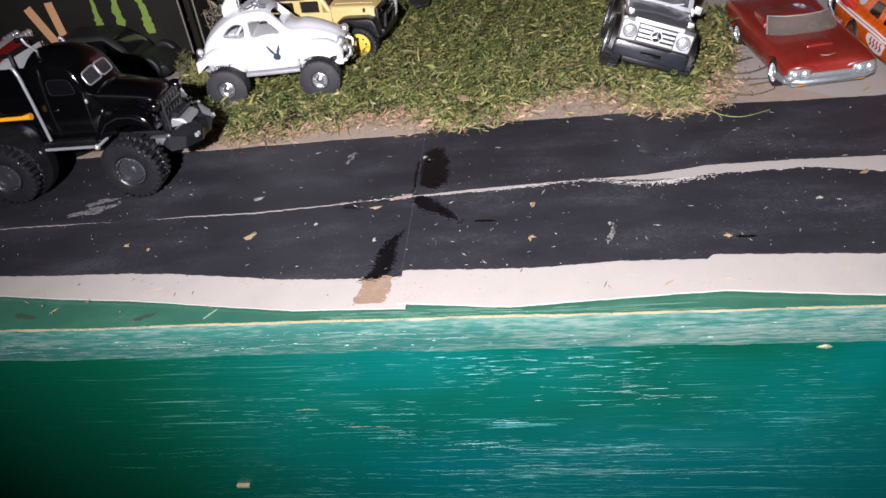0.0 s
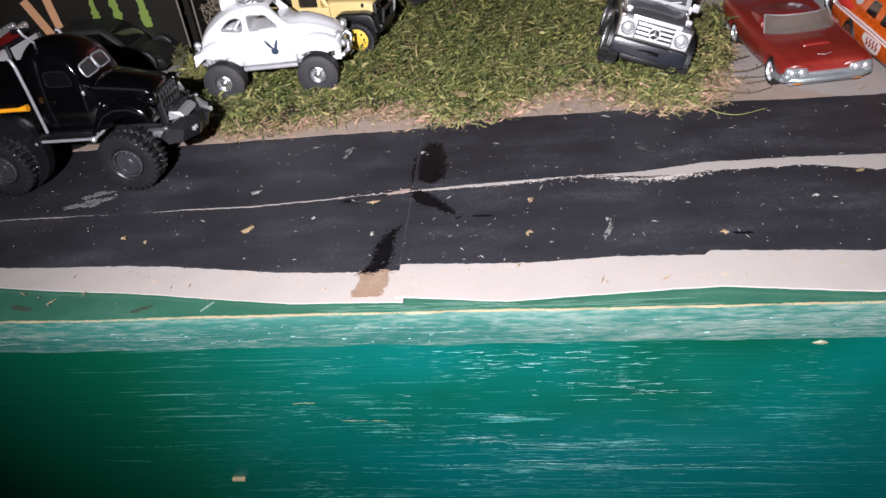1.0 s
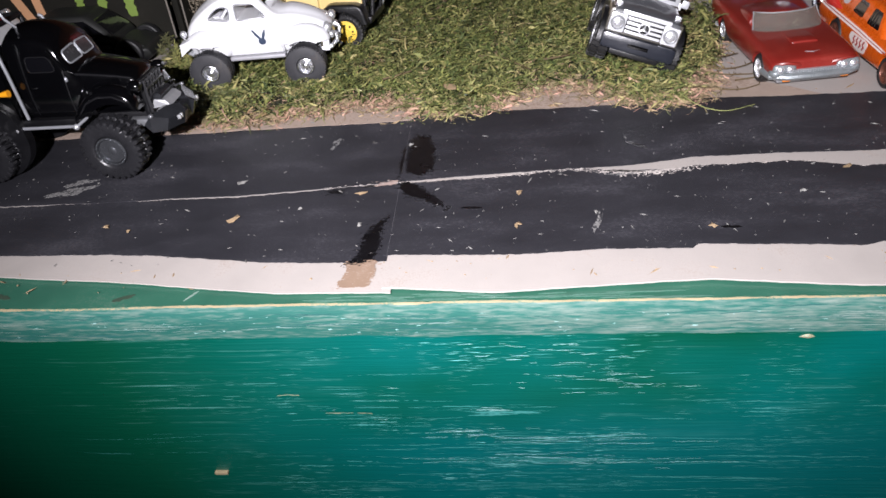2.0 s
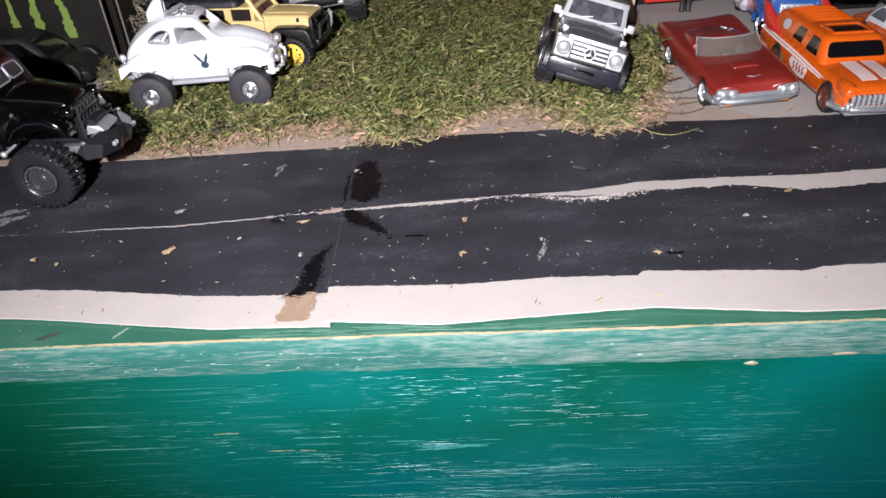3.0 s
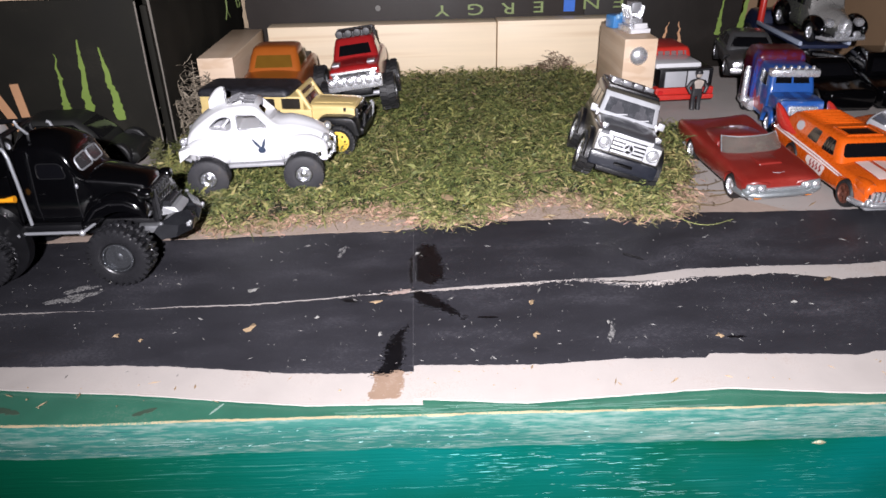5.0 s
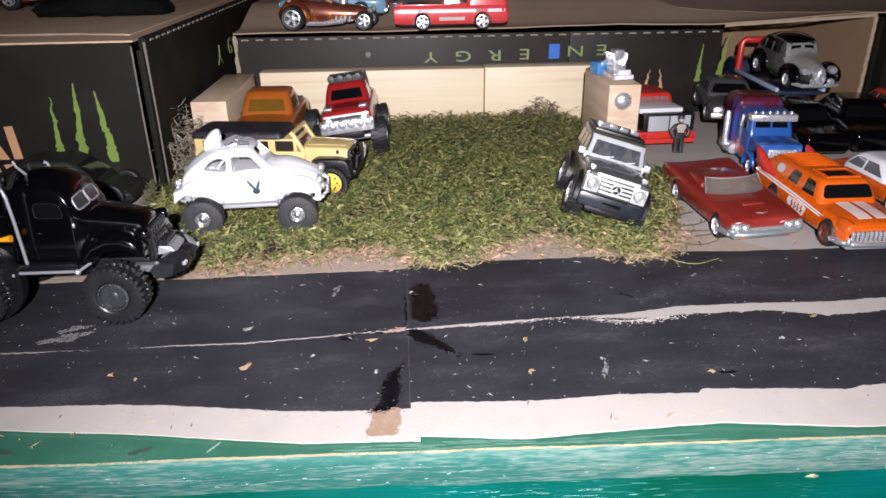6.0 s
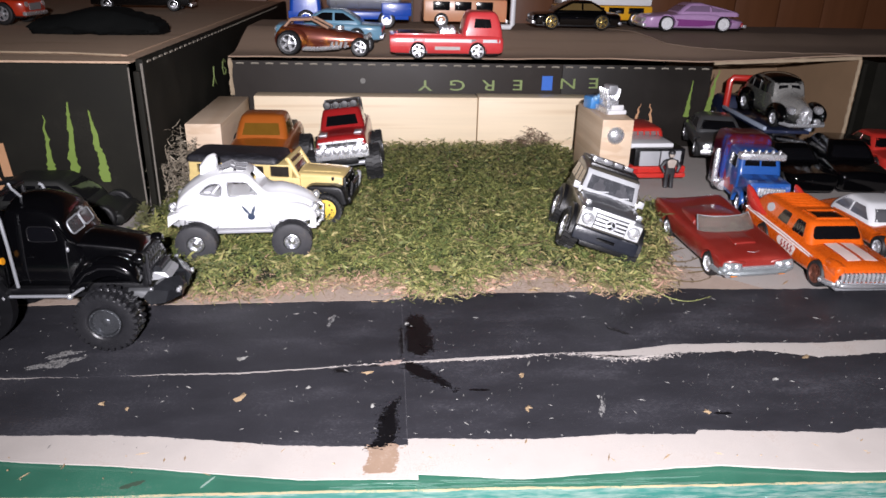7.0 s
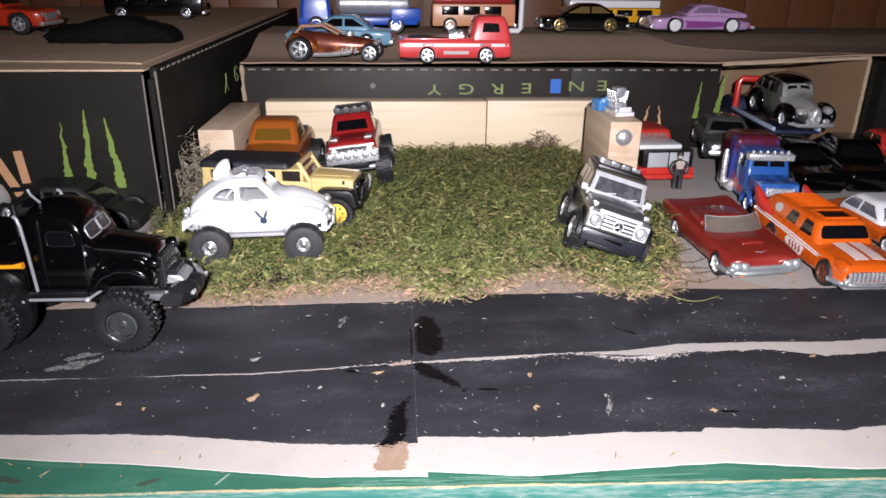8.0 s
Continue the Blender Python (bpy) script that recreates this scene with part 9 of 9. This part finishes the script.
cab_pickup(at(72, 562, DZ, 1, scale=1.06))
GOLD = mat("gold_rim", (0.62, 0.45, 0.16), 0.25, 0.9, var=0.1)
RAISED = 81.7
sedan("black_coupe", "black toy coupe with gold wheels on the card deck", "toy car", at(187, 650, RAISED, 180, scale=0.95), BLACK_PAINT, L=78, W=16, belt=15, roof=24, cab=(-26, -14, 6, 20), wr=6.4, wx=(-22, 23), rim_mat=GOLD, glass=mat("smoky_glass", (0.12, 0.08, 0.03), 0.12, coat=0.4, bump=0), rim_r=5.0)
LILAC = car_paint("lilac_paint", (0.44, 0.27, 0.48), rough=0.3, coat=0.7)
sled, sled_tree, _ = sedan("lowrider", "lilac toy lowrider with purple flank sweep on the deck", "toy car", at(288, 650, RAISED, 180), LILAC, L=88, W=16.5, belt=15, roof=23.0, cab=(-37, -9, 6, 15), wr=6.2, wx=(-24, 25), rim_mat=WHITE_PAINT, rim="dish", glass=mat("lilac_window", (0.20, 0.13, 0.22), 0.2, coat=0.4, bump=0),
                           nose=0.8, tail=0.66, boot_drop=4.5, round_nose=7, hood_drop=2.0, clear=2.6, rim_r=4.8)
for s in (1, -1):
    part("flank_sweep", inlay(sled_tree, [(30, 10.2), (-6, 9.4), (-34, 8.6), (-34, 7.4), (-4, 4.2), (18, 4.2), (19, 9)], "y", s, 0.12, 3), car_paint("purple_paint", (0.22, 0.05, 0.22)), sled, "darker purple flank sweep")

PALE_BLUE = car_paint("pale_blue_car_paint", (0.16, 0.32, 0.44), rough=0.35, coat=0.5)
sedan("pale_blue_coupe", "pale blue toy coupe parked on the card deck", "toy car", at(-14, 604, 72.0, 176), PALE_BLUE, L=80, W=16, belt=16, roof=25, cab=(-24, -12, 6, 18), wr=6)


def hauler(m):
    root = thing("tanker_truck", "blue toy tanker truck with silver tank on the deck", "toy truck", m, "toy cars")
    BLUE2 = car_paint("strong_blue_paint", (0.01, 0.07, 0.42), rough=0.3)
    part("bed", blocks((-48, -14, 7, 48, 14, 13), bevel=1), BLUE2, root)
    part("cab", cabin(bmesh.new(), [(12, -47, -22, 14), (24, -46, -23, 13.6), (34, -43, -25, 12), (36, -40, -28, 10)], 3), BLUE2, root)
    tk = lathe(bmesh.new(), [(0.1, -18), (6, -17.6), (8.6, -15), (9, -10), (9, 34), (8.4, 40), (6, 42), (0.1, 42.4)], (0, 0, 23), "x", 24)
    part("tank", tk, mat("grey_tank", (0.4, 0.41, 0.44), 0.35, 0.5), root, "dull silver tank")
    for x in (-10, 8, 26):
        part("tank_band", lathe(bmesh.new(), [(9, -0.8), (9.5, -0.6), (9.5, 0.6), (9, 0.8)], (x, 0, 23), "x", 24), DULL_METAL, root)
    part("side_box", blocks((26, -15, 10, 50, 15, 20), bevel=1), BLUE2, root)
    wheels(root, -34, 30, 12.5, 7, 5, CHROME, rim="dish")
    return root


hauler(at(-2, 643, 80.2, 3))


def box_van(name, label, m, paint, top, L=74, H=34):
    root = thing(name, label, "toy truck", m, "toy cars")
    part("body", blocks((-L / 2, -15, 5, L / 2, 15, H * 0.72), bevel=2), paint, root)
    part("roof", blocks((-L / 2 + 1, -14.4, H * 0.72, L / 2 - 3, 14.4, H), bevel=2), top, root)
    for s in (1, -1):
        for k in range(3):
            part("side_window", blocks((-L / 2 + 8 + k * 18, min(s * 14.6, s * 15.3), H * 0.44, -L / 2 + 22 + k * 18, max(s * 14.6, s * 15.3), H * 0.66), bevel=0.3), DARK_GLASS, root)
    part("windscreen", blocks((L / 2 - 0.6, -12, H * 0.42, L / 2 + 0.3, 12, H * 0.66), bevel=0.3), DARK_GLASS, root)
    part("bumper", blocks((L / 2 - 1, -14, 4.2, L / 2 + 1.6, 14, 7.4), bevel=0.8), CHROME, root)
    wheels(root, -L / 2 + 15, L / 2 - 15, 13.2, 6.2, 4.6, CHROME, rim="dish")
    return root


YEL = car_paint("taxi_yellow_paint", (0.66, 0.33, 0.01), rough=0.35)
box_van("yellow_van", "yellow toy van with white roof behind the black coupe", at(222, 692, RAISED, 180), YEL, WHITE_PAINT, 86, 24)
box_van("orange_van", "cream and orange toy van on the card deck", at(94, 660, 80.3, 0), car_paint("cream_orange_paint", (0.60, 0.30, 0.16), second=(0.6, 0.08, 0.03), split=0.5, soft=0.25, grain=25), RED, 70, 32)
pipe = tube(bmesh.new(), [(120, 640, 82.4), (131, 640, 82.4), (133, 640, 84.4), (133, 640, 125)], 2.2, 12)
solo("white_pipe", pipe, mat("white_plastic", (0.7, 0.7, 0.72), 0.4), "bent white plastic tube standing on the deck", "tube")

# left deck
cl = hull(bmesh.new(), [(-46, 0.4, 4, 7, 14, 17, 12, 1), (-40, 0.2, 5, 10, 18, 20, 14, 2), (-24, 0.2, 6, 12.5, 19, 21, 13, 2.5), (-6, 0.2, 7, 17, 19, 21, 12, 2.5), (10, 0.2, 7, 18, 19, 21, 12, 2.5), (28, 0.2, 6, 14, 18, 20, 13, 2), (42, 0.2, 5, 10, 16, 19, 12, 1), (47, 0.4, 4, 7, 12, 16, 10, 0.5)], 4, 3)
for v in cl.verts:
    k = 2.2 * noise.noise((v.co.x * 0.12, v.co.y * 0.12, v.co.z * 0.12)) + 1.6 * noise.noise((v.co.x * 0.45, v.co.y * 0.45, v.co.z * 0.45)) if v.co.z > 0.6 else 1.5 * noise.noise((v.co.x * 0.4, v.co.y * 0.4, 3.3))
    v.co.x, v.co.y, v.co.z = v.co.x + k * 1.2, v.co.y + k, max(0.15, v.co.z * 0.92 + k * 0.6)
CLOTH = mat("black_cloth", (0.0045, 0.005, 0.005), 0.85, var=0.3, grain=120, bump=0.5)
CLOTH.node_tree.nodes["Principled BSDF"].inputs["Specular IOR Level"].default_value = 0.12
solo("covered_car", cl, CLOTH, "toy car hidden under a black cloth cover", "covered car", at(-164, 546, 81.8, 2, scale=0.9), "toy cars")
sedan("red_suv", "red toy car with black fenders on the upper deck", "toy car", at(-272, 606, 81.8, -4), car_paint("scarlet_paint", (0.5, 0.035, 0.01)), L=82, W=17, belt=20, roof=31, cab=(-34, -28, 6, 14), wr=8, wx=(-24, 25), clear=6, rim_mat=CHROME)
box_van("grey_van", "white and grey toy van at the back of the deck", at(-205, 770, 81.8, 4), BLACK_PAINT, mat("grey_white_paint", (0.45, 0.45, 0.45), 0.4), 90, 30)
